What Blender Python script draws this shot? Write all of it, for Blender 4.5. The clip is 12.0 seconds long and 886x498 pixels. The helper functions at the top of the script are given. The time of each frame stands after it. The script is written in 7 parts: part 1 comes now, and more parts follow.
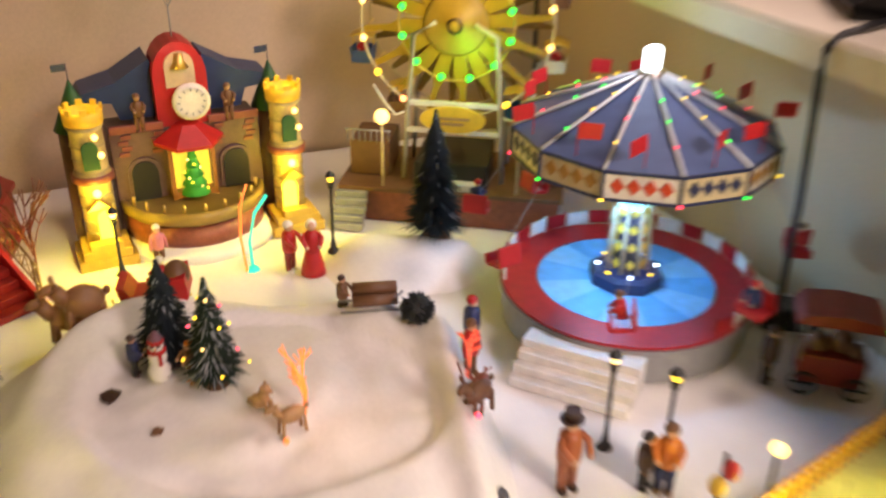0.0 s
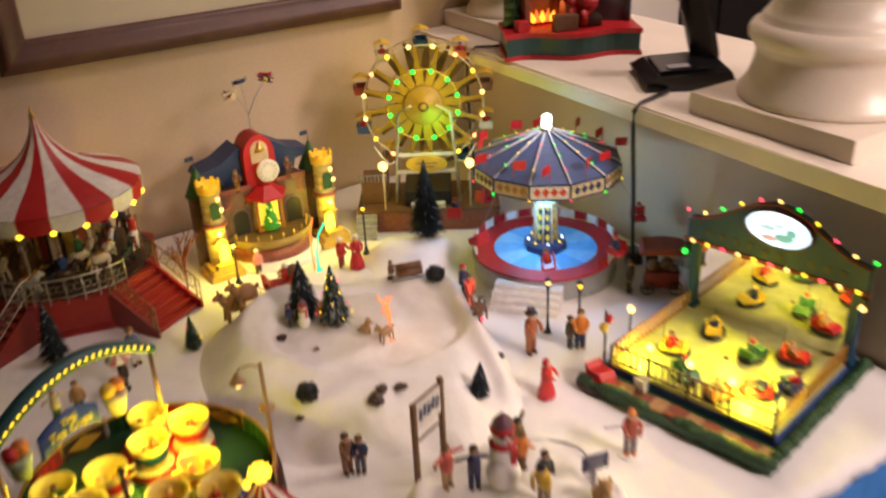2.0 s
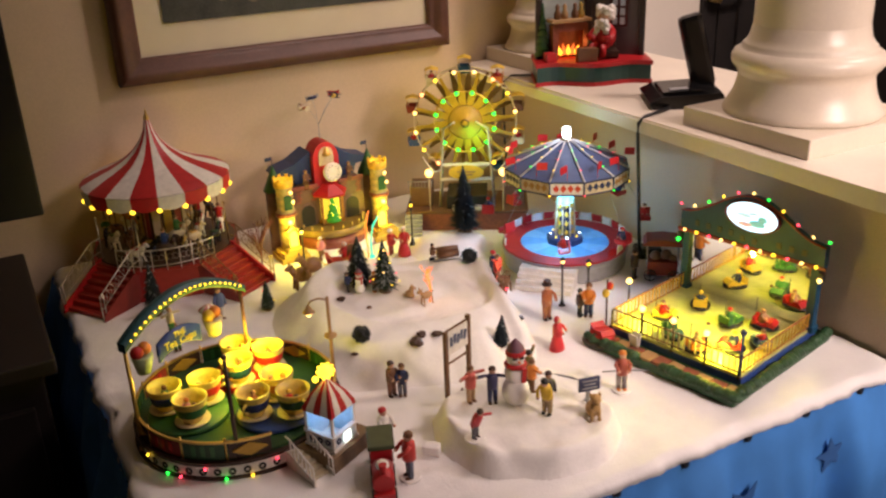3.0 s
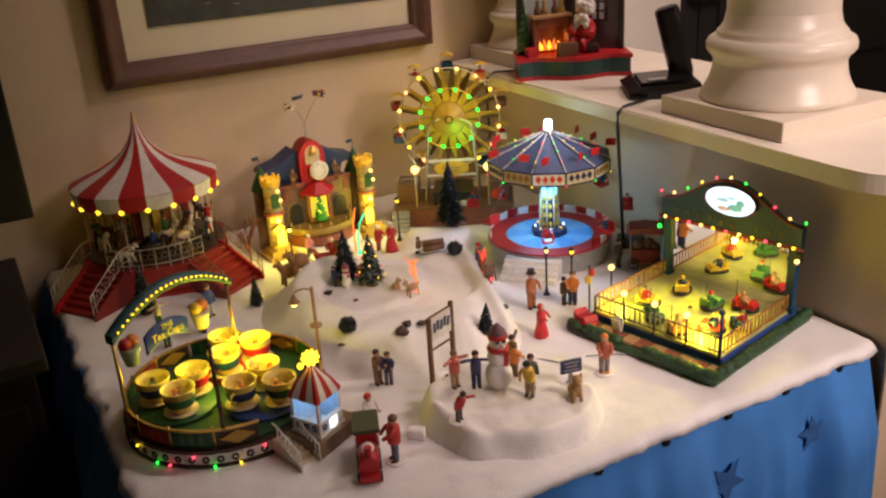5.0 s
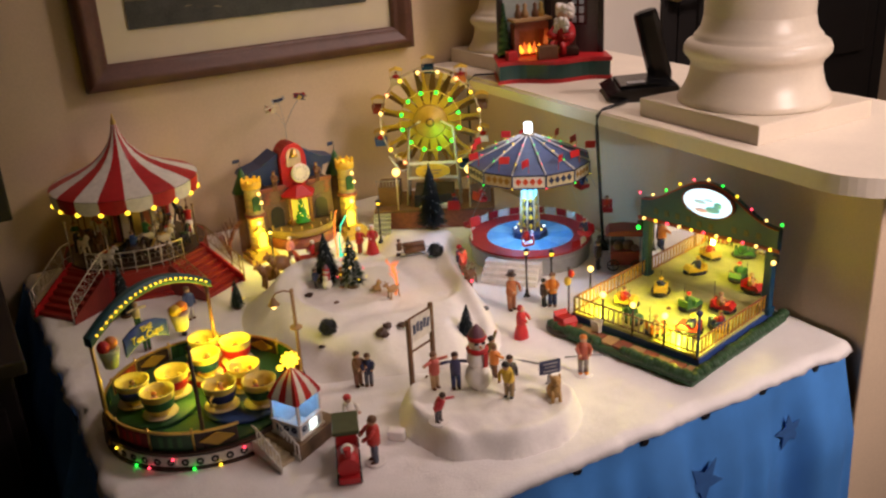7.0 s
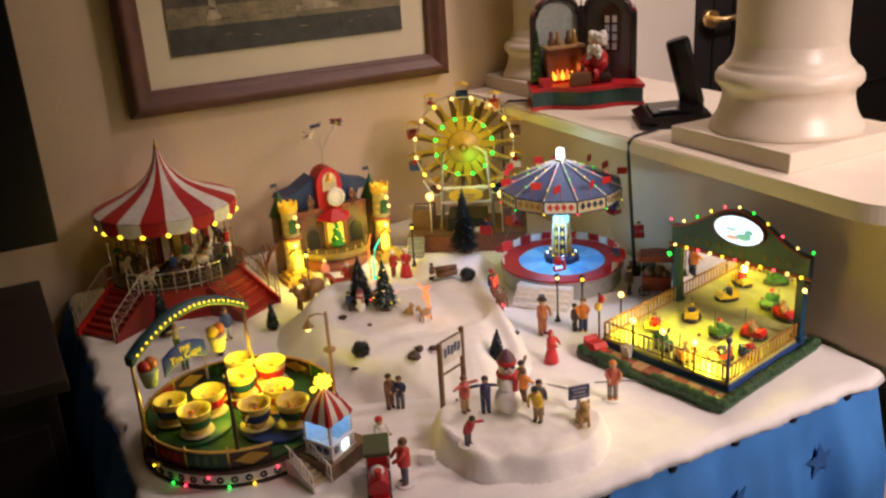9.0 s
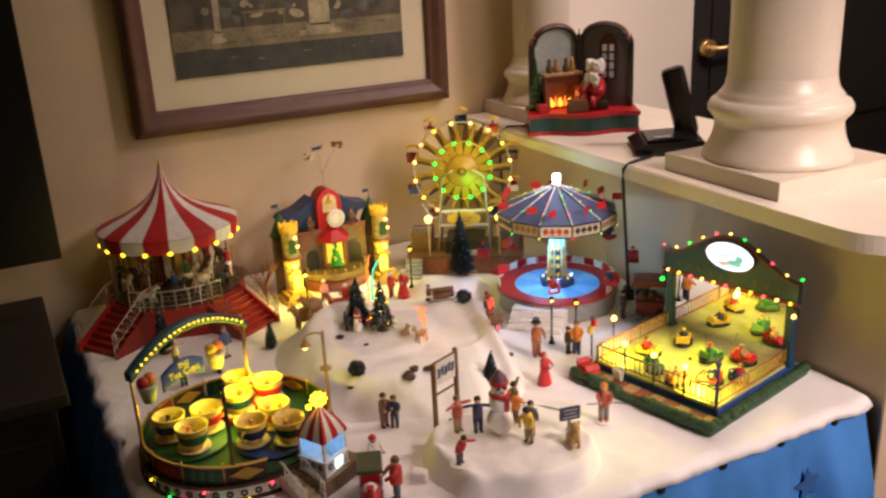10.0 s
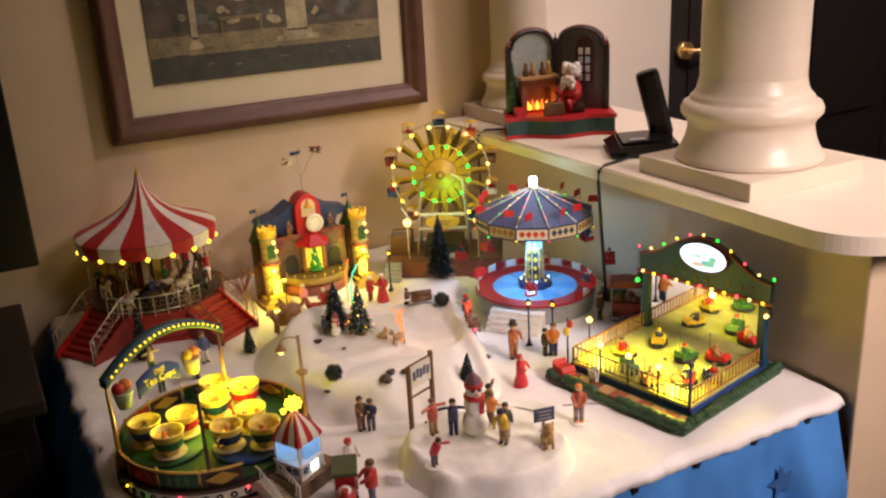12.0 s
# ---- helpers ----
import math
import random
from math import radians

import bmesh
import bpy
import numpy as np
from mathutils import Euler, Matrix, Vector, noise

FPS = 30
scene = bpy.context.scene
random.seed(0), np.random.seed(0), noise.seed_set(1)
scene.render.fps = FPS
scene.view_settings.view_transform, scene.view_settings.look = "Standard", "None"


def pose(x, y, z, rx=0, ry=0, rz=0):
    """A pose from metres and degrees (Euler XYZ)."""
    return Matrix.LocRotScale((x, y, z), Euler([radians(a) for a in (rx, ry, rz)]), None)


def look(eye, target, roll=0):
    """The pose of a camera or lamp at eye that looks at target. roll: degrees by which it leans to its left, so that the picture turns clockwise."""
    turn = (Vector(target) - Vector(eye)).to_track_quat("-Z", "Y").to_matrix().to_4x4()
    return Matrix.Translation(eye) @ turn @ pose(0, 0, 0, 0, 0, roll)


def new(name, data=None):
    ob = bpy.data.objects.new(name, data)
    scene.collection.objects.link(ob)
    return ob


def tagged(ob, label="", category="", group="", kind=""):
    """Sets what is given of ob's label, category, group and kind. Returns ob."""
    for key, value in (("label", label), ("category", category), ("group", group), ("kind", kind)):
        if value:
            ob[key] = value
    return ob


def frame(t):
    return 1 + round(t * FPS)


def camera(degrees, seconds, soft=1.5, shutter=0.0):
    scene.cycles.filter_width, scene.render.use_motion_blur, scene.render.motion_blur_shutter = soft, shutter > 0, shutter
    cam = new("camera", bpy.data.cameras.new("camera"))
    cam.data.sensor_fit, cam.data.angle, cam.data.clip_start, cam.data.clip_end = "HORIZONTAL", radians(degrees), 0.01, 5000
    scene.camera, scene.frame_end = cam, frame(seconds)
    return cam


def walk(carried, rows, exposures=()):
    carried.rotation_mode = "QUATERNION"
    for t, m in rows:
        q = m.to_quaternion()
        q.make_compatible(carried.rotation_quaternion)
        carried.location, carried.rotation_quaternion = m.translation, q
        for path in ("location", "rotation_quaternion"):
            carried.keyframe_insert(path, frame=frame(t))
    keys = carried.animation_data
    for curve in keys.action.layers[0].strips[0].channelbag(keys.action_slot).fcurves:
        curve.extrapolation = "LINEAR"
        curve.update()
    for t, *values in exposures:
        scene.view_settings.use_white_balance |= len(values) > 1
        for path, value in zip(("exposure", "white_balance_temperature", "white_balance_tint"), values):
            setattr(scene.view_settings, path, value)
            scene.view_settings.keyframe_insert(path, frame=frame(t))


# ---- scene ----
cam = camera(52.7, 12.0, soft=2.3, shutter=1.3)
PATH = [
    (0, (0.359, 0.374, 0.434), (1.076, 1.989, -0.503), 0.9),
    (0.5, (0.266, 0.277, 0.497), (1.112, 1.832, -0.447), 3.4),
    (1, (0.163, 0.167, 0.552), (0.989, 1.712, -0.414), 0.3),
    (1.5, (0.078, 0.061, 0.585), (0.962, 1.612, -0.317), -1.5),
    (2, (0.025, -0.029, 0.657), (0.943, 1.505, -0.239), -2.8),
    (2.5, (-0.03, -0.175, 0.645), (0.768, 1.47, -0.166), -4.4),
    (3, (-0.101, -0.273, 0.654), (0.761, 1.359, -0.117), -2.3),
    (5, (-0.096, -0.309, 0.634), (0.773, 1.329, -0.117), -3.6),
    (5.5, (-0.094, -0.31, 0.635), (0.786, 1.317, -0.126), -3.4),
    (6, (-0.097, -0.311, 0.634), (0.791, 1.314, -0.122), -3.2),
    (6.5, (-0.101, -0.312, 0.633), (0.789, 1.313, -0.12), -3.2),
    (7, (-0.093, -0.317, 0.634), (0.807, 1.305, -0.112), -3.3),
    (7.5, (-0.083, -0.32, 0.632), (0.804, 1.313, -0.109), -3.6),
    (9.5, (-0.099, -0.347, 0.653), (0.734, 1.34, -0.023), -3.5),
    (10, (-0.099, -0.361, 0.656), (0.748, 1.329, 0.003), -2.9),
    (10.5, (-0.108, -0.368, 0.659), (0.779, 1.304, 0.013), -2.6),
    (11, (-0.107, -0.374, 0.66), (0.784, 1.299, 0.02), -2.4),
    (11.5, (-0.092, -0.378, 0.658), (0.782, 1.303, 0.019), -3.0),
    (12, (-0.084, -0.377, 0.658), (0.786, 1.304, 0.01), -3.2),
]
walk(cam, [(t, look(eye, target, roll)) for t, eye, target, roll in PATH],
     exposures=((0.0, -0.02), (0.5, -0.10), (1.0, -0.16), (2.0, -0.12), (3.0, -0.02), (3.6, -0.10), (5.0, -0.34), (7.5, -0.34), (9.5, -0.10), (10.5, -0.05), (12.0, -0.06)))

# ---- world and lamps (z = 0 is the snow-covered table top, the floor lies at FLOOR) ----
FLOOR, CEIL = -0.78, 1.75
world = bpy.data.worlds.new("night")
world.use_nodes = True
world.node_tree.nodes["Background"].inputs[0].default_value = (0.05, 0.045, 0.04, 1)
world.node_tree.nodes["Background"].inputs[1].default_value = 0.05
scene.world = world
scene.view_settings.exposure = 0.0


def lamp(name, kind, m, watts, colour, size=0.02, spread=180):
    data = bpy.data.lights.new(name, kind)
    data.energy, data.color = watts, colour
    if kind == "AREA":
        data.shape, data.size, data.spread = "DISK", size, radians(spread)
    else:
        data.shadow_soft_size = size
    ob = new(name, data)
    ob.matrix_world = m
    return ob


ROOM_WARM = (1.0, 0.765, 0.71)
lamp("hall_light", "AREA", look((1.90, 0.15, 1.55), (0.95, 1.30, 0.30)), 10.5, ROOM_WARM, 0.30, 140)
lamp("room_light", "AREA", look((1.12, -0.98, 1.20), (0.92, 0.58, 0.04)), 3.5, ROOM_WARM, 0.5, 48)
# unseen fill lamp, added to brighten the far column and hall wall
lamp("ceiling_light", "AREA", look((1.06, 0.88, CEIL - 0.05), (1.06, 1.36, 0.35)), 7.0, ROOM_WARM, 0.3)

# small lamps in and round the rides, added for the glow of their bulbs
YEL, BLU = (1.0, 0.78, 0.16), (0.27, 0.58, 1.0)
for name, place, watts, colour, size in (
    ("swing_light", (0.752, 0.918, 0.112), 0.36, BLU, 0.008),
    ("swing_side_light", (0.838, 0.926, 0.112), 0.08, BLU, 0.008),
    ("swing_far_light", (0.795, 1.002, 0.112), 0.12, BLU, 0.008),
    ("swing_top_light", (0.795, 0.952, 0.262), 0.06, (0.55, 0.78, 1.0), 0.006),
    ("teacup_light", (0.068, 0.752, 0.082), 0.06, (1.0, 0.84, 0.05), 0.008),
    ("teacup_middle_light", (0.150, 0.745, 0.088), 0.40, (1.0, 0.84, 0.05), 0.008),
    ("teacup_far_light", (0.170, 0.812, 0.082), 0.20, (1.0, 0.84, 0.05), 0.008),
    ("booth_light", (0.201, 0.611, 0.060), 0.024, BLU, 0.006),
    ("carousel_light", (0.163, 1.301, 0.150), 0.007, (1.0, 0.55, 0.10), 0.02),
    # unseen lamp behind the carousel, added for its bulbs' orange spill on the wall
    ("carousel_wall_light", (0.140, 1.422, 0.148), 0.03, (1.0, 0.55, 0.10), 0.01),
    ("castle_light", (0.470, 1.175, 0.060), 0.02, (1.0, 0.76, 0.06), 0.01),
    ("castle_tower_light", (0.368, 1.186, 0.060), 0.32, (1.0, 0.82, 0.05), 0.01),
    ("castle_far_light", (0.556, 1.198, 0.070), 0.20, (1.0, 0.82, 0.05), 0.01),
    ("tower_cap_light", (0.366, 1.215, 0.178), 0.05, (1.0, 0.82, 0.05), 0.004),
    ("tower_cap_light", (0.559, 1.222, 0.178), 0.05, (1.0, 0.82, 0.05), 0.004),
    # unseen lamp added before the red tower, in place of its inner glow
    ("clock_tower_light", (0.464, 1.225, 0.196), 0.022, (1.0, 0.45, 0.30), 0.004),
    ("wheel_light", (0.712, 1.150, 0.228), 0.20, (1.0, 0.80, 0.06), 0.03),
    ("wheel_green_light", (0.738, 1.172, 0.185), 0.10, (0.2, 1.0, 0.1), 0.02),
    # unseen lamp added behind the wheel to throw yellow glow on the wall
    ("wheel_back_light", (0.80, 1.30, 0.22), 0.20, (1.0, 0.72, 0.08), 0.03),
    ("fire_light", (0.975, 1.115, 0.345), 0.03, (1.0, 0.45, 0.1), 0.006),
    ("deer_light", (0.492, 0.838, 0.078), 0.025, (1.0, 0.62, 0.4), 0.006),
):
    lamp(name, "POINT", pose(*place), watts, colour, size)

for px, py, tx, ty, watts in ((0.856, 0.625, 0.742, 0.598, 0.11), (0.872, 0.555, 0.746, 0.510, 0.13)):
    lamp("arena_downlight", "AREA", look((px, py, 0.116), (tx, ty, 0.022)), watts, (0.98, 0.86, 0.05), 0.03, 96)
for px, py, watts in ((0.706, 0.642, 0.24), (0.738, 0.506, 0.36)):
    lamp("arena_edge_light", "POINT", pose(px, py, 0.038), watts, (0.98, 0.88, 0.05), 0.004)

# ---- materials ----
MATS = {}


def mat(name, col, rough=0.6, metal=0.0, var=0.14, scale=60.0, bump=0.08, fine=500.0, emit=0.0, glow=None, coat=0.0, spread=0.0):
    """A painted, moulded or woven surface: colour varied at two scales, fine relief; emit for what gives off light."""
    if name in MATS:
        return MATS[name]
    m = bpy.data.materials.new(name)
    m.use_nodes = True
    n, l = m.node_tree.nodes, m.node_tree.links
    b = n["Principled BSDF"]
    b.inputs["Roughness"].default_value, b.inputs["Metallic"].default_value = rough, metal
    b.inputs["Coat Weight"].default_value = coat
    co = n.new("ShaderNodeTexCoord")
    big, small = n.new("ShaderNodeTexNoise"), n.new("ShaderNodeTexNoise")
    big.inputs["Scale"].default_value, big.inputs["Detail"].default_value = scale, 4
    small.inputs["Scale"].default_value, small.inputs["Detail"].default_value = fine, 3
    for t in (big, small):
        l.new(co.outputs["Object"], t.inputs["Vector"])
    mix = n.new("ShaderNodeMix")
    mix.data_type = "FLOAT"
    mix.inputs["Factor"].default_value = 0.35
    l.new(big.outputs["Fac"], mix.inputs["A"])
    l.new(small.outputs["Fac"], mix.inputs["B"])
    ramp = n.new("ShaderNodeMapRange")
    ramp.inputs["From Min"].default_value, ramp.inputs["From Max"].default_value = 0.3, 0.7
    ramp.inputs["To Min"].default_value, ramp.inputs["To Max"].default_value = 1 - var, 1 + var
    l.new(mix.outputs["Result"], ramp.inputs["Value"])
    hsv = n.new("ShaderNodeHueSaturation")
    hsv.inputs["Color"].default_value = (*col, 1)
    l.new(ramp.outputs["Result"], hsv.inputs["Value"])
    if spread:
        info = n.new("ShaderNodeObjectInfo")
        hue = n.new("ShaderNodeMapRange")
        hue.inputs["To Min"].default_value, hue.inputs["To Max"].default_value = 0.5 - spread, 0.5 + spread
        l.new(info.outputs["Random"], hue.inputs["Value"])
        l.new(hue.outputs["Result"], hsv.inputs["Hue"])
    l.new(hsv.outputs["Color"], b.inputs["Base Color"])
    if bump:
        bp = n.new("ShaderNodeBump")
        bp.inputs["Strength"].default_value, bp.inputs["Distance"].default_value = bump, 0.001
        l.new(small.outputs["Fac"], bp.inputs["Height"])
        l.new(bp.outputs["Normal"], b.inputs["Normal"])
    if emit:
        b.inputs["Emission Color"].default_value = (*(glow or col), 1)
        b.inputs["Emission Strength"].default_value = emit
    MATS[name] = m
    return m


M_WALL = mat("wall_paint", (0.62, 0.485, 0.335), 0.85, var=0.10, scale=5, bump=0.25, fine=260)
M_WHITEWALL = mat("pale_wall_paint", (0.80, 0.74, 0.64), 0.8, var=0.04, scale=6, bump=0.2, fine=260)
M_TRIM = mat("cream_gloss_paint", (0.70, 0.62, 0.50), 0.35, var=0.06, scale=9, bump=0.08, fine=180)
M_COUNTER = mat("counter_paint", (0.80, 0.72, 0.60), 0.4, var=0.06, scale=12, bump=0.06, fine=150)
M_CEIL = mat("ceiling_paint", (0.78, 0.75, 0.70), 0.9, var=0.04, scale=5, bump=0.2, fine=200)
M_FLOOR = mat("dark_carpet", (0.10, 0.075, 0.06), 0.95, var=0.2, scale=20, bump=0.5, fine=900)
# for walls out of view: kept dark to hold down the bounced light
M_LOWBOUNCE = mat("low_bounce_paint", (0.22, 0.17, 0.12), 0.9, var=0.05, scale=6, bump=0.25, fine=260)
M_DARKWOOD = mat("dark_wood", (0.012, 0.007, 0.006), 0.6, var=0.3, scale=14, bump=0.1, fine=120)
M_DOOR = mat("dark_door", (0.010, 0.007, 0.006), 0.7, var=0.2, scale=10, bump=0.06)
M_BLACK = mat("black_plastic", (0.012, 0.012, 0.014), 0.32, var=0.1, bump=0.05)
M_BRASS = mat("brass", (0.85, 0.62, 0.28), 0.38, 1.0, bump=0.04)
M_FRAME = mat("picture_frame_wood", (0.10, 0.042, 0.028), 0.45, var=0.3, scale=30, bump=0.12, fine=160, coat=0.08)
M_MATBOARD = mat("picture_mount", (0.62, 0.55, 0.40), 0.8, var=0.05, scale=15)
M_COTTON = mat("cotton_snow", (0.87, 0.85, 0.84), 0.95, var=0.05, scale=24, bump=0.9, fine=420)
M_FOAM = mat("moulded_snow", (0.85, 0.82, 0.79), 0.7, var=0.06, scale=30, bump=0.35, fine=240)
M_CLOTH = mat("blue_cloth", (0.05, 0.22, 0.60), 0.8, var=0.22, scale=11, bump=0.4, fine=1400)
M_STAR = mat("dark_blue_print", (0.028, 0.11, 0.32), 0.8, var=0.2, scale=60, bump=0.3, fine=1400)

# ---- mesh helpers ----


class Shape:
    """Collects primitives in one bmesh; slot picks the material of what is added next."""

    def __init__(self):
        self.bm, self.slot = bmesh.new(), 0

    def paint(self, slot):
        self.slot = slot
        return self

    def _done(self, verts, m=None, smooth=False):
        if m is not None:
            bmesh.ops.transform(self.bm, matrix=m, verts=verts)
        for f in {f for v in verts for f in v.link_faces}:
            f.material_index, f.smooth = self.slot, smooth
        return self

    def box(self, x, y, z, sx, sy, sz, rz=0.0, rx=0.0, ry=0.0, bevel=0.0):
        made = bmesh.ops.create_cube(self.bm, size=1)["verts"]
        bmesh.ops.scale(self.bm, vec=(sx, sy, sz), verts=made)
        if bevel:
            edges = list({e for v in made for e in v.link_edges})
            made = list({v for f in bmesh.ops.bevel(self.bm, geom=edges, offset=bevel, segments=2, affect="EDGES", profile=0.6)["faces"] for v in f.verts} | {v for v in made if v.is_valid})
        return self._done(made, pose(x, y, z, rx, ry, rz))

    def cyl(self, x, y, z0, z1, r0, r1=None, seg=16, m=None, smooth=True):
        r1 = r0 if r1 is None else r1
        made = bmesh.ops.create_cone(self.bm, cap_ends=True, segments=seg, radius1=max(r0, 1e-5), radius2=max(r1, 1e-5), depth=z1 - z0)["verts"]
        self._done(made, (m or Matrix()) @ pose(x, y, (z0 + z1) / 2))
        if smooth:
            for f in {f for v in made for f in v.link_faces}:
                f.smooth = len(f.verts) == 4
        return self

    def ball(self, x, y, z, r, sx=1.0, sy=1.0, sz=1.0, seg=12, rz=0.0, rx=0.0, ry=0.0):
        made = bmesh.ops.create_uvsphere(self.bm, u_segments=seg, v_segments=max(6, seg * 2 // 3), radius=r)["verts"]
        return self._done(made, pose(x, y, z, rx, ry, rz) @ Matrix.Diagonal((sx, sy, sz, 1)), True)

    def lathe(self, profile, x=0.0, y=0.0, seg=32, a0=0.0, a1=360.0, smooth=True, m=None):
        """Turns (radius, z) rows round the z axis, from a0 to a1 degrees."""
        full = abs(a1 - a0) >= 359.9
        n = seg if full else seg + 1
        rows = []
        for r, z in profile:
            rows.append([self.bm.verts.new((x + r * math.cos(radians(a0 + (a1 - a0) * k / seg)), y + r * math.sin(radians(a0 + (a1 - a0) * k / seg)), z)) for k in range(n)])
        verts = [v for row in rows for v in row]
        for a, b in zip(rows, rows[1:]):
            for k in range(seg):
                self.bm.faces.new((a[k], a[(k + 1) % n], b[(k + 1) % n], b[k]))
        return self._done(verts, m, smooth)

    def tube(self, points, r, seg=6):
        pts = [Vector(p) for p in points]
        rings = []
        for i, p in enumerate(pts):
            d = (pts[min(i + 1, len(pts) - 1)] - pts[max(i - 1, 0)]).normalized()
            side = d.cross(Vector((0, 0, 1)) if abs(d.z) < 0.9 else Vector((1, 0, 0))).normalized()
            up = side.cross(d)
            rings.append([self.bm.verts.new(p + r * (math.cos(math.tau * k / seg) * side + math.sin(math.tau * k / seg) * up)) for k in range(seg)])
        for a, b in zip(rings, rings[1:]):
            for k in range(seg):
                self.bm.faces.new((a[k], a[(k + 1) % seg], b[(k + 1) % seg], b[k]))
        self.bm.faces.new(rings[0][::-1])
        self.bm.faces.new(rings[-1])
        return self._done([v for ring in rings for v in ring], None, True)

    def prism(self, outline, depth, m=None):
        """An outline in x, z given thickness along y (from -depth / 2)."""
        front = [self.bm.verts.new((x, -depth / 2, z)) for x, z in outline]
        back = [self.bm.verts.new((x, depth / 2, z)) for x, z in outline]
        self.bm.faces.new(front)
        self.bm.faces.new(back[::-1])
        k = len(outline)
        for i in range(k):
            self.bm.faces.new((front[i], back[i], back[(i + 1) % k], front[(i + 1) % k]))
        return self._done(front + back, m)

    def sheet(self, grid, thick=0.0):
        """A surface from rows of places, closed downwards by thick."""
        rows = [[self.bm.verts.new(p) for p in row] for row in grid]
        for a, b in zip(rows, rows[1:]):
            for k in range(len(a) - 1):
                self.bm.faces.new((a[k], a[k + 1], b[k + 1], b[k]))
        return self._done([v for row in rows for v in row], None, True)


def mesh_of(name, shape, materials):
    bmesh.ops.recalc_face_normals(shape.bm, faces=shape.bm.faces)
    me = bpy.data.meshes.new(name)
    shape.bm.to_mesh(me)
    shape.bm.free()
    for m in materials if isinstance(materials, (list, tuple)) else [materials]:
        me.materials.append(m)
    return me


def part(name, shape, materials, parent, label="", at=None):
    """One mesh object under a thing or a part. shape may be a mesh that is shared."""
    ob = new(name, shape if isinstance(shape, bpy.types.Mesh) else mesh_of(name, shape, materials))
    ob.parent = parent
    if at is not None:
        ob.matrix_basis = at
    return tagged(ob, label)


def thing(name, m, label, category, group="", kind=""):
    ob = new(name)
    ob.empty_display_size = 0.02
    ob.matrix_basis = m
    return tagged(ob, label, category, group, kind)


def solid(name, shape, materials, m, label, category, group="", kind=""):
    ob = new(name, mesh_of(name, shape, materials))
    ob.matrix_basis = m
    return tagged(ob, label, category, group, kind)


def sstep(a, b, x):
    t = np.clip((x - a) / (b - a), 0, 1)
    return t * t * (3 - 2 * t)


# ---- the room ----
WALL_Y, WALL_X, COUNTER = 1.437, 0.966, 0.275
solid("wall_north", Shape().box(1.2, WALL_Y + 0.06, 0.485, 6.4, 0.12, 2.53), M_WALL, pose(0, 0, 0), "plain beige painted wall behind the table", "wall", kind="structure")
# south and west walls are never seen; their dark tone dims the room
solid("wall_south", Shape().box(1.2, -2.46, 0.485, 6.4, 0.12, 2.53), M_LOWBOUNCE, pose(0, 0, 0), "unseen wall darkened to cut bounced light", "wall", kind="structure")
solid("wall_west", Shape().box(-1.94, -0.51, 0.485, 0.12, 3.894, 2.53), M_LOWBOUNCE, pose(0, 0, 0), "unseen wall darkened to cut bounced light", "wall", kind="structure")
solid("wall_east", Shape().box(3.14, -0.51, 0.485, 0.12, 3.894, 2.53), M_WHITEWALL, pose(0, 0, 0), "plain pale painted wall", "wall", kind="structure")
solid("ceiling", Shape().box(0.6, -0.51, CEIL + 0.05, 5.1, 3.9, 0.1), M_CEIL, pose(0, 0, 0), "plain white ceiling", "ceiling", kind="structure")
solid("floor", Shape().box(0.6, -0.51, FLOOR - 0.05, 5.1, 3.9, 0.1), M_FLOOR, pose(0, 0, 0), "dark brown carpeted floor", "floor", kind="structure")
# half-height wall with an overhanging counter, closed at the front by a rounded end
solid("half_wall", Shape().box(WALL_X + 0.09, 0.9035, -0.2675, 0.18, 1.063, 1.021, bevel=0.004), M_WALL, pose(0, 0, 0), "beige painted half-height wall beside the table", "wall", kind="structure")
top = Shape()
outline = [(0.858, WALL_Y - 0.004), (0.858, 0.42)] + [(0.958 - 0.10 * math.cos(a), 0.40 - 0.10 * math.sin(a)) for a in np.linspace(0.0, 1.57, 16)] + [(1.20, 0.30), (1.25, 0.34), (1.25, WALL_Y - 0.004)]
for za, zb, grow in ((COUNTER - 0.026, COUNTER, 0.0),):
    lo = [top.bm.verts.new((x, y, za)) for x, y in outline]
    hi = [top.bm.verts.new((x, y, zb)) for x, y in outline]
    top.bm.faces.new(lo[::-1])
    top.bm.faces.new(hi)
    for i in range(len(outline)):
        j = (i + 1) % len(outline)
        top.bm.faces.new((lo[i], lo[j], hi[j], hi[i]))
    rim = [e for e in top.bm.edges if abs(e.verts[0].co.z - e.verts[1].co.z) < 1e-6]
    bmesh.ops.bevel(top.bm, geom=rim, offset=0.008, segments=3, affect="EDGES")
solid("counter_top", top, M_COUNTER, pose(0, 0, 0), "cream painted counter on the half wall", "counter", kind="structure")
# bright wall and a dark door of the next room
solid("wall_hall", Shape().box(1.35, WALL_Y - 0.012, 0.49, 0.43, 0.016, 2.5), M_WHITEWALL, pose(0, 0, 0), "bright cream wall beyond the counter", "wall", kind="structure")
door = thing("door_1", pose(1.99, WALL_Y - 0.006, FLOOR), "dark brown panelled door with a brass handle", "door", kind="structure")
part("door_leaf", Shape().box(0, -0.012, 1.02, 0.80, 0.024, 2.04, bevel=0.003), M_DOOR, door)
for px in (-0.2, 0.2):
    for pz, hh in ((0.45, 0.6), (1.35, 0.9)):
        part("door_panel", Shape().box(px, -0.028, pz, 0.28, 0.012, hh, bevel=0.005), M_DOOR, door)
HX, HZ = -0.425, 1.142
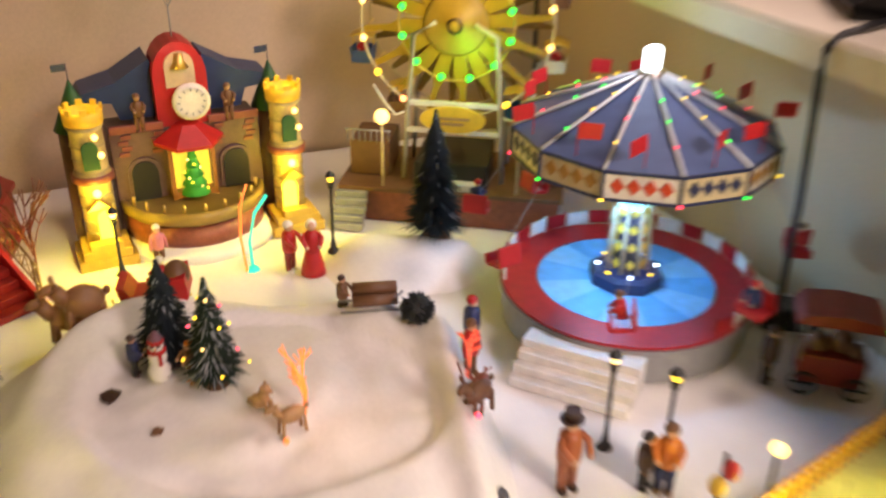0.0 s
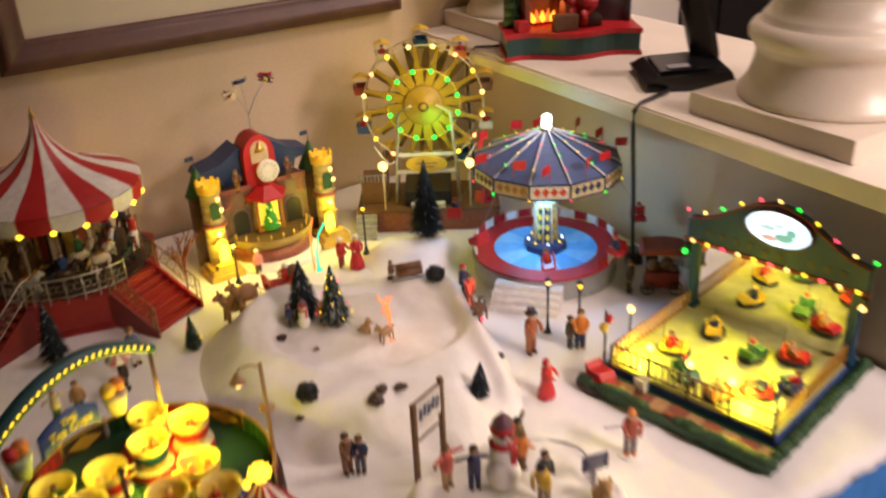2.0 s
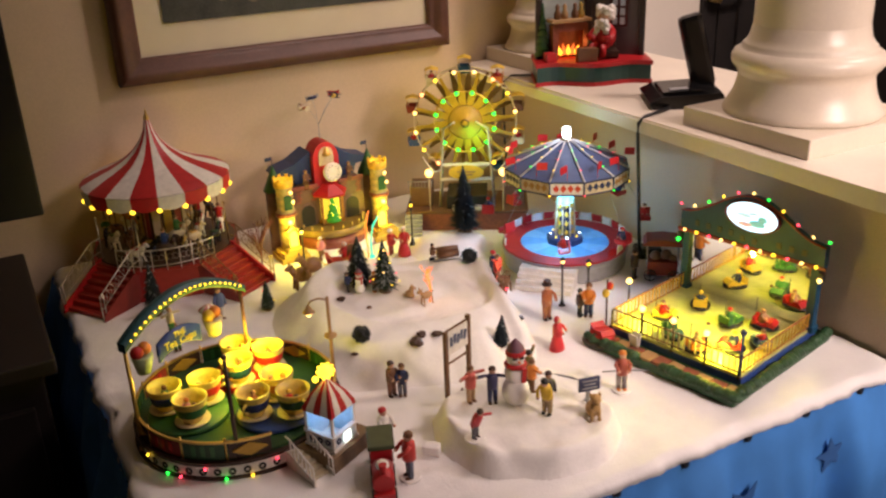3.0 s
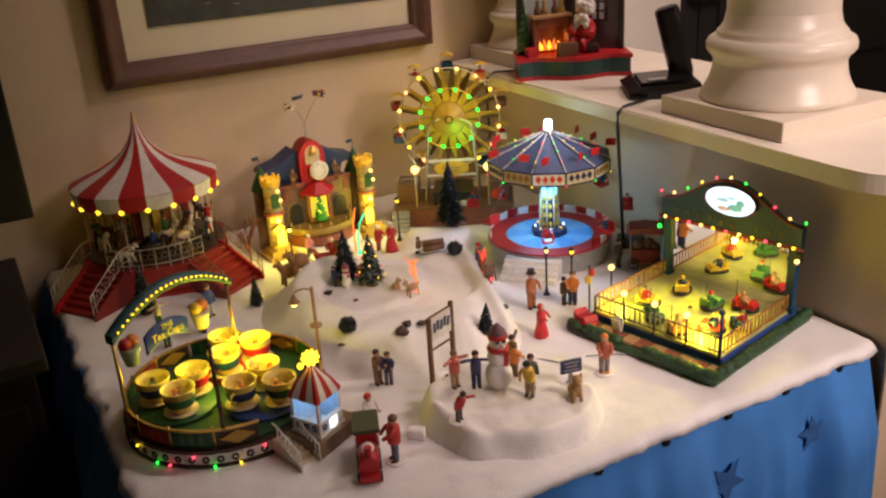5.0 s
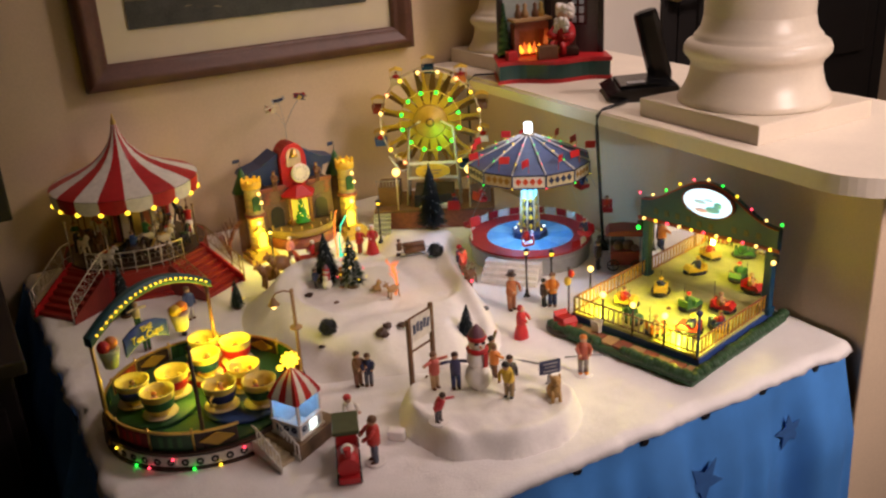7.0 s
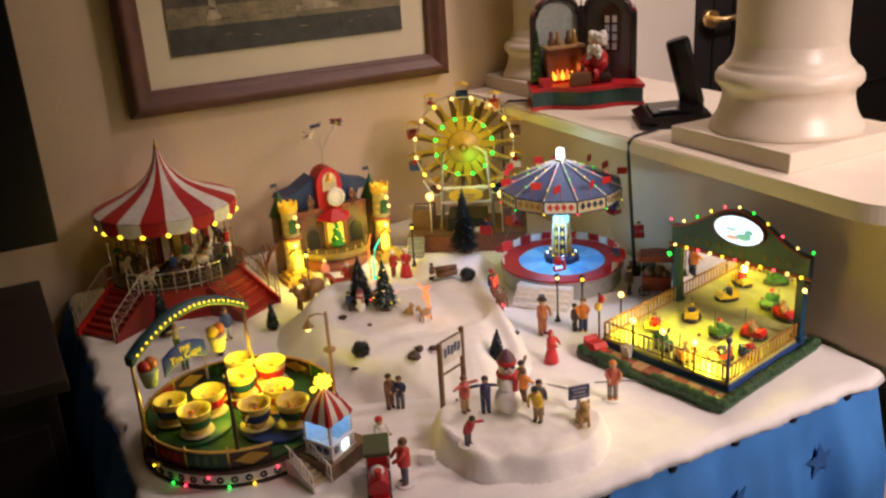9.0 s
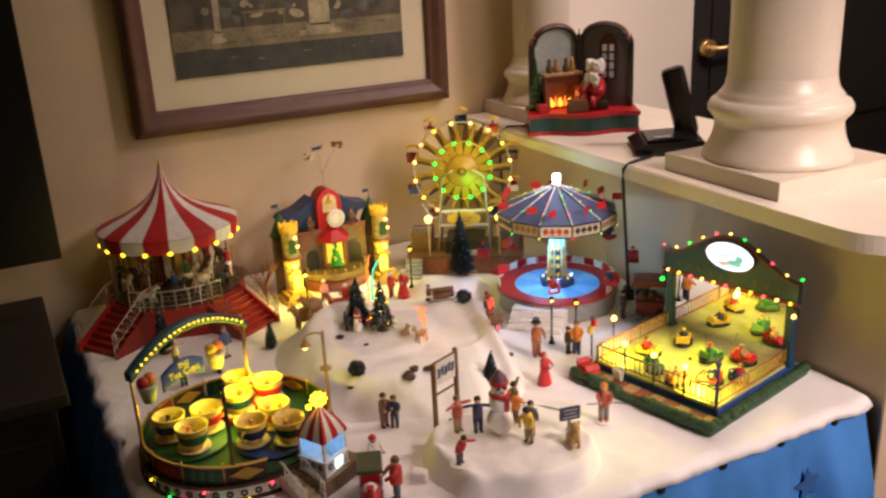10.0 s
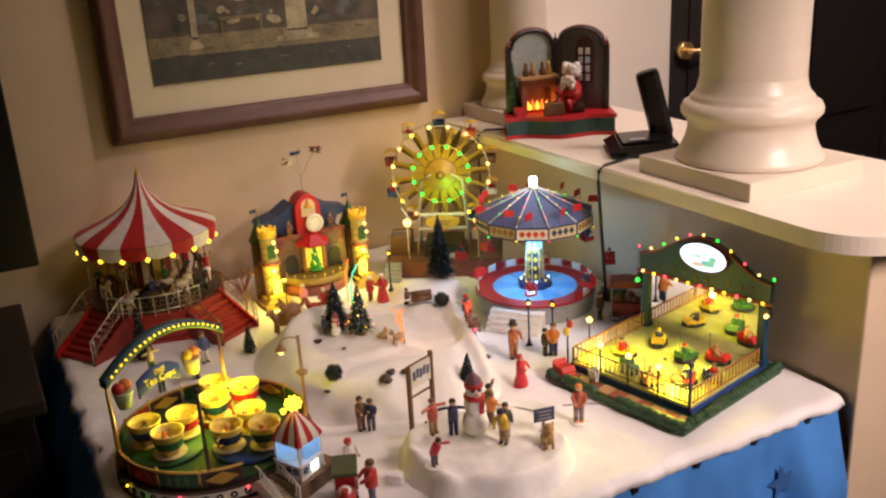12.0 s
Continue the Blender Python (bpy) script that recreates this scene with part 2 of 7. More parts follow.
part("door_handle", Shape().cyl(0, 0, -0.012, 0.012, 0.022, m=pose(HX, -0.034, HZ, 90)).tube([(HX, -0.04, HZ), (HX, -0.062, HZ), (HX + 0.015, -0.070, HZ), (HX + 0.10, -0.070, HZ + 0.004)], 0.0075, 8), M_BRASS, door, "polished brass lever handle")
part("door_frame", Shape().box(-0.43, -0.01, 1.03, 0.05, 0.03, 2.08, bevel=0.004).box(0.43, -0.01, 1.03, 0.05, 0.03, 2.08, bevel=0.004).box(0, -0.01, 2.095, 0.91, 0.03, 0.05, bevel=0.004), M_DOOR, door)


def column(name, x, y, size, label):
    c = thing(name, pose(x, y, COUNTER), label, "column", "columns on the counter", "structure")
    k = size / 0.245
    part("plinth", Shape().box(0, 0, 0.0145, size, size, 0.029, bevel=0.002), M_TRIM, c)
    prof = [(0.0, 0.029), (0.114, 0.029), (0.1155, 0.033), (0.113, 0.040), (0.107, 0.049), (0.102, 0.060), (0.0985, 0.073), (0.097, 0.084), (0.0965, 0.089), (0.099, 0.091), (0.099, 0.095), (0.104, 0.098), (0.1085, 0.104), (0.109, 0.112), (0.105, 0.120), (0.098, 0.124), (0.0945, 0.125), (0.0945, 0.130), (0.090, 0.134), (0.085, 0.142), (0.081, 0.16)]
    part("base_moulding", Shape().lathe([(r * k, z if z <= 0.029 else 0.029 + (z - 0.029) * k) for r, z in prof], seg=64), M_TRIM, c)
    top_z = 0.029 + 0.131 * k
    part("shaft", Shape().lathe([(0.081 * k, top_z), (0.080 * k, 0.6), (0.077 * k, 1.2), (0.072 * k, CEIL - COUNTER)], seg=64), M_TRIM, c)
    return c


column("column", 1.011, 0.646, 0.245, "round cream painted column on a square plinth")
column("column", 1.02, 1.335, 0.19, "round cream painted column against the wall")
solid("baseboard", Shape().box(-0.5, WALL_Y - 0.008, FLOOR + 0.06, 2.9, 0.012, 0.12, bevel=0.003), M_TRIM, pose(0, 0, 0), "cream painted baseboard", "baseboard", kind="structure")

# framed picture, hung a little off the wall
PIC = (0.147, 0.824, 0.322, 0.86)
picture = thing("framed_picture", pose((PIC[0] + PIC[1]) / 2, WALL_Y - 0.004, PIC[2]), "brown wooden picture frame with a painted garden scene", "picture")
W, H = PIC[1] - PIC[0], PIC[3] - PIC[2]
section = [(0.0, 0.0), (0.0, 0.022), (0.012, 0.030), (0.022, 0.026), (0.030, 0.018), (0.040, 0.020), (0.046, 0.012), (0.046, 0.0)]
fr = Shape()
for corners in (((0, 0), (W, 0), 1), ((W, 0), (W, H), 1), ((W, H), (0, H), 1), ((0, H), (0, 0), 1)):
    (xa, za), (xb, zb), _ = corners
    dx, dz = np.sign(xb - xa), np.sign(zb - za)
    rows = []
    for inset, out in section:
        a = (xa + (dx - dz) * inset - W / 2, -out, za + (dz + dx) * inset)
        b = (xb + (-dx - dz) * inset - W / 2, -out, zb + (-dz + dx) * inset)
        rows.append([a, b])
    fr.sheet(rows)
part("frame", fr, M_FRAME, picture)
part("mount", Shape().box(0, -0.004, H / 2, W - 0.07, 0.005, H - 0.07), M_MATBOARD, picture)
PAINT = {k: mat("canvas_" + k, c, 0.6, var=0.6, scale=26, bump=0.2, fine=220) for k, c in dict(ground=(0.046, 0.048, 0.040), path=(0.20, 0.165, 0.095), dusk=(0.085, 0.070, 0.048), stone=(0.36, 0.31, 0.20), green=(0.05, 0.055, 0.035), haze=(0.10, 0.105, 0.095)).items()}
x0, x1, z0, z1 = -W / 2 + 0.095, W / 2 - 0.100, 0.103, H - 0.10
canvas = Shape()
for k, (za, zb) in enumerate(((z0, z0 + 0.05), (z0 + 0.05, z0 + 0.088), (z0 + 0.088, z1))):
    canvas.paint(k).box((x0 + x1) / 2, -0.0085, (za + zb) / 2, x1 - x0, 0.003, zb - za)
canvas.paint(3)
for cx, w in ((0.055, 0.060), (-0.155, 0.018)):
    canvas.box(cx, -0.0105, z0 + 0.20, w * 0.72, 0.001, 0.24).box(cx, -0.0105, z0 + 0.075, w, 0.001, 0.016).box(cx, -0.0105, z0 + 0.066, w * 1.5, 0.0011, 0.01)
brush = random.Random(12)
for k in range(150):
    bx, bz = brush.uniform(x0 + 0.02, x1 - 0.02), z0 + 0.10 + (z1 - z0 - 0.125) * brush.random() ** 1.2
    canvas.paint(brush.choice((4, 4, 2, 5, 5, 3))).ball(bx, -0.0098, bz, brush.uniform(0.004, 0.013), brush.uniform(0.7, 1.9), 0.04, brush.uniform(0.5, 1.3), 8, ry=brush.uniform(-40, 40))
for k in range(60):
    canvas.paint(brush.choice((0, 1, 1, 2))).ball(brush.uniform(x0 + 0.03, x1 - 0.03), -0.0098, brush.uniform(z0 + 0.02, z0 + 0.09), brush.uniform(0.003, 0.007), brush.uniform(2.0, 5.0), 0.04, 0.35, 8, ry=brush.uniform(-6, 10))
canvas.paint(1).box(-0.06, -0.0107, z0 + 0.115, 0.09, 0.001, 0.006).box(-0.10, -0.0107, z0 + 0.10, 0.004, 0.001, 0.03).box(-0.02, -0.0107, z0 + 0.10, 0.004, 0.001, 0.03)
part("painting", canvas, [PAINT["ground"], PAINT["path"], PAINT["dusk"], PAINT["stone"], PAINT["green"], PAINT["haze"]], picture)

# television panel and low dark cabinet beside the table
tv = thing("television", pose(-0.598, 1.30, 0.045), "black flat television panel standing on the cabinet", "television")
part("screen", Shape().box(0, 0, 0.46, 1.14, 0.035, 0.70, bevel=0.004), M_BLACK, tv)
part("stand", Shape().box(0, 0, 0.055, 0.10, 0.05, 0.11, bevel=0.004).box(0, 0, 0.006, 0.34, 0.2, 0.012, bevel=0.003), M_BLACK, tv)
cab = thing("low_cabinet", pose(-0.62, 1.20, FLOOR), "low dark wooden cabinet under the television", "cabinet")
part("body", Shape().box(0, 0, 0.40, 1.06, 0.42, 0.80, bevel=0.004), M_DARKWOOD, cab)
part("top", Shape().box(0, 0, 0.8125, 1.10, 0.46, 0.025, bevel=0.004), M_DARKWOOD, cab)
for sx in (-0.26, 0.26):
    d = part("door", Shape().box(sx, -0.216, 0.42, 0.5, 0.012, 0.66, bevel=0.003), M_DARKWOOD, cab)
    part("knob", Shape().ball(sx * 0.2, -0.23, 0.45, 0.012), M_BRASS, d)

# ---- table, cloth and snow ----
TX0, TX1, TY0, TY1 = -0.022, 0.950, 0.402, 1.425
table = thing("table", pose((TX0 + TX1) / 2, (TY0 + TY1) / 2, FLOOR), "wooden table hidden under cloth and cotton snow", "table")
part("tabletop", Shape().box(0, 0, -FLOOR - 0.026, TX1 - TX0, TY1 - TY0, 0.028, bevel=0.002), M_DARKWOOD, table)
for sx in (-1, 1):
    for sy in (-1, 1):
        part("leg", Shape().cyl(sx * 0.43, sy * 0.46, 0, -FLOOR - 0.04, 0.022, 0.03, 12), M_DARKWOOD, table)


def skirt(length, phase):
    rows = []
    for k in range(25):
        v = k / 24
        row = []
        for i in range(181):
            s = length * i / 180
            f = math.sin(s * 42 + phase) * 0.55 + math.sin(s * 71 + 1.3 * phase) * 0.3 + math.sin(s * 19 + 2) * 0.5 + math.sin(s * 128 + 4 * v) * 0.16
            row.append((s, -0.004 - 0.020 * (f + 1.2) * min(1, v * 6.0) - 0.018 * v, -0.008 - 0.742 * v))
        rows.append(row)
    return Shape().sheet(rows)


cloth = thing("table_skirt", pose(0, 0, 0), "blue cloth printed with dark stars, pinned round the table", "tablecloth")
part("front_cloth", skirt(TX1 - TX0, 0.4), M_CLOTH, cloth, at=pose(TX0, TY0 - 0.004, 0))
part("side_cloth", skirt(TY1 - TY0, 2.1), M_CLOTH, cloth, at=pose(TX0 - 0.004, TY1, 0, 0, 0, -90))
for px, pz, r, turn in ((0.835, -0.10, 0.030, 10), (0.66, -0.105, 0.036, 40), (0.545, -0.105, 0.026, 25), (0.44, -0.18, 0.034, 5), (0.76, -0.24, 0.034, 33), (0.60, -0.27, 0.028, 15), (0.88, -0.26, 0.034, 50), (0.30, -0.12, 0.034, 22), (0.19, -0.22, 0.028, 8), (0.07, -0.14, 0.034, 41), (0.72, -0.42, 0.034, 12), (0.50, -0.40, 0.034, 30)):
    pts = [(r * (1 if k % 2 == 0 else 0.42) * math.cos(radians(90 + 36 * k + turn)), r * (1 if k % 2 == 0 else 0.42) * math.sin(radians(90 + 36 * k + turn))) for k in range(10)]
    v = (-0.008 - pz) / 0.742
    s = px - TX0
    f = math.sin(s * 42 + 0.4) * 0.55 + math.sin(s * 71 + 0.52) * 0.3 + math.sin(s * 19 + 2) * 0.5
    part("printed_star", Shape().prism(pts, 0.0012), M_STAR, cloth, "dark blue printed star", at=pose(px, TY0 - 0.0150 - 0.020 * (f + 1.2) * min(1, v * 6.0) - 0.018 * v, pz))
for k in range(9):
    part("pin", Shape().cyl(0, 0, 0, 0.006, 0.004, 0.004, 8).cyl(0, 0, 0.006, 0.010, 0.006, 0.005, 10), M_BLACK, cloth, "dark push pin", at=pose(0.045 + 0.105 * k, TY0 - 0.005, -0.018, 90))


def snow_height(x, y):
    n = noise.noise((x * 9, y * 9, 0.3)) * 0.0035 + noise.noise((x * 26, y * 26, 3.1)) * 0.0018 + noise.noise((x * 80, y * 80, 7.7)) * 0.0008
    return n


rows = []
NX, NY = 170, 180
for j in range(NY + 1):
    row = []
    for i in range(NX + 1):
        x, y = -0.032 + 0.990 * i / NX, 0.384 + 1.046 * j / NY
        wob = 0.010 * noise.noise((x * 22, y * 22, 9.0)) + 0.0025 * noise.noise((x * 90, y * 90, 2.0))
        edge = min(x + 0.032, y - 0.384)
        ex, ey = x, y
        if i == 0 or j == 0:
            edge = 0
        if i < 3:
            ex += wob
        if j < 3:
            ey += wob
        drop = -0.013 * (1 - min(1, edge / 0.016)) ** 2
        row.append((ex, ey, snow_height(x, y) + drop))
    rows.append(row)
rows = [[(x, y + 0.012, -0.012) for x, y, z in rows[0]]] + rows
rows = [[(row[0][0] + 0.012, row[0][1], -0.012)] + row for row in rows]
solid("snow_blanket", Shape().sheet(rows), M_COTTON, pose(0, 0, 0), "white cotton wool snow blanket spread over the table", "snow", kind="structure")


def inside(poly, X, Y):
    """Signed distance to a closed outline, positive within."""
    best = np.full(X.shape, 1e9)
    within = np.zeros(X.shape, bool)
    for (ax, ay), (bx, by) in zip(poly, poly[1:] + poly[:1]):
        t = np.clip(((X - ax) * (bx - ax) + (Y - ay) * (by - ay)) / ((bx - ax) ** 2 + (by - ay) ** 2), 0, 1)
        best = np.minimum(best, np.hypot(X - ax - t * (bx - ax), Y - ay - t * (by - ay)))
        cut = (ay > Y) != (by > Y)
        within ^= cut & (X < (bx - ax) * (Y - ay) / (by - ay + 1e-12) + ax)
    return np.where(within, best, -best)


HILLS = []


def ground(x, y):
    """Height of the snow at a place."""
    X, Y = np.array([[x]]), np.array([[y]])
    return max([snow_height(x, y)] + [float(h(X, Y, inside(p, X, Y))[0, 0]) for p, h in HILLS if inside(p, X, Y)[0, 0] > 0])


def mound(name, poly, height, label, step=0.0045, m=None):
    for _ in range(2):
        ring = []
        for (ax, ay), (bx, by) in zip(poly, poly[1:] + poly[:1]):
            ring += [(0.75 * ax + 0.25 * bx, 0.75 * ay + 0.25 * by), (0.25 * ax + 0.75 * bx, 0.25 * ay + 0.75 * by)]
        poly = ring
    xs = [p[0] for p in poly]
    ys = [p[1] for p in poly]
    gx = np.arange(min(xs) - 0.012, max(xs) + 0.012, step)
    gy = np.arange(min(ys) - 0.012, max(ys) + 0.012, step)
    X, Y = np.meshgrid(gx, gy)
    D = inside(poly, X, Y)
    Z = height(X, Y, D)
    lump = np.array([[noise.noise((x * 30, y * 30, 1.0)) * 0.003 + noise.noise((x * 75, y * 75, 4.0)) * 0.0012 for x in gx] for y in gy])
    Z = Z + lump * sstep(0, 0.03, D)
    Z = np.where(D > -0.002, Z, -0.010)
    HILLS.append((poly, height))
    return solid(name, Shape().sheet([[(X[j, i], Y[j, i], Z[j, i]) for i in range(len(gx))] for j in range(len(gy))]), m or M_FOAM, pose(0, 0, 0), label, "snow hill", kind="structure")


POND_POLY = [(0.30, 1.09), (0.240, 1.01), (0.222, 0.91), (0.232, 0.80), (0.285, 0.712), (0.40, 0.672), (0.455, 0.640), (0.515, 0.640), (0.552, 0.685), (0.585, 0.745), (0.612, 0.80), (0.625, 0.87), (0.645, 0.94), (0.62, 1.01), (0.56, 1.04), (0.48, 1.06), (0.40, 1.11)]


def pond_height(X, Y, D):
    base = 0.049 * sstep(-0.008, 0.080, D) - 0.005
    # shallow frozen pond with a raised rim behind it
    e = np.hypot((X - 0.455) * math.cos(0.45) - (Y - 0.895) * math.sin(0.45), ((X - 0.455) * math.sin(0.45) + (Y - 0.895) * math.cos(0.45)) * 1.25)
    rim = 0.014 * np.exp(-((e - 0.165) / 0.022) ** 2) * sstep(0.85, 0.98, Y + 0.6 * (X - 0.45)) * sstep(0.0, 0.03, D)
    groove = -0.011 * sstep(0.134, 0.123, e) + 0.006 * sstep(0.112, 0.09, np.hypot((X - 0.405) * 0.9, Y - 0.94))
    dish = -0.012 * np.exp(-(((X - 0.505) / 0.02) ** 2 + ((Y - 0.70) / 0.02) ** 2))
    ridge = 0.025 * np.exp(-(((X - 0.572 - 0.25 * (Y - 0.8)) / 0.0165) ** 2)) * sstep(0.655, 0.72, Y) * sstep(0.99, 0.9, Y)
    return base + rim + groove + dish + ridge


mound("snow_hill", POND_POLY, pond_height, "moulded white snow hill with a frozen pond on top")
def snowman_hill_height(X, Y, D):
    # flat skating top, a lumpy lip along the steep sides
    lip = np.exp(-((D - 0.016) / 0.010) ** 2) * (0.5 + 0.5 * np.sin(X * 95 + 1.3) * np.cos(Y * 80))
    fold = 0.006 * np.sin(np.arctan2(Y - 0.53, X - 0.44) * 9) * np.exp(-((D - 0.006) / 0.008) ** 2)
    return 0.028 * sstep(-0.004, 0.017 + 0.004 * np.sin(X * 70), D) - 0.002 + 0.004 * sstep(0.02, 0.08, D) + 0.008 * lip * sstep(0.47, 0.38, X) + 0.003 * lip + fold


HILL_POLY = [(0.328, 0.60), (0.318, 0.53), (0.338, 0.468), (0.40, 0.425), (0.47, 0.42), (0.525, 0.45), (0.556, 0.52), (0.556, 0.59), (0.50, 0.625), (0.43, 0.635), (0.37, 0.63)]
mound("snow_hill", HILL_POLY, snowman_hill_height, "moulded white snow hill under a snowman scene", step=0.004)
DRIFT_POLY = [(0.545, 1.12), (0.565, 1.06), (0.62, 1.03), (0.69, 1.035), (0.735, 1.07), (0.73, 1.11), (0.68, 1.14), (0.62, 1.17), (0.57, 1.17)]
mound("snow_drift", DRIFT_POLY, lambda X, Y, D: 0.034 * sstep(-0.002, 0.05, D) - 0.002, "small white snow drift under a tall tree", step=0.006)

# ---- paints for the models ----
def paint(name, col, rough=0.45, **k):
    return mat("paint_" + name, col, rough, var=k.pop("var", 0.16), scale=k.pop("scale", 90), bump=k.pop("bump", 0.15), fine=k.pop("fine", 700), **k)


RED, DKRED = paint("red", (0.46, 0.014, 0.018)), paint("dark_red", (0.22, 0.022, 0.016))
WHITE, CREAM = paint("white", (0.78, 0.74, 0.68)), paint("cream", (0.62, 0.52, 0.34))
YELLOW, GOLD = paint("yellow", (0.75, 0.50, 0.05)), mat("gilt", (0.75, 0.52, 0.16), 0.35, 0.8, bump=0.1)
BLUE, NAVY, SKY = paint("blue", (0.03, 0.07, 0.24)), paint("navy", (0.022, 0.032, 0.10)), paint("sky_blue", (0.13, 0.42, 0.80))
GREEN, TEAL, DKGREEN = paint("green", (0.04, 0.15, 0.045)), paint("teal", (0.004, 0.048, 0.100)), paint("dark_green", (0.02, 0.075, 0.028))
BROWN, TAN, DKBROWN = paint("brown", (0.16, 0.075, 0.035)), paint("tan", (0.42, 0.25, 0.11)), paint("dark_brown", (0.05, 0.025, 0.016))
ORANGE, PINK, GREY = paint("orange", (0.62, 0.19, 0.03)), paint("pink", (0.62, 0.22, 0.24)), paint("grey", (0.30, 0.30, 0.31))
SKIN, BLACK = paint("flesh", (0.55, 0.32, 0.21)), paint("black", (0.014, 0.013, 0.013))
STONE, BRICK = paint("brown_stone", (0.15, 0.085, 0.06), var=0.3), paint("brick", (0.26, 0.075, 0.045), scale=160, var=0.3)
BRONZE = mat("bronze_wire", (0.42, 0.30, 0.17), 0.3, 1.0, bump=0.05)
SILVER = mat("silver_wire", (0.70, 0.66, 0.60), 0.28, 1.0, bump=0.05)
GLASS = mat("window_film", (0.55, 0.66, 0.72), 0.15, var=0.05)


def glow(name, col, power):
    return mat("lit_" + name, col, 0.4, var=0.02, bump=0.0, emit=power)


L_YEL, L_WARM, L_GRN = glow("yellow", (1.0, 0.62, 0.03), 3.6), glow("warm", (1.0, 0.60, 0.16), 4.0), glow("green", (0.02, 1.0, 0.06), 3.6)
L_RED, L_WHITE, L_BLUE = glow("red", (1.0, 0.05, 0.09), 4.2), glow("white", (0.80, 0.92, 1.0), 7), glow("blue", (0.22, 0.70, 1.0), 2.6)
L_FIRE, L_TEAL, L_ORANGE = glow("fire", (1.0, 0.40, 0.03), 3), glow("teal_fibre", (0.03, 0.75, 0.50), 0.9), glow("orange_fibre", (1.0, 0.22, 0.04), 1.2)
L_PEACH = glow("peach", (1.0, 0.34, 0.12), 4.2)
BULBS = {}


def bulb(parent, x, y, z, lit, r=0.0022):
    key = (lit.name, r)
    if key not in BULBS:
        BULBS[key] = mesh_of("bulb", Shape().ball(0, 0, 0, r, seg=8), lit)
    return part("bulb", BULBS[key], None, parent, at=pose(x, y, z))


def polar(r, a):
    return r * math.cos(radians(a)), r * math.sin(radians(a))


SHARED = {}


def shared(key, make, materials):
    if key not in SHARED:
        SHARED[key] = mesh_of(key, make(), materials)
    return SHARED[key]


# ---- figurines: one plain mesh each ----
def figure_shape(h=0.066, arms="down", skirt_wide=False, hat="cap", legs=True, lean=0.0):
    """Slots: 0 flesh, 1 coat, 2 trousers, 3 hat."""
    s, k = Shape(), h / 0.066
    if skirt_wide:
        s.paint(1).lathe([(0.0, 0.0), (0.014 * k, 0.0), (0.0125 * k, 0.010 * k), (0.008 * k, 0.028 * k), (0.0055 * k, 0.036 * k)], seg=14)
    elif legs:
        for sx in (-1, 1):
            s.paint(2).cyl(sx * 0.0042 * k, 0, 0.003 * k, 0.030 * k, 0.0034 * k, 0.0042 * k, 8)
            s.paint(3).ball(sx * 0.0044 * k, -0.0022 * k, 0.0022 * k, 0.0032 * k, 1, 1.6, 0.75, 8)
    s.paint(1).lathe([(0.0, 0.026 * k), (0.0082 * k, 0.027 * k), (0.0086 * k, 0.034 * k), (0.0084 * k, 0.043 * k), (0.0078 * k, 0.049 * k), (0.004 * k, 0.0525 * k), (0.0, 0.053 * k)], seg=12)
    z = 0.0485 * k
    poses_ = {"down": ((0.011, -0.002, 0.028), (-0.011, -0.002, 0.028)), "out": ((0.024, -0.004, 0.047), (-0.024, -0.004, 0.050)), "front": ((0.007, -0.014, 0.038), (-0.007, -0.014, 0.038)), "point": ((0.010, -0.004, 0.030), (-0.021, -0.012, 0.046)), "pointr": ((0.024, -0.010, 0.047), (-0.011, -0.002, 0.030)), "up": ((0.013, -0.004, 0.066), (-0.013, -0.004, 0.030))}
    for side, hand in zip((1, -1), poses_[arms]):
        tip = [c * k for c in hand]
        s.paint(1).tube([(side * 0.0072 * k, 0, z), (side * 0.0105 * k, tip[1] * 0.4, (z + tip[2]) / 2 + 0.001 * k), tip], 0.0026 * k, 7)
        s.paint(0).ball(*tip, 0.0026 * k, seg=8)
    s.paint(0).ball(0, -0.0006 * k, 0.0577 * k, 0.0056 * k, 0.92, 0.95, 1.08, 12)
    s.paint(3)
    if hat == "cap":
        s.ball(0, 0.0004 * k, 0.0598 * k, 0.0060 * k, 1, 1, 0.85, 10)
    elif hat == "top":
        s.cyl(0, 0, 0.0612 * k, 0.0622 * k, 0.0085 * k, None, 12).cyl(0, 0, 0.0622 * k, 0.069 * k, 0.0052 * k, 0.0055 * k, 12)
    elif hat == "bonnet":
        s.ball(0, 0.0014 * k, 0.0588 * k, 0.0066 * k, 1, 0.9, 1, 10)
    if lean:
        bmesh.ops.rotate(s.bm, verts=[v for v in s.bm.verts if v.co.z > 0.028 * k], cent=(0, 0, 0.028 * k), matrix=Matrix.Rotation(radians(lean), 3, "X"))
    return s


def figurine(x, y, z, turn, coat, trousers, hat, label, group="figurines on the snow", h=0.066, arms="down", skirt_wide=False, headgear="cap", base=False, lean=0.0):
    s = figure_shape(h, arms, skirt_wide, headgear, True, lean)
    if base:
        s.paint(4).cyl(0, 0, -0.0006, 0.0018, 0.013, 0.012, 18)
    return solid("figurine", s, [SKIN, coat, trousers, hat, M_FOAM], pose(x, y, z, 0, 0, turn), label, "figurine", group)


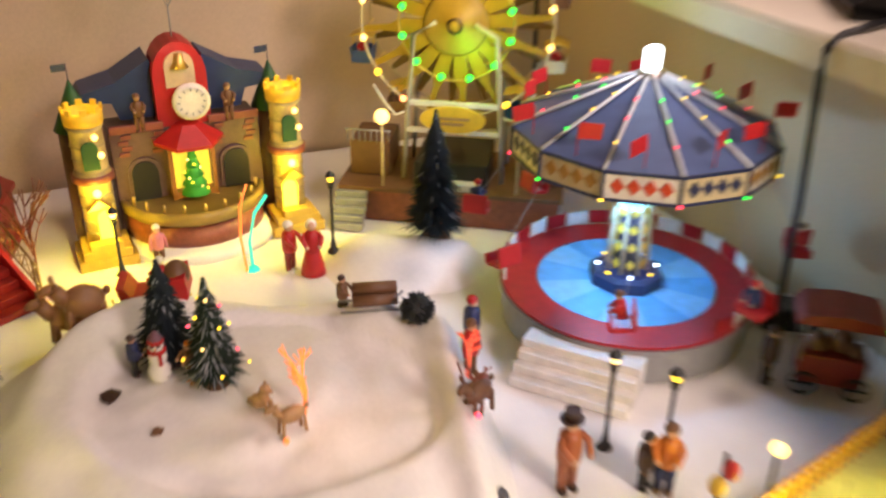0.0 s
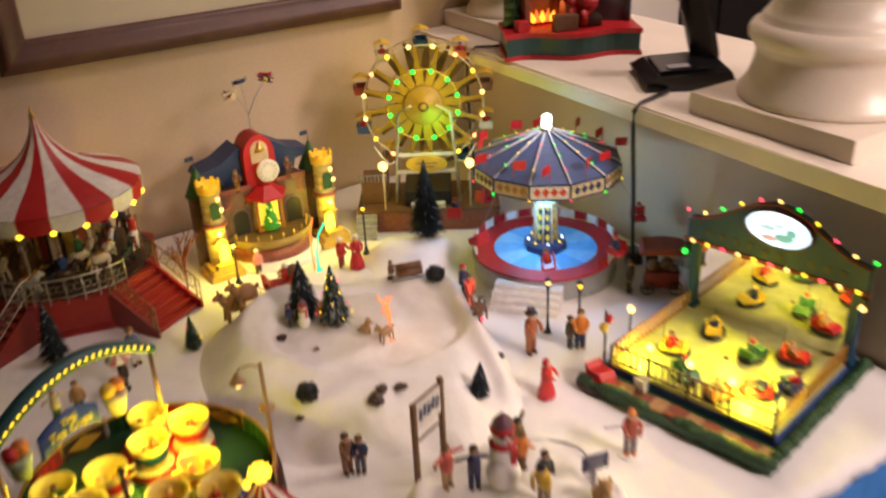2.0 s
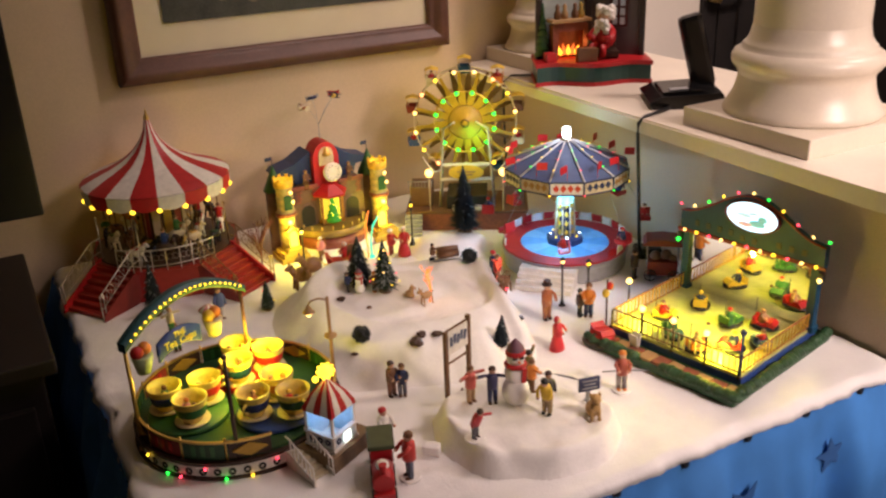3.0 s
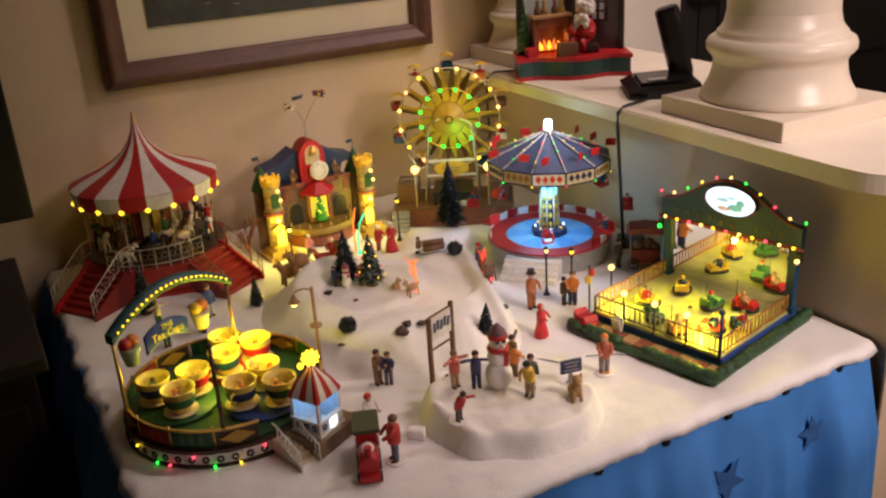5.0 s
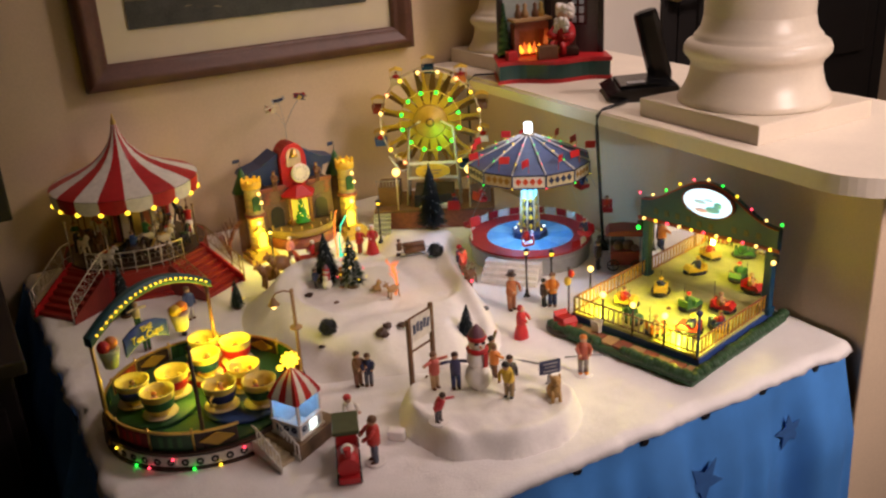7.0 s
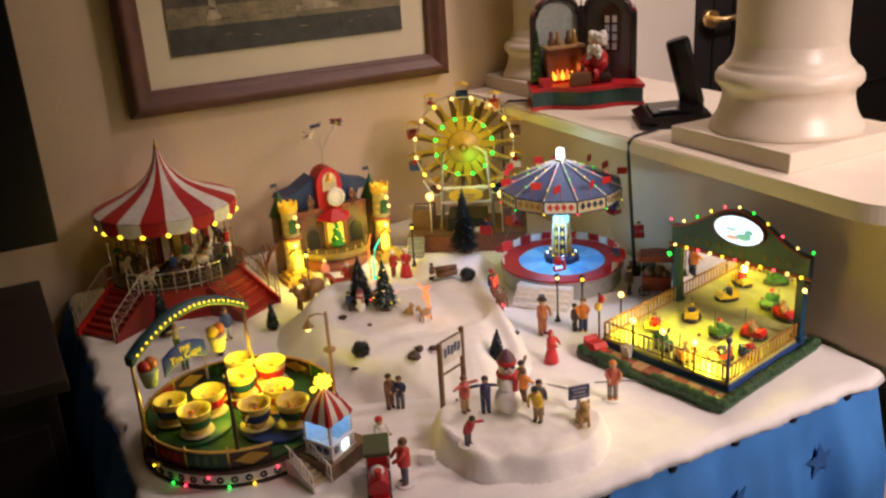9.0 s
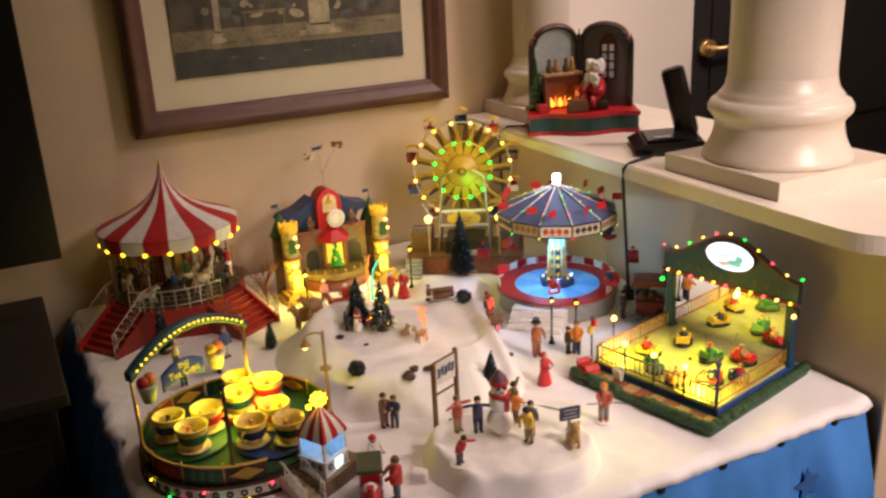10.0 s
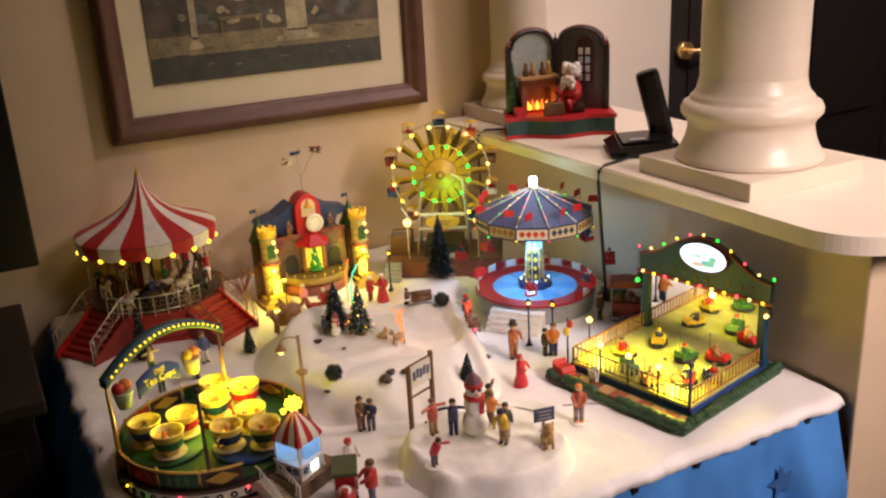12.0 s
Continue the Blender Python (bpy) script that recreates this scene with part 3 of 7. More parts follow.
# ---- carousel ----
def build_carousel():
    c = thing("carousel", pose(0.163, 1.301, 0.0, 0, 0, -12), "red and white striped carousel with horses and red stairs", "carousel")
    part("base", Shape().lathe([(0.0, 0.0), (0.136, 0.0), (0.136, 0.006), (0.131, 0.008), (0.131, 0.050), (0.136, 0.052), (0.136, 0.057), (0.0, 0.057)], seg=8, smooth=False, m=pose(0, 0, 0, 0, 0, 22.5)), paint("base_red", (0.30, 0.018, 0.014)), c)
    part("deck", Shape().lathe([(0.0, 0.057), (0.122, 0.057), (0.122, 0.061), (0.0, 0.061)], seg=40, smooth=False), DKBROWN, c, "dark turning deck")
    for a in (270 - 43.5, 270 + 43.5):
        turn = pose(0, 0, 0, 0, 0, a - 270)
        n = 7
        for k in range(n):
            top_z = 0.055 * (n - k) / (n + 0.2)
            part("step", Shape().box(0, -(0.122 + 0.0118 * k), top_z / 2, 0.086, 0.0135, top_z, bevel=0.0012), paint("stair_red", (0.32, 0.020, 0.014)), c, at=turn)
        for sx in (-1, 1):
            part("stair_side", Shape().prism([(0.115, 0.0), (0.207, 0.0), (0.205, 0.012), (0.118, 0.062), (0.112, 0.062)], 0.004, m=pose(sx * 0.046, 0, 0, 0, 0, -90)), RED if sx > 0 and a > 270 or sx < 0 and a < 270 else DKRED, c, at=turn)
            rail = Shape()
            top = [(sx * 0.046, -0.108, 0.098), (sx * 0.046, -0.128, 0.096), (sx * 0.046, -0.200, 0.050), (sx * 0.046, -0.207, 0.046)]
            low = [(x, y, z - 0.024) for x, y, z in top]
            rail.tube(top, 0.0013).tube(low, 0.0009)
            for p, q in zip(top, low):
                rail.tube([p, (q[0], q[1], max(0.004, q[2] - 0.020))], 0.0012)
            for k in range(7):
                f = k / 6
                y, z = -0.132 - 0.066 * f, 0.081 - 0.043 * f
                rail.lathe([(0.0058, -0.0006), (0.0064, 0), (0.0058, 0.0006)], seg=10, m=pose(sx * 0.046, y, z, 0, 90))
                rail.tube([(sx * 0.046, y - 0.005, z + 0.008), (sx * 0.046, y + 0.004, z - 0.006)], 0.0006, 5)
            rail.tube([(sx * 0.046, -0.108, 0.057), (sx * 0.046, -0.108, 0.132)], 0.0014).ball(sx * 0.046, -0.108, 0.134, 0.0026, seg=8)
            part("stair_rail", rail, SILVER if a < 270 else BRONZE, c, "metal filigree handrail", at=turn)
    fence = Shape()
    pts = [polar(0.133, a) for a in (233, 242, 251, 260, 270, 280, 289, 298, 307)]
    fence.tube([(x, y, 0.094) for x, y in pts], 0.0013).tube([(x, y, 0.066) for x, y in pts], 0.0010)
    for i, (x, y) in enumerate(pts):
        fence.tube([(x, y, 0.057), (x, y, 0.096)], 0.0011, 6)
        if i + 1 < len(pts):
            for f in (0.3, 0.7):
                mx, my = x + (pts[i + 1][0] - x) * f, y + (pts[i + 1][1] - y) * f
                fence.lathe([(0.0050, -0.0006), (0.0056, 0), (0.0050, 0.0006)], seg=10, m=pose(mx, my, 0.080, 90, 0, math.degrees(math.atan2(my, mx)) + 90))
    part("front_rail", fence, SILVER, c, "silver filigree railing")
    part("centre_drum", Shape().lathe([(0.0, 0.061), (0.046, 0.061), (0.046, 0.068), (0.038, 0.072), (0.038, 0.150), (0.048, 0.160), (0.0, 0.160)], seg=12, smooth=False), DKBROWN, c)
    for k in range(12):
        x, y = polar(0.0385, 15 + 30 * k)
        part("drum_panel", Shape().box(0, 0, 0, 0.014, 0.0016, 0.062, bevel=0.0006), (GOLD, DKRED, CREAM)[k % 3], c, at=pose(x, y, 0.111, 0, 0, 105 + 30 * k))
    # striped canopy
    prof = [(0.004, 0.287), (0.009, 0.268), (0.018, 0.250), (0.032, 0.233), (0.050, 0.219), (0.074, 0.207), (0.100, 0.197), (0.121, 0.188), (0.127, 0.184)]
    n = 18
    for k in range(n):
        a0, a1 = 251 + 360 / n * k, 251 + 360 / n * (k + 1)
        s = Shape().lathe(prof, seg=3, a0=a0, a1=a1)
        rows = []
        for f, drop in ((0.0, 0), (0.5, 1), (1.0, 2)):
            row = []
            for j in range(7):
                t = j / 6
                a = a0 + (a1 - a0) * t
                low = 0.0205 + 0.0045 * math.sin(math.pi * t)
                r = 0.1275 - 0.002 * f
                row.append((*polar(r, a), 0.1835 - low * f))
            rows.append(row)
        s.sheet(rows)
        part("canopy_panel", s, (RED, WHITE)[k % 2], c, ("red canopy stripe", "white canopy stripe")[k % 2])
    part("soffit", Shape().lathe([(0.048, 0.166), (0.123, 0.170), (0.123, 0.174), (0.048, 0.172)], seg=40), DKBROWN, c)
    part("finial", Shape().lathe([(0.0, 0.304), (0.0016, 0.300), (0.0022, 0.294), (0.0050, 0.289), (0.0046, 0.283), (0.0, 0.282)], seg=12), GOLD, c, "gilt finial")
    for k in range(18):
        x, y = polar(0.124, 251 + 20 * k)
        bulb(c, x, y, 0.1600, L_YEL, 0.0044)
    hues = [WHITE, DKBROWN, CREAM, BLACK, WHITE, BROWN, BLACK, CREAM]
    for ring, (r, cnt, off) in enumerate(((0.098, 12, 0), (0.066, 8, 20))):
        for k in range(cnt):
            a = 360 / cnt * k + off
            x, y = polar(r, a)
            z = 0.086 + 0.010 * math.sin(k * 2.1 + ring)
            key = "horse_%d" % ((k + ring) % 8)

            def horse():
                s = Shape()
                s.paint(0).ball(0, 0, 0, 0.0075, 1.7, 0.8, 0.9, 10).tube([(0.009, 0, 0.003), (0.014, 0, 0.011)], 0.0036, 7).ball(0.0175, 0, 0.0125, 0.0034, 1.7, 0.8, 0.8, 8, ry=30)
                for lx, ly, fx in ((0.008, 0.003, 0.013), (0.008, -0.003, 0.009), (-0.009, 0.003, -0.013), (-0.009, -0.003, -0.007)):
                    s.tube([(lx, ly, -0.003), ((lx + fx) / 2, ly, -0.011), (fx, ly, -0.017)], 0.0017, 5)
                s.paint(1).box(0, 0, 0.0062, 0.009, 0.009, 0.0022, bevel=0.0008).tube([(-0.012, 0, 0.002), (-0.019, 0, -0.008)], 0.0018, 5).tube([(0.010, 0, 0.009), (0.0155, 0, 0.0165)], 0.0014, 5)
                return s
            h = part("horse", shared(key, horse, [hues[(k + ring) % 8], (RED, NAVY, GOLD, DKGREEN)[k % 4]]), None, c, at=pose(x, y, z, 0, 0, a + 90) @ Matrix.Scale(1.22, 4))
            part("pole", shared("horse_pole", lambda: Shape().cyl(0, 0, -0.025, 0.064, 0.0009, None, 8), BROWN), None, h)
            if k % 3 == 0:
                part("rider", shared("rider_%d" % (k % 4), lambda: figure_shape(0.034, "front", legs=False), [SKIN, (RED, BLUE, GREEN, ORANGE)[k % 4], NAVY, BROWN]), None, h, at=pose(0, 0, -0.006, 0, 0, 90))
    return c


build_carousel()


# ---- toy-shop castle with two lit towers ----
def build_castle():
    c = thing("toy_castle", pose(0.466, 1.268, 0.0, 0, 0, 2), "lit yellow toy castle with red clock tower and blue roof", "model building")
    part("snow_base", Shape().lathe([(0.0, 0.0), (0.088, 0.0), (0.086, 0.008), (0.080, 0.012), (0.0, 0.012)], seg=40, a0=180, a1=360).lathe([(0.0, 0.0), (0.088, 0.0), (0.086, 0.008), (0.0, 0.012)], seg=20, a0=0, a1=180), M_FOAM, c)
    part("stage", Shape().lathe([(0.0, 0.010), (0.072, 0.010), (0.070, 0.030), (0.0, 0.030)], seg=36), BRICK, c, "red brick stage drum")
    part("balcony", Shape().lathe([(0.0, 0.034), (0.070, 0.034), (0.074, 0.038), (0.074, 0.047), (0.070, 0.049), (0.068, 0.046), (0.0, 0.046)], seg=36), paint("balcony_ochre", (0.26, 0.17, 0.04)), c, "yellow lit balcony")
    for k in range(9):
        x, y = polar(0.066, 200 + 17.5 * k)
        part("balcony_post", Shape().cyl(x, y, 0.046, 0.056, 0.0016, None, 8), GOLD, c)
    part("body", Shape().box(0, 0.018, 0.064, 0.150, 0.052, 0.110, bevel=0.002), STONE, c, "brown stone front")
    for k in range(16):
        row, col = divmod(k, 4)
        sx = (-0.062, -0.030, 0.030, 0.062)[col]
        part("brick", Shape().box(sx + 0.003 * (row % 2), -0.0088, 0.096 + 0.006 * row, 0.010, 0.002, 0.0045, bevel=0.0006), BRICK, c)
    for sx in (-0.046, 0.046):
        arch = [(0.013, 0.0), (0.013, 0.028)] + [(0.013 * math.cos(a), 0.028 + 0.013 * math.sin(a)) for a in np.linspace(0.3, math.pi - 0.3, 8)] + [(-0.013, 0.028), (-0.013, 0.0)]
        w = part("doorway", Shape().prism([(x * 1.25, z * 1.08) for x, z in arch], 0.003), paint("facade_mauve", (0.17, 0.10, 0.085), var=0.3), c, at=pose(sx, -0.0100, 0.047))
        part("opening", Shape().prism(arch, 0.003), BLACK, w, "dark arched opening", at=pose(0, -0.0022, 0.0))
    part("porch", Shape().box(-0.021, -0.022, 0.075, 0.004, 0.004, 0.062).box(0.021, -0.022, 0.075, 0.004, 0.004, 0.062).box(0, -0.012, 0.050, 0.046, 0.024, 0.006), paint("porch_amber", (0.36, 0.15, 0.03)), c)
    part("lit_window", Shape().box(0, -0.0105, 0.078, 0.038, 0.003, 0.056), glow("bay", (0.85, 0.66, 0.06), 0.9), c, "yellow lit bay window")
    tree = Shape()
    for k in range(5):
        tree.cyl(0, -0.022, 0.051 + 0.0095 * k, 0.067 + 0.0092 * k, 0.0155 - 0.0026 * k, 0.002, 12)
    part("window_tree", tree, paint("leaf_green", (0.06, 0.42, 0.08)), c, "small green tree in the window")
    for k in range(9):
        x, y = polar(0.0135 - 0.0010 * k, 200 + 95 * k if k % 2 else 330 - 40 * k)
        bulb(c, x, -0.022 - abs(y) * 0.9, 0.056 + 0.0046 * k, (L_YEL, L_WARM)[k % 2], 0.0012)
    part("porch_roof", Shape().lathe([(0.034, 0.104), (0.035, 0.108), (0.012, 0.124), (0.0, 0.125)], seg=6, smooth=False, m=pose(0, -0.016, 0)), RED, c, "red six-sided porch roof")
    arch = [(0.026, 0.0), (0.026, 0.050)] + [(0.026 * math.cos(a), 0.050 + 0.034 * math.sin(a)) for a in np.linspace(0.15, math.pi - 0.15, 10)] + [(-0.026, 0.050), (-0.026, 0.0)]
    tower = part("clock_tower", Shape().prism(arch, 0.040), RED, c, "red round-topped clock tower", at=pose(0, 0.010, 0.120))
    part("bell_arch", Shape().prism([(x * 0.55, 0.052 + (z - 0.03) * 0.42) for x, z in arch], 0.004), CREAM, tower, at=pose(0, -0.0205, 0.0))
    part("bell", Shape().lathe([(0.0, 0.074), (0.004, 0.073), (0.005, 0.066), (0.009, 0.060), (0.0, 0.060)], seg=14, m=pose(0, -0.025, 0)), GOLD, tower, "gilt bell")
    part("clock", Shape().cyl(0, 0, 0, 0.004, 0.0165, None, 28, m=pose(0.006, -0.031, 0.027, 90)).lathe([(0.0145, 0.0), (0.0185, 0.001), (0.0185, 0.005), (0.0145, 0.006)], seg=28, m=pose(0.006, -0.030, 0.027, 90)), WHITE, tower, "round white clock face")
    for k in range(12):
        x, z = polar(0.0125, 30 * k)
        part("hour_mark", Shape().box(0.006 + x, -0.0355, 0.027 + z, 0.0012, 0.0008, 0.003, ry=-30 * k + 90), GREY, tower)
    for sx in (-1, 1):
        roof = Shape()
        roof.prism([(sx * 0.020, 0.172), (sx * 0.026, 0.186), (sx * 0.060, 0.166), (sx * 0.092, 0.158), (sx * 0.098, 0.150), (sx * 0.066, 0.146), (sx * 0.060, 0.128), (sx * 0.022, 0.128)], 0.050, m=pose(0, 0.028, 0))
        part("blue_roof", roof, paint("roof_blue", (0.018, 0.038, 0.125)), c, "swept dark blue roof wing")
        part("bear", figure_shape(0.040, "front", hat="cap"), [TAN, BROWN, BROWN, BROWN], c, "small brown bear shape", at=pose(sx * 0.044, -0.012, 0.119))
        part("parapet", Shape().box(sx * 0.048, -0.010, 0.123, 0.052, 0.006, 0.008, bevel=0.001), BRICK, c)
        # lit front tower
        tx, ty = sx * 0.096, -0.030
        t = part("tower", Shape().lathe([(0.0, 0.0), (0.0160, 0.0), (0.0155, 0.078), (0.0190, 0.081), (0.0190, 0.088), (0.0155, 0.090), (0.0150, 0.132), (0.0178, 0.136), (0.0, 0.136)], seg=20), paint("tower_cream", (0.55, 0.42, 0.16), var=0.35, scale=120), c, "round cream tower glowing yellow", at=pose(tx, ty, 0.004))
        part("tower_base", Shape().box(0, -0.004, 0.006, 0.056, 0.056, 0.012, bevel=0.002).box(0, -0.008, 0.016, 0.046, 0.044, 0.010, bevel=0.002).box(0, -0.024, 0.024, 0.030, 0.012, 0.008, bevel=0.001), paint("base_ochre", (0.50, 0.33, 0.05)), t, at=pose(0, 0, -0.004))
        for k in range(9):
            part("stone_course", Shape().lathe([(0.0156, 0.0), (0.0165, 0.0012), (0.0156, 0.0024)], seg=20), paint("course_tan", (0.42, 0.33, 0.16)), t, at=pose(0, 0, 0.016 + 0.0125 * k))
        part("brick_band", Shape().lathe([(0.0180, 0.0), (0.0198, 0.001), (0.0198, 0.0075), (0.0180, 0.0085)], seg=20), BRICK, t, "red brick band round the tower", at=pose(0, 0, 0.0805))
        cap = Shape().lathe([(0.0150, 0.136), (0.0178, 0.138), (0.0188, 0.150), (0.0162, 0.151), (0.0162, 0.142), (0.0, 0.142)], seg=20)
        part("battlement", cap, paint("lit_amber", (0.85, 0.52, 0.05)), t, "amber battlement cap")
        for k in range(8):
            x, y = polar(0.0174, 45 * k)
            part("merlon", shared("merlon", lambda: Shape().box(0, 0, 0, 0.0058, 0.003, 0.006, bevel=0.0006), paint("lit_amber", (0.85, 0.52, 0.05))), None, t, at=pose(x, y, 0.1525, 0, 0, 45 * k + 90))
        arch = [(0.0075, 0.0), (0.0075, 0.022)] + [(0.0075 * math.cos(a), 0.022 + 0.0075 * math.sin(a)) for a in np.linspace(0.3, math.pi - 0.3, 6)] + [(-0.0075, 0.022), (-0.0075, 0.0)]
        part("lit_door", Shape().prism(arch, 0.003), glow("door", (1.0, 0.80, 0.06), 3.2), t, "glowing yellow doorway", at=pose(0.004 * -sx, -0.0160, 0.024))
        part("lattice_window", Shape().prism([(x, z * 0.95) for x, z in arch], 0.003), DKGREEN, t, at=pose(0, -0.0158, 0.096))
        part("awning", Shape().prism([(-0.012, 0.0), (0.012, 0.0), (0.0, 0.010)], 0.012), GOLD, t, at=pose(0, -0.017, 0.057))
        for bx, bz in ((0.008, 0.128), (0.012, 0.110), (0.0, 0.072)):
            bulb(t, bx * 0.8, -0.0172, bz, L_WARM, 0.0042 if bz < 0.1 else 0.0032)
        # dark tower behind with a pointed green roof and a flag
        b = part("back_tower", Shape().cyl(0, 0, 0, 0.140, 0.019, 0.018, 16), STONE, c, at=pose((-0.101, 0.092)[sx > 0], 0.004, (-0.014, -0.016)[sx > 0]))
        part("pointed_roof", Shape().cyl(0, 0, 0.140, 0.188, 0.0215, 0.0006, 16), DKGREEN, b, "pointed dark green roof")
        part("flag", Shape().cyl(0, 0, 0.186, 0.204, 0.0005, None, 6).box(-0.007, 0, 0.2, 0.013, 0.0006, 0.007, rz=10), NAVY, b, "tiny blue flag")
    # flying aeroplane ride above the tower
    mast = part("mast", Shape().cyl(0, 0, 0.200, 0.236, 0.0009, 0.0006, 8), GREY, c, at=pose(0, 0.010, 0))
    for k, (a, r, z, hue) in enumerate(((195, 0.030, 0.272, RED), (320, 0.034, 0.288, YELLOW), (80, 0.036, 0.276, NAVY), (20, 0.046, 0.283, RED))):
        x, y = polar(r, a)
        arm = part("wire", Shape().tube([(0, 0, 0.232), (x * 0.4, y * 0.4, 0.258), (x, y, z)], 0.0004, 5), GREY, mast)
        plane = Shape().paint(0).ball(0, 0, 0, 0.0042, 2.6, 1, 1, 10).paint(1).box(0.002, 0, 0.0035, 0.0075, 0.026, 0.0012, bevel=0.0004).box(0.002, 0, -0.0028, 0.007, 0.023, 0.0012, bevel=0.0004).box(-0.0105, 0, 0.0025, 0.004, 0.0010, 0.006).box(-0.0105, 0, 0.0006, 0.004, 0.011, 0.0010).cyl(0, 0, 0.010, 0.0112, 0.0055, None, 12, m=pose(0, 0, 0, 0, 90))
        part("aeroplane", plane, [hue, (CREAM, NAVY, GREY, RED)[k]], c, at=pose(x, 0.010 + y, z, 10, 8, a + 90))
    return c


build_castle()


# ---- ferris wheel ----
def build_wheel():
    c = thing("ferris_wheel", pose(0.749, 1.220, 0.0, 0, 0, -32), "lit yellow ferris wheel on a brown brick base", "ferris wheel")
    part("base", Shape().box(0, 0.0, 0.018, 0.236, 0.120, 0.036, bevel=0.002), BRICK, c)
    part("deck", Shape().box(0, 0, 0.0385, 0.242, 0.126, 0.005, bevel=0.001), BROWN, c)
    for k in range(5):
        part("step", Shape().box(-0.105, -0.062 - 0.006 * k, 0.036 - 0.007 * k - 0.003, 0.034, 0.012, 0.006), GREY, c)
    part("platform", Shape().box(0, -0.005, 0.054, 0.080, 0.085, 0.026, bevel=0.002), BLACK, c, "dark loading platform")
    part("ramp", Shape().box(0.0, -0.052, 0.045, 0.058, 0.014, 0.008, bevel=0.001), WHITE, c)
    for sx in (-1, 1):
        part("booth", Shape().box(sx * 0.092, 0.0, 0.061, 0.044, 0.06, 0.040, bevel=0.002), BROWN, c, "small brown ticket hut")
        rail = Shape()
        for k in range(8):
            rail.cyl(sx * (0.070 + 0.0065 * k), -0.032, 0.081, 0.095, 0.0008, None, 6)
        rail.tube([(sx * 0.068, -0.032, 0.094), (sx * 0.118, -0.032, 0.094)], 0.001)
        part("railing", rail, GREY, c)
        for sy in (-0.030, 0.030):
            part("leg", Shape().tube([(sx * 0.054, sy, 0.041), (sx * 0.049, sy, 0.120), (sx * 0.043, sy, 0.200), (sx * 0.020, sy, 0.213)], 0.0026, 8), paint("leg_grey", (0.42, 0.39, 0.32)), c)
        part("globe_lamp", Shape().cyl(sx * 0.072, -0.056, 0.040, 0.112, 0.0014, None, 8), CREAM, c)
        bulb(c, sx * 0.072, -0.056, 0.119, L_WARM, 0.0080)
        part("bracket", Shape().tube([(sx * 0.052, -0.034, 0.118), (sx * 0.062, -0.034, 0.114), (sx * 0.074, -0.034, 0.128), (sx * 0.085, -0.034, 0.146)], 0.0012, 6), WHITE, c)
    part("crossbar", Shape().box(0, -0.031, 0.128, 0.094, 0.004, 0.005).box(0, -0.031, 0.098, 0.100, 0.004, 0.005), WHITE, c)
    part("sign", Shape().cyl(0, 0, 0, 0.004, 0.020, None, 28, m=pose(0, -0.034, 0.113, 90) @ Matrix.Diagonal((1.75, 0.72, 1, 1))), YELLOW, c, "oval yellow sign")
    part("sign_bar", Shape().box(0, -0.0395, 0.115, 0.036, 0.001, 0.003).box(0, -0.0395, 0.109, 0.024, 0.001, 0.003), TAN, c)
    hub_z = 0.211
    for sy in (-0.022, 0.022):
        rim = Shape()
        rim.tube([(0.099 * math.cos(t), sy, hub_z + 0.099 * math.sin(t)) for t in np.linspace(0, math.tau, 49)], 0.0013, 6)
        part("rim", rim, CREAM, c)
        part("inner_ring", Shape().tube([(0.060 * math.cos(t), sy, hub_z + 0.060 * math.sin(t)) for t in np.linspace(0, math.tau, 41)], 0.0012, 6), GOLD, c)
    petal = paint("wheel_yellow", (0.36, 0.22, 0.012))
    for k in range(16):
        a = 22.5 * k + 6
        part("spoke", shared("wheel_spoke", lambda: Shape().prism([(0.020, -0.0055), (0.040, -0.0068), (0.056, -0.0080), (0.064, -0.0056), (0.070, -0.0034), (0.097, -0.0030), (0.097, 0.0030), (0.070, 0.0034), (0.064, 0.0056), (0.056, 0.0080), (0.040, 0.0068), (0.020, 0.0055)], 0.002), petal), None, c, at=pose(0, -0.020, hub_z, 0, -a, 0))
        part("back_spoke", shared("wheel_back_spoke", lambda: Shape().prism([(0.020, -0.006), (0.060, -0.007), (0.097, -0.0025), (0.097, 0.0025), (0.060, 0.007), (0.020, 0.006)], 0.002), paint("wheel_ochre", (0.16, 0.09, 0.015))), None, c, at=pose(0, 0.020, hub_z, 0, -a - 11, 0))
        part("cross_strut", shared("wheel_strut", lambda: Shape().cyl(0, 0, -0.021, 0.021, 0.0009, None, 6), GOLD), None, c, at=pose(0.096 * math.cos(radians(a)), 0, hub_z + 0.096 * math.sin(radians(a)), 90))
    part("hub", Shape().lathe([(0.0, -0.034), (0.006, -0.034), (0.0065, -0.030), (0.010, -0.030), (0.011, -0.027), (0.030, -0.027), (0.033, -0.024), (0.033, 0.024), (0.0, 0.026)], seg=32, m=pose(0, 0, hub_z, -90)), paint("hub_gold", (0.34, 0.21, 0.035)), c, "round gold hub")
    part("hub_ring", Shape().lathe([(0.006, -0.001), (0.0085, 0.0), (0.006, 0.001)], seg=24, m=pose(0, -0.035, hub_z, 90)), DKBROWN, c)
    for k in range(16):
        x, z = polar(0.0985, 22.5 * k + 11)
        bulb(c, x, -0.0245, hub_z + z, (L_WARM, L_YEL, L_PEACH, L_WARM)[k % 4], 0.0036)
    for k in range(12):
        x, z = polar(0.058, 30 * k + 15)
        bulb(c, x, -0.0235, hub_z + z, L_GRN, 0.0036)
    hues = [BROWN, ORANGE, TEAL, CREAM, DKRED, BLUE]
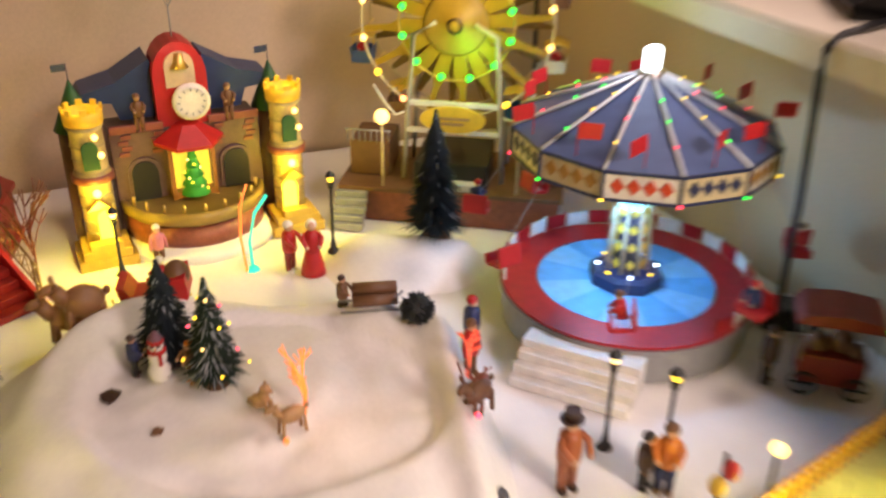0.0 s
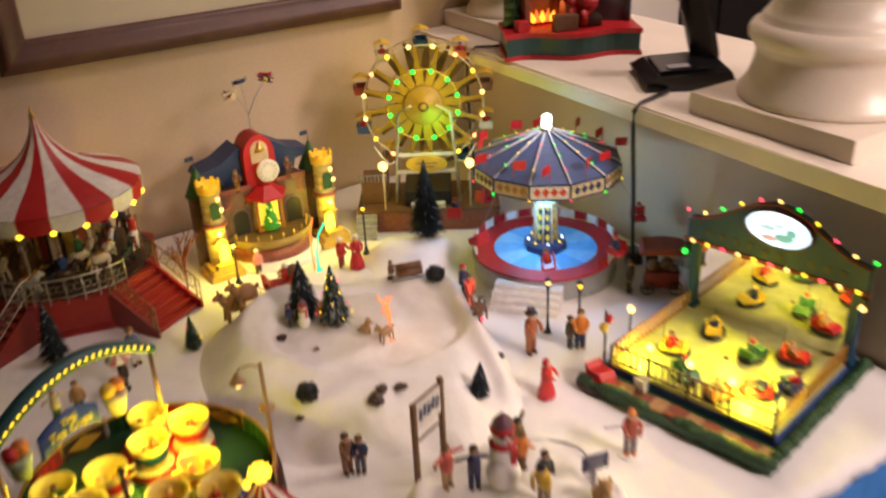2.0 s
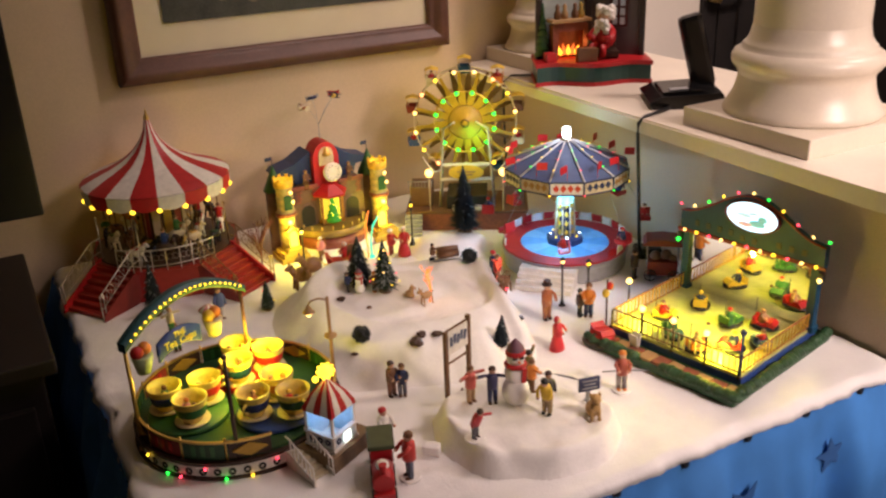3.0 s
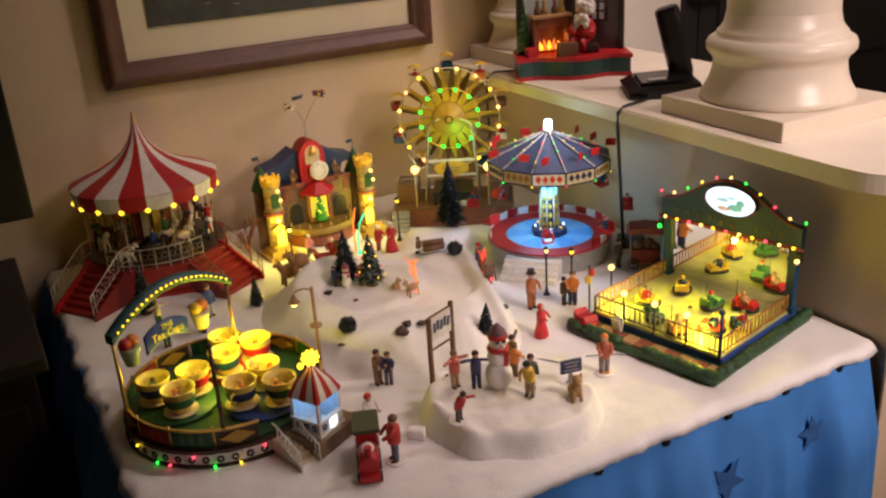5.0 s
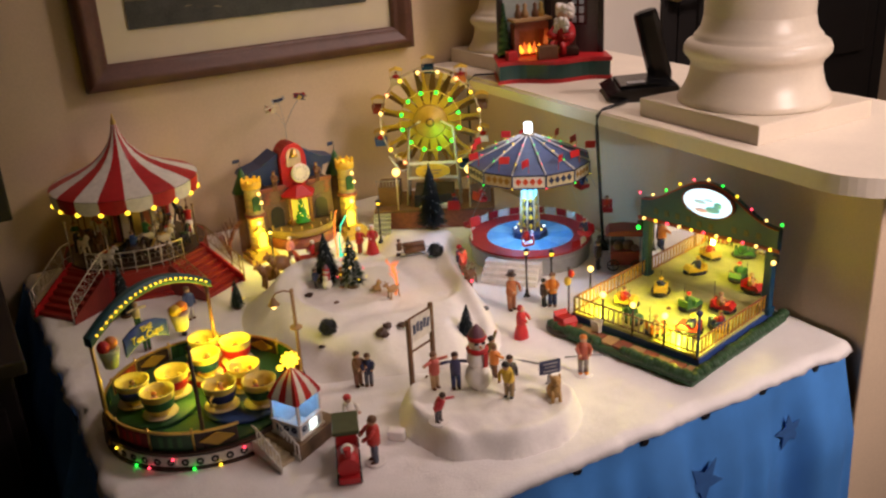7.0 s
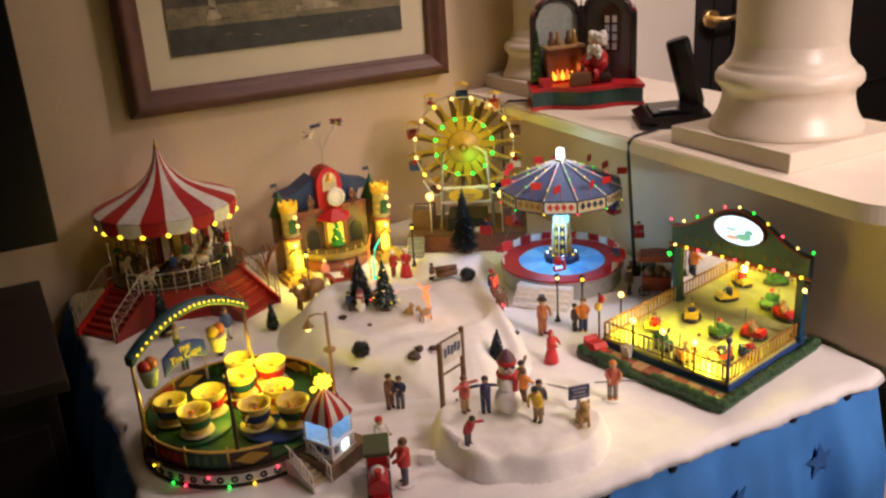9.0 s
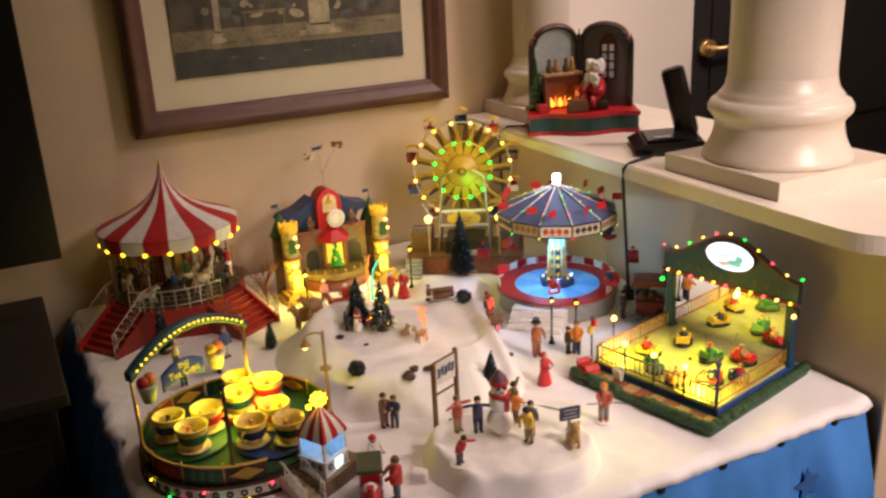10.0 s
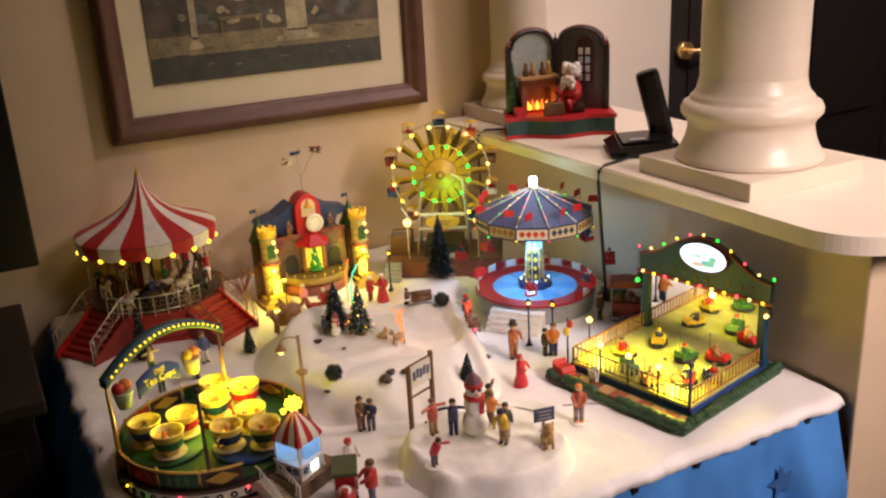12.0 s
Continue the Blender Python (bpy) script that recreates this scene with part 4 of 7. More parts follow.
    for k in range(10):
        x, z = polar(0.108, 36 * k + 18)
        g = part("gondola", shared("gondola_%d" % (k % 6), lambda: Shape().prism([(-0.012, 0.0), (-0.010, -0.016), (0.010, -0.016), (0.012, 0.0), (0.0105, 0.0), (0.009, -0.014), (-0.009, -0.014), (-0.0105, 0.0)], 0.026).box(0, 0.0125, -0.008, 0.018, 0.001, 0.014).box(0, -0.0125, -0.009, 0.018, 0.001, 0.012), hues[k % 6]), None, c, at=pose(x, 0, hub_z + z, 0, 0, 0))
        part("gondola_roof", shared("gondola_roof", lambda: Shape().prism([(-0.013, 0.012), (0.0, 0.017), (0.013, 0.012), (0.0, 0.0145)], 0.026).cyl(-0.011, 0, -0.002, 0.013, 0.0006, None, 6).cyl(0.011, 0, -0.002, 0.013, 0.0006, None, 6), YELLOW), None, g)
        if k % 2:
            part("rider", shared("wheel_rider", lambda: figure_shape(0.032, "front", legs=False), [SKIN, RED, NAVY, BROWN]), None, g, at=pose(0, 0, -0.022))
    return c


build_wheel()


# ---- flying swing ride ----
def build_swing():
    c = thing("swing_ride", pose(0.793, 0.947, 0.0, 0, 0, -50), "blue and red flying swing ride lit with white lights", "swing ride")
    R = 0.113
    part("base", Shape().lathe([(0.0, 0.0), (R - 0.004, 0.0), (R - 0.004, 0.024), (R, 0.027), (R, 0.033), (0.0, 0.033)], seg=48, smooth=False), GREY, c)
    part("ring", Shape().lathe([(0.080, 0.0335), (R - 0.002, 0.0335), (R - 0.002, 0.0362), (0.080, 0.0362), (0.080, 0.0335)], seg=48, smooth=False), RED, c, "red outer floor ring")
    for k in range(12):
        part("floor_panel", Shape().lathe([(0.026, 0.0335), (0.0788, 0.0335), (0.0788, 0.0358), (0.026, 0.0358)], seg=4, a0=30 * k + 0.7, a1=30 * k + 29.3, smooth=False), (SKY, paint("pale_blue", (0.24, 0.54, 0.84)))[k % 2], c)
    for k in range(4):
        part("step", Shape().box(0, -R - 0.001 - 0.0090 * k, (0.030 - 0.0072 * k) / 2, 0.098, 0.020, 0.030 - 0.0072 * k, bevel=0.0012), WHITE, c, "grey-white step")
    for k in range(20):
        a = 327 + 246 / 20 * (k + 0.5)
        x, y = polar(R - 0.004, a)
        part("fence_panel", shared("swing_fence_%d" % (k % 2), lambda: Shape().box(0, 0, 0.0095, 0.0185, 0.0020, 0.0135, bevel=0.0006).cyl(-0.011, 0, 0, 0.018, 0.0011, None, 6), (RED, WHITE)[k % 2]), None, c, at=pose(x, y, 0.0355, 0, 0, a + 90))
    part("pedestal", Shape().lathe([(0.0, 0.0355), (0.033, 0.0355), (0.033, 0.046), (0.028, 0.049), (0.0, 0.049)], seg=8, smooth=False), NAVY, c, "dark eight-sided pedestal")
    part("core", Shape().cyl(0, 0, 0.049, 0.128, 0.0110, 0.0095, 16), NAVY, c)
    for k in range(8):
        x, y = polar(0.0185, 45 * k)
        u, v = polar(0.0150, 45 * k)
        part("pillar", Shape().tube([(x, y, 0.046), (u, v, 0.130)], 0.0015, 6), CREAM, c)
        for j in range(4):
            x2, y2 = polar(0.0165 - 0.0008 * j, 45 * k + 22.5)
            part("lattice", shared("swing_lattice", lambda: Shape().prism([(0, -0.006), (0.0036, 0), (0, 0.006), (-0.0036, 0)], 0.0012), NAVY if k % 2 else YELLOW), None, c, at=pose(x2, y2, 0.058 + 0.0165 * j, 0, 0, 45 * k + 22.5 + 90))
    part("lit_head", Shape().cyl(0, 0, 0.108, 0.126, 0.0132, 0.0132, 16), L_BLUE, c, "pale blue lit column head")
    part("collar", Shape().lathe([(0.014, 0.126), (0.024, 0.134), (0.026, 0.146), (0.020, 0.150), (0.020, 0.165)], seg=24), NAVY, c, "dark blue collar")
    n = 12
    step = 360 / n
    for k in range(n):
        a = step * k
        part("roof_panel", Shape().lathe([(0.009, 0.2235), (0.040, 0.2085), (0.080, 0.1920), (0.1085, 0.1815), (0.1085, 0.1795), (0.009, 0.2210)], seg=1, a0=a, a1=a + step, smooth=False), paint("slate_blue", (0.085, 0.13, 0.29)), c)
        val = part("valance", Shape().lathe([(0.1085, 0.1815), (0.1090, 0.1595), (0.1072, 0.1595), (0.1067, 0.1815), (0.1085, 0.1815)], seg=1, a0=a, a1=a + step, smooth=False), (CREAM, WHITE)[k % 2], c, "cream valance board")
        mid = a + step / 2
        rr = 0.1092 * math.cos(radians(step / 2))
        for j in range(4):
            off = (j - 1.5) * 0.0118
            x, y = polar(rr, mid)
            part("diamond", shared("diamond_%d" % (k % 3), lambda: Shape().prism([(0, -0.0066), (0.0052, 0), (0, 0.0066), (-0.0052, 0)], 0.0016), (paint("diamond_red", (0.60, 0.06, 0.02)), NAVY, paint("diamond_ochre", (0.38, 0.20, 0.04)))[k % 3]), None, val, at=pose(x, y, 0.1705, 0, 0, mid + 90) @ pose(off, 0, 0))
        x0, y0 = polar(0.010, a)
        x1, y1 = polar(0.1090, a)
        part("rib", Shape().tube([(x0, y0, 0.2245), (x1, y1, 0.1828)], 0.0016, 6), paint("lit_rib", (0.70, 0.74, 0.80)), c, "white roof rib")
        for f in (0.28, 0.5, 0.76):
            bulb(c, x0 + (x1 - x0) * f, y0 + (y1 - y0) * f, 0.2268 - 0.0417 * f, (L_GRN, L_YEL, L_RED)[(k + int(f * 10)) % 3], 0.0011)
        xe, ye = polar(0.1095, a)
        part("trim_post", Shape().box(0, 0, 0, 0.0022, 0.0022, 0.023), NAVY, c, at=pose(xe, ye, 0.1705, 0, 0, a))
        bulb(c, *polar(0.1105, a), 0.1585, (L_YEL, L_RED, L_GRN)[k % 3], 0.0015)
        xf, yf = polar(0.100, a + step / 2)
        part("flag", Shape().cyl(0, 0, 0, 0.024, 0.0005, None, 6).box(0.0092, 0, 0.0190, 0.018, 0.0008, 0.0125, rz=4, ry=6), paint("flag_red", (0.62, 0.02, 0.03)), c, "small red flag", at=pose(xf, yf, 0.184, 0, 0, 50 + (-22, 14, 30, -6)[k % 4] + 180 * (k % 2)))
    part("roof_edge", Shape().lathe([(0.1080, 0.1820), (0.1100, 0.1820), (0.1100, 0.1795), (0.1080, 0.1795)], seg=n, smooth=False).lathe([(0.1080, 0.1600), (0.1104, 0.1600), (0.1104, 0.1578), (0.1080, 0.1578)], seg=n, smooth=False), NAVY, c)
    part("underside", Shape().lathe([(0.020, 0.1630), (0.1065, 0.1612)], seg=n, smooth=False), NAVY, c)
    part("top_lamp", Shape().lathe([(0.0, 0.2470), (0.0055, 0.2465), (0.0072, 0.2440), (0.0072, 0.2300), (0.0055, 0.2280), (0.0, 0.2275)], seg=16), L_WHITE, c, "bright white top lamp")
    part("lamp_collar", Shape().lathe([(0.010, 0.2225), (0.0105, 0.2275), (0.007, 0.2290), (0.0, 0.2290)], seg=16), SILVER, c)
    for k in range(8):
        a = 45 * k + 14
        x, y = polar(0.098, a)
        X, Y = polar(0.138, a)
        z = 0.082 + 0.012 * math.sin(k * 1.7)
        seat = part("swing_seat", shared("swing_seat", lambda: Shape().box(0, 0, 0, 0.022, 0.018, 0.003, bevel=0.001).box(0, 0.009, 0.008, 0.022, 0.003, 0.016, bevel=0.001).box(0, -0.009, 0.004, 0.022, 0.003, 0.008, bevel=0.001), RED), None, c, "red hanging seat", at=pose(X, Y, z, 12, 0, a))
        part("chain", Shape().tube([(x, y, 0.161), (X, Y, z + 0.014)], 0.0004, 5), GREY, c)
        if k != 5:
            part("rider", shared("swing_rider_%d" % (k % 3), lambda: figure_shape(0.040, "front", legs=False), [SKIN, (RED, NAVY, GREEN)[k % 3], NAVY, (BROWN, RED, GREEN)[k % 3]]), None, seat, at=pose(0, 0, -0.010))
    for k in range(8):
        x, y = polar(0.026, 45 * k + 22)
        bulb(c, x, y, 0.0510, L_YEL if k % 2 else L_WHITE, 0.0015)
    return c


build_swing()


# ---- bumper car arena ----
def build_arena():
    c = thing("bumper_car_arena", pose(0.7925, 0.580, 0.0, 0, 0, -76.8), "green bumper car arena with yellow lit floor and fairy lights", "bumper car ride")
    part("ground_plate", Shape().box(0.0, -0.008, 0.006, 0.250, 0.262, 0.012, bevel=0.004), DKGREEN, c, "dark green ground plate")
    part("plinth", Shape().box(0.0, 0.000, 0.0165, 0.222, 0.202, 0.011, bevel=0.001), BLUE, c)
    part("floor", Shape().box(0.0, -0.002, 0.0235, 0.216, 0.196, 0.004), paint("arena_floor", (0.50, 0.50, 0.18), rough=0.28, var=0.3, scale=40), c, "shiny pale yellow arena floor")
    rnd = random.Random(5)
    for k in range(11):
        part("path_slab", Shape().box(-0.112 + 0.0224 * k, -0.122, 0.0135, 0.0205, 0.020 + 0.004 * rnd.random(), 0.005, bevel=0.0015, rz=rnd.uniform(-4, 4)), (TAN, BRICK)[k % 2], c)
    hedge = Shape()
    for k in range(60):
        if k < 38:
            x, y = -0.122 + 0.246 * (k / 37), -0.136 + 0.003 * rnd.random()
            if 13 < k < 20:
                continue
        else:
            x, y = 0.120 + 0.003 * rnd.random(), -0.130 + 0.245 * ((k - 38) / 21)
        hedge.ball(x, y, 0.0145, 0.0072 + 0.0022 * rnd.random(), 1, 1, 0.85, 8)
    part("hedge", hedge, paint("hedge_green", (0.018, 0.065, 0.020), bump=0.9, var=0.35, fine=900), c, "low clipped green hedge")

    def fence(x0, y0, x1, y1, n, hue, rail_hue, name="fence"):
        f = part(name, Shape().tube([(x0, y0, 0.0500), (x1, y1, 0.0500)], 0.0014, 6).tube([(x0, y0, 0.0285), (x1, y1, 0.0285)], 0.0011, 6), rail_hue, c)
        for k in range(n + 1):
            t = k / n
            part("picket", shared("picket_" + hue.name, lambda: Shape().box(0, 0, 0.0135, 0.0019, 0.0019, 0.027), hue), None, f, at=pose(x0 + (x1 - x0) * t, y0 + (y1 - y0) * t, 0.0245))
        return f

    ochre = paint("ochre", (0.62, 0.34, 0.04))
    fence(-0.106, -0.096, 0.106, -0.096, 24, CREAM, BROWN)
    fence(-0.106, -0.096, -0.106, 0.082, 20, ochre, BRICK)
    fence(0.106, -0.096, 0.106, 0.082, 20, ochre, BRICK)
    for x in (-0.106, -0.053, 0.0, 0.053, 0.106):
        p = part("lamp_post", Shape().cyl(x, -0.0985, 0.020, 0.066 if abs(x) < 0.1 else 0.050, 0.0018, 0.0014, 8).cyl(x, -0.0985, 0.020, 0.024, 0.0032, None, 8), DKBROWN, c)
        if abs(x) < 0.1:
            bulb(p, x, -0.0985, 0.0695, L_WARM, 0.0046)
    part("corner_post", Shape().cyl(0.106, -0.0985, 0.020, 0.088, 0.0024, 0.0022, 8).ball(0.106, -0.0985, 0.090, 0.0045), NAVY, c)
    cf = part("corner_flag", Shape().cyl(-0.112, -0.105, 0.012, 0.100, 0.0015, None, 8), DKBROWN, c, "thin dark post with balloons")
    part("balloon", Shape().ball(-0.112, -0.108, 0.078, 0.0055, 1, 1, 1.3), YELLOW, cf, "yellow balloon")
    part("balloon", Shape().ball(-0.108, -0.104, 0.090, 0.0050, 1, 1, 1.3), RED, cf, "red balloon")
    # facade with the lit oval
    fy = 0.090
    for sx in (-1, 1):
        part("pillar", Shape().box(sx * 0.106, fy, 0.074, 0.013, 0.013, 0.104, bevel=0.0015).box(sx * 0.106, fy, 0.026, 0.018, 0.018, 0.010, bevel=0.0015), TEAL, c, "dark teal pillar")
        part("lantern", Shape().box(sx * 0.1165, fy - 0.006, 0.112, 0.008, 0.008, 0.014, bevel=0.001), BLACK, c)
        bulb(c, sx * 0.1165, fy - 0.012, 0.108, L_WARM if sx > 0 else L_GRN, 0.0036)
    head = [(-0.121, 0.126), (0.121, 0.126), (0.121, 0.160)] + [(0.121 * t, 0.160 + 0.048 * (0.5 + 0.5 * math.cos(math.pi * t)) ** 1.0) for t in np.linspace(0.86, -0.86, 23)] + [(-0.121, 0.160)]
    head = [(x * 0.97, z - 0.004) for x, z in head]
    part("header", Shape().prism(head, 0.012, m=pose(0, fy, 0)), TEAL, c, "curved dark teal header board")
    part("header_trim", Shape().tube([(x, fy - 0.006, z) for x, z in head[2:]], 0.0016, 6).box(0, fy - 0.0065, 0.1245, 0.242, 0.003, 0.005), DKRED, c)
    oval = Matrix.Diagonal((1.0, 0.54, 1, 1))
    part("oval_rim", Shape().lathe([(0.041, 0.0), (0.0445, 0.0), (0.0445, 0.004), (0.041, 0.005)], seg=40, m=pose(0.004, fy - 0.006, 0.1745, 90) @ oval), DKRED, c)
    part("oval_sign", Shape().cyl(0, 0, 0.0, 0.0035, 0.0415, None, 40, m=pose(0.004, fy - 0.006, 0.1745, 90) @ oval), glow("oval", (0.55, 0.82, 1.0), 2.2), c, "bright white lit oval sign")
    toy = Shape().paint(0).ball(-0.010, 0, -0.011, 0.007, 1.6, 0.10, 0.55).paint(1).ball(0.009, 0, -0.007, 0.009, 1.4, 0.10, 0.6).ball(0.017, 0, 0.001, 0.006, 1.2, 0.12, 0.9).paint(2).ball(-0.012, 0, 0.002, 0.006, 1.8, 0.12, 0.6).ball(0.002, 0, 0.007, 0.005, 1.5, 0.12, 0.5)
    part("oval_picture", toy, [glow("oval_pink", (0.9, 0.55, 0.55), 0.55), glow("oval_teal", (0.25, 0.62, 0.60), 0.55), glow("oval_pale", (0.55, 0.75, 0.85), 0.8)], c, "small painted cars on the sign", at=pose(0.004, fy - 0.0105, 0.1725))
    for k in range(10):
        if k == 6:
            continue
        part("lettering_bar", Shape().box(-0.088 + 0.0195 * k, fy - 0.0066, 0.1405 - (0.004 if 3 < k < 7 else 0), 0.0075, 0.0012, 0.0095, ry=(6, -5, 3)[k % 3], bevel=0.0004), mat("faded_gold", (0.055, 0.060, 0.050), 0.5), c)
    for k in range(11):
        bulb(c, -0.108 + 0.0216 * k, fy - 0.0095, 0.1255, (L_WARM, L_YEL, L_RED)[k % 3], 0.0025)
    for k in range(11):
        t = -0.98 + 0.196 * k
        z = 0.158 + (0.048 * (0.5 + 0.5 * math.cos(math.pi * min(0.86, abs(t)))) if abs(t) < 0.9 else 0.004)
        bulb(c, 0.123 * t, fy - 0.004, z + 0.003, (L_RED, L_WARM, L_GRN, L_YEL)[k % 4], 0.0022)
    part("back_wall", Shape().box(0, fy + 0.004, 0.0745, 0.212, 0.004, 0.103), BLACK, c)
    part("mirror", Shape().box(0, fy + 0.0005, 0.0745, 0.199, 0.002, 0.101), mat("mirror_foil", (0.86, 0.86, 0.84), 0.04, 1.0, var=0.0, bump=0.0), c, "mirror wall behind the arena floor")
    hues = [YELLOW, GREEN, ORANGE, RED, BLUE, GREEN, RED, YELLOW]
    for k, (x, y, a) in enumerate(((-0.060, -0.030, 20), (-0.020, -0.070, -30), (0.030, -0.078, 60), (0.060, -0.045, 200), (0.086, -0.010, 140), (0.02, 0.020, 80), (0.060, 0.045, 10), (-0.045, 0.040, 120))):
        def car():
            s = Shape().paint(0)
            s.prism([(-0.016, 0.005), (0.016, 0.005), (0.0175, 0.010), (0.012, 0.0155), (0.003, 0.014), (-0.002, 0.009), (-0.009, 0.010), (-0.012, 0.018), (-0.016, 0.018)], 0.020)
            s.paint(1).lathe([(0.0155, 0.002), (0.0185, 0.003), (0.0185, 0.0065), (0.0155, 0.0075)], seg=20, m=Matrix.Diagonal((1.12, 0.82, 1, 1)))
            s.paint(1).cyl(-0.014, 0, 0.016, 0.046, 0.0005, None, 6)
            return s
        b = part("bumper_car", shared("bumper_car_%d" % k, car, [hues[k], BLACK]), None, c, at=pose(x, y, 0.0255, 0, 0, a))
        part("driver", shared("driver_%d" % (k % 4), lambda: figure_shape(0.042, "front", legs=False), [SKIN, (RED, GREEN, TAN, NAVY)[k % 4], NAVY, (BROWN, RED, TAN, YELLOW)[k % 4]]), None, b, at=pose(-0.004, 0, -0.010, 0, 0, 90))
    part("display_car", Shape().prism([(-0.017, 0.004), (0.017, 0.004), (0.0185, 0.010), (0.012, 0.016), (0.0, 0.013), (-0.010, 0.012), (-0.016, 0.018)], 0.022).lathe([(0.0165, 0.002), (0.020, 0.003), (0.020, 0.007), (0.0165, 0.008)], seg=20, m=Matrix.Diagonal((1.12, 0.82, 1, 1))), RED, c, "red bumper car outside the fence", at=pose(-0.105, -0.122, 0.014, 0, 0, -20))
    show = c.children[-1]
    part("trim", Shape().lathe([(0.0196, 0.0070), (0.0206, 0.0080), (0.0196, 0.0090)], seg=20, m=Matrix.Diagonal((1.12, 0.82, 1, 1))), WHITE, show)
    part("driver", figure_shape(0.036, "front", legs=False), [SKIN, ORANGE, NAVY, BROWN], show, at=pose(-0.004, 0, -0.006, 0, 0, 90))
    part("soil_mound", Shape().ball(-0.108, -0.126, 0.006, 0.024, 1.15, 0.85, 0.45, 14), paint("soil", (0.035, 0.030, 0.018), bump=0.9, var=0.4), c, "dark soil mound under the display car")
    part("sandwich_board", Shape().box(-0.052, -0.118, 0.026, 0.014, 0.002, 0.020, rx=12, bevel=0.0006).box(-0.052, -0.111, 0.026, 0.014, 0.002, 0.020, rx=-12, bevel=0.0006), WHITE, c)
    return c


build_arena()

# ---- teacup ride ----
def text_mesh(words, size, depth, name="lettering"):
    cu = bpy.data.curves.new(name, "FONT")
    cu.body, cu.size, cu.extrude, cu.align_x, cu.align_y, cu.resolution_u = words, size, depth, "CENTER", "CENTER", 2
    ob = bpy.data.objects.new(name, cu)
    scene.collection.objects.link(ob)
    me = bpy.data.meshes.new_from_object(ob.evaluated_get(bpy.context.evaluated_depsgraph_get()))
    bpy.data.objects.remove(ob)
    bpy.data.curves.remove(cu)
    return me


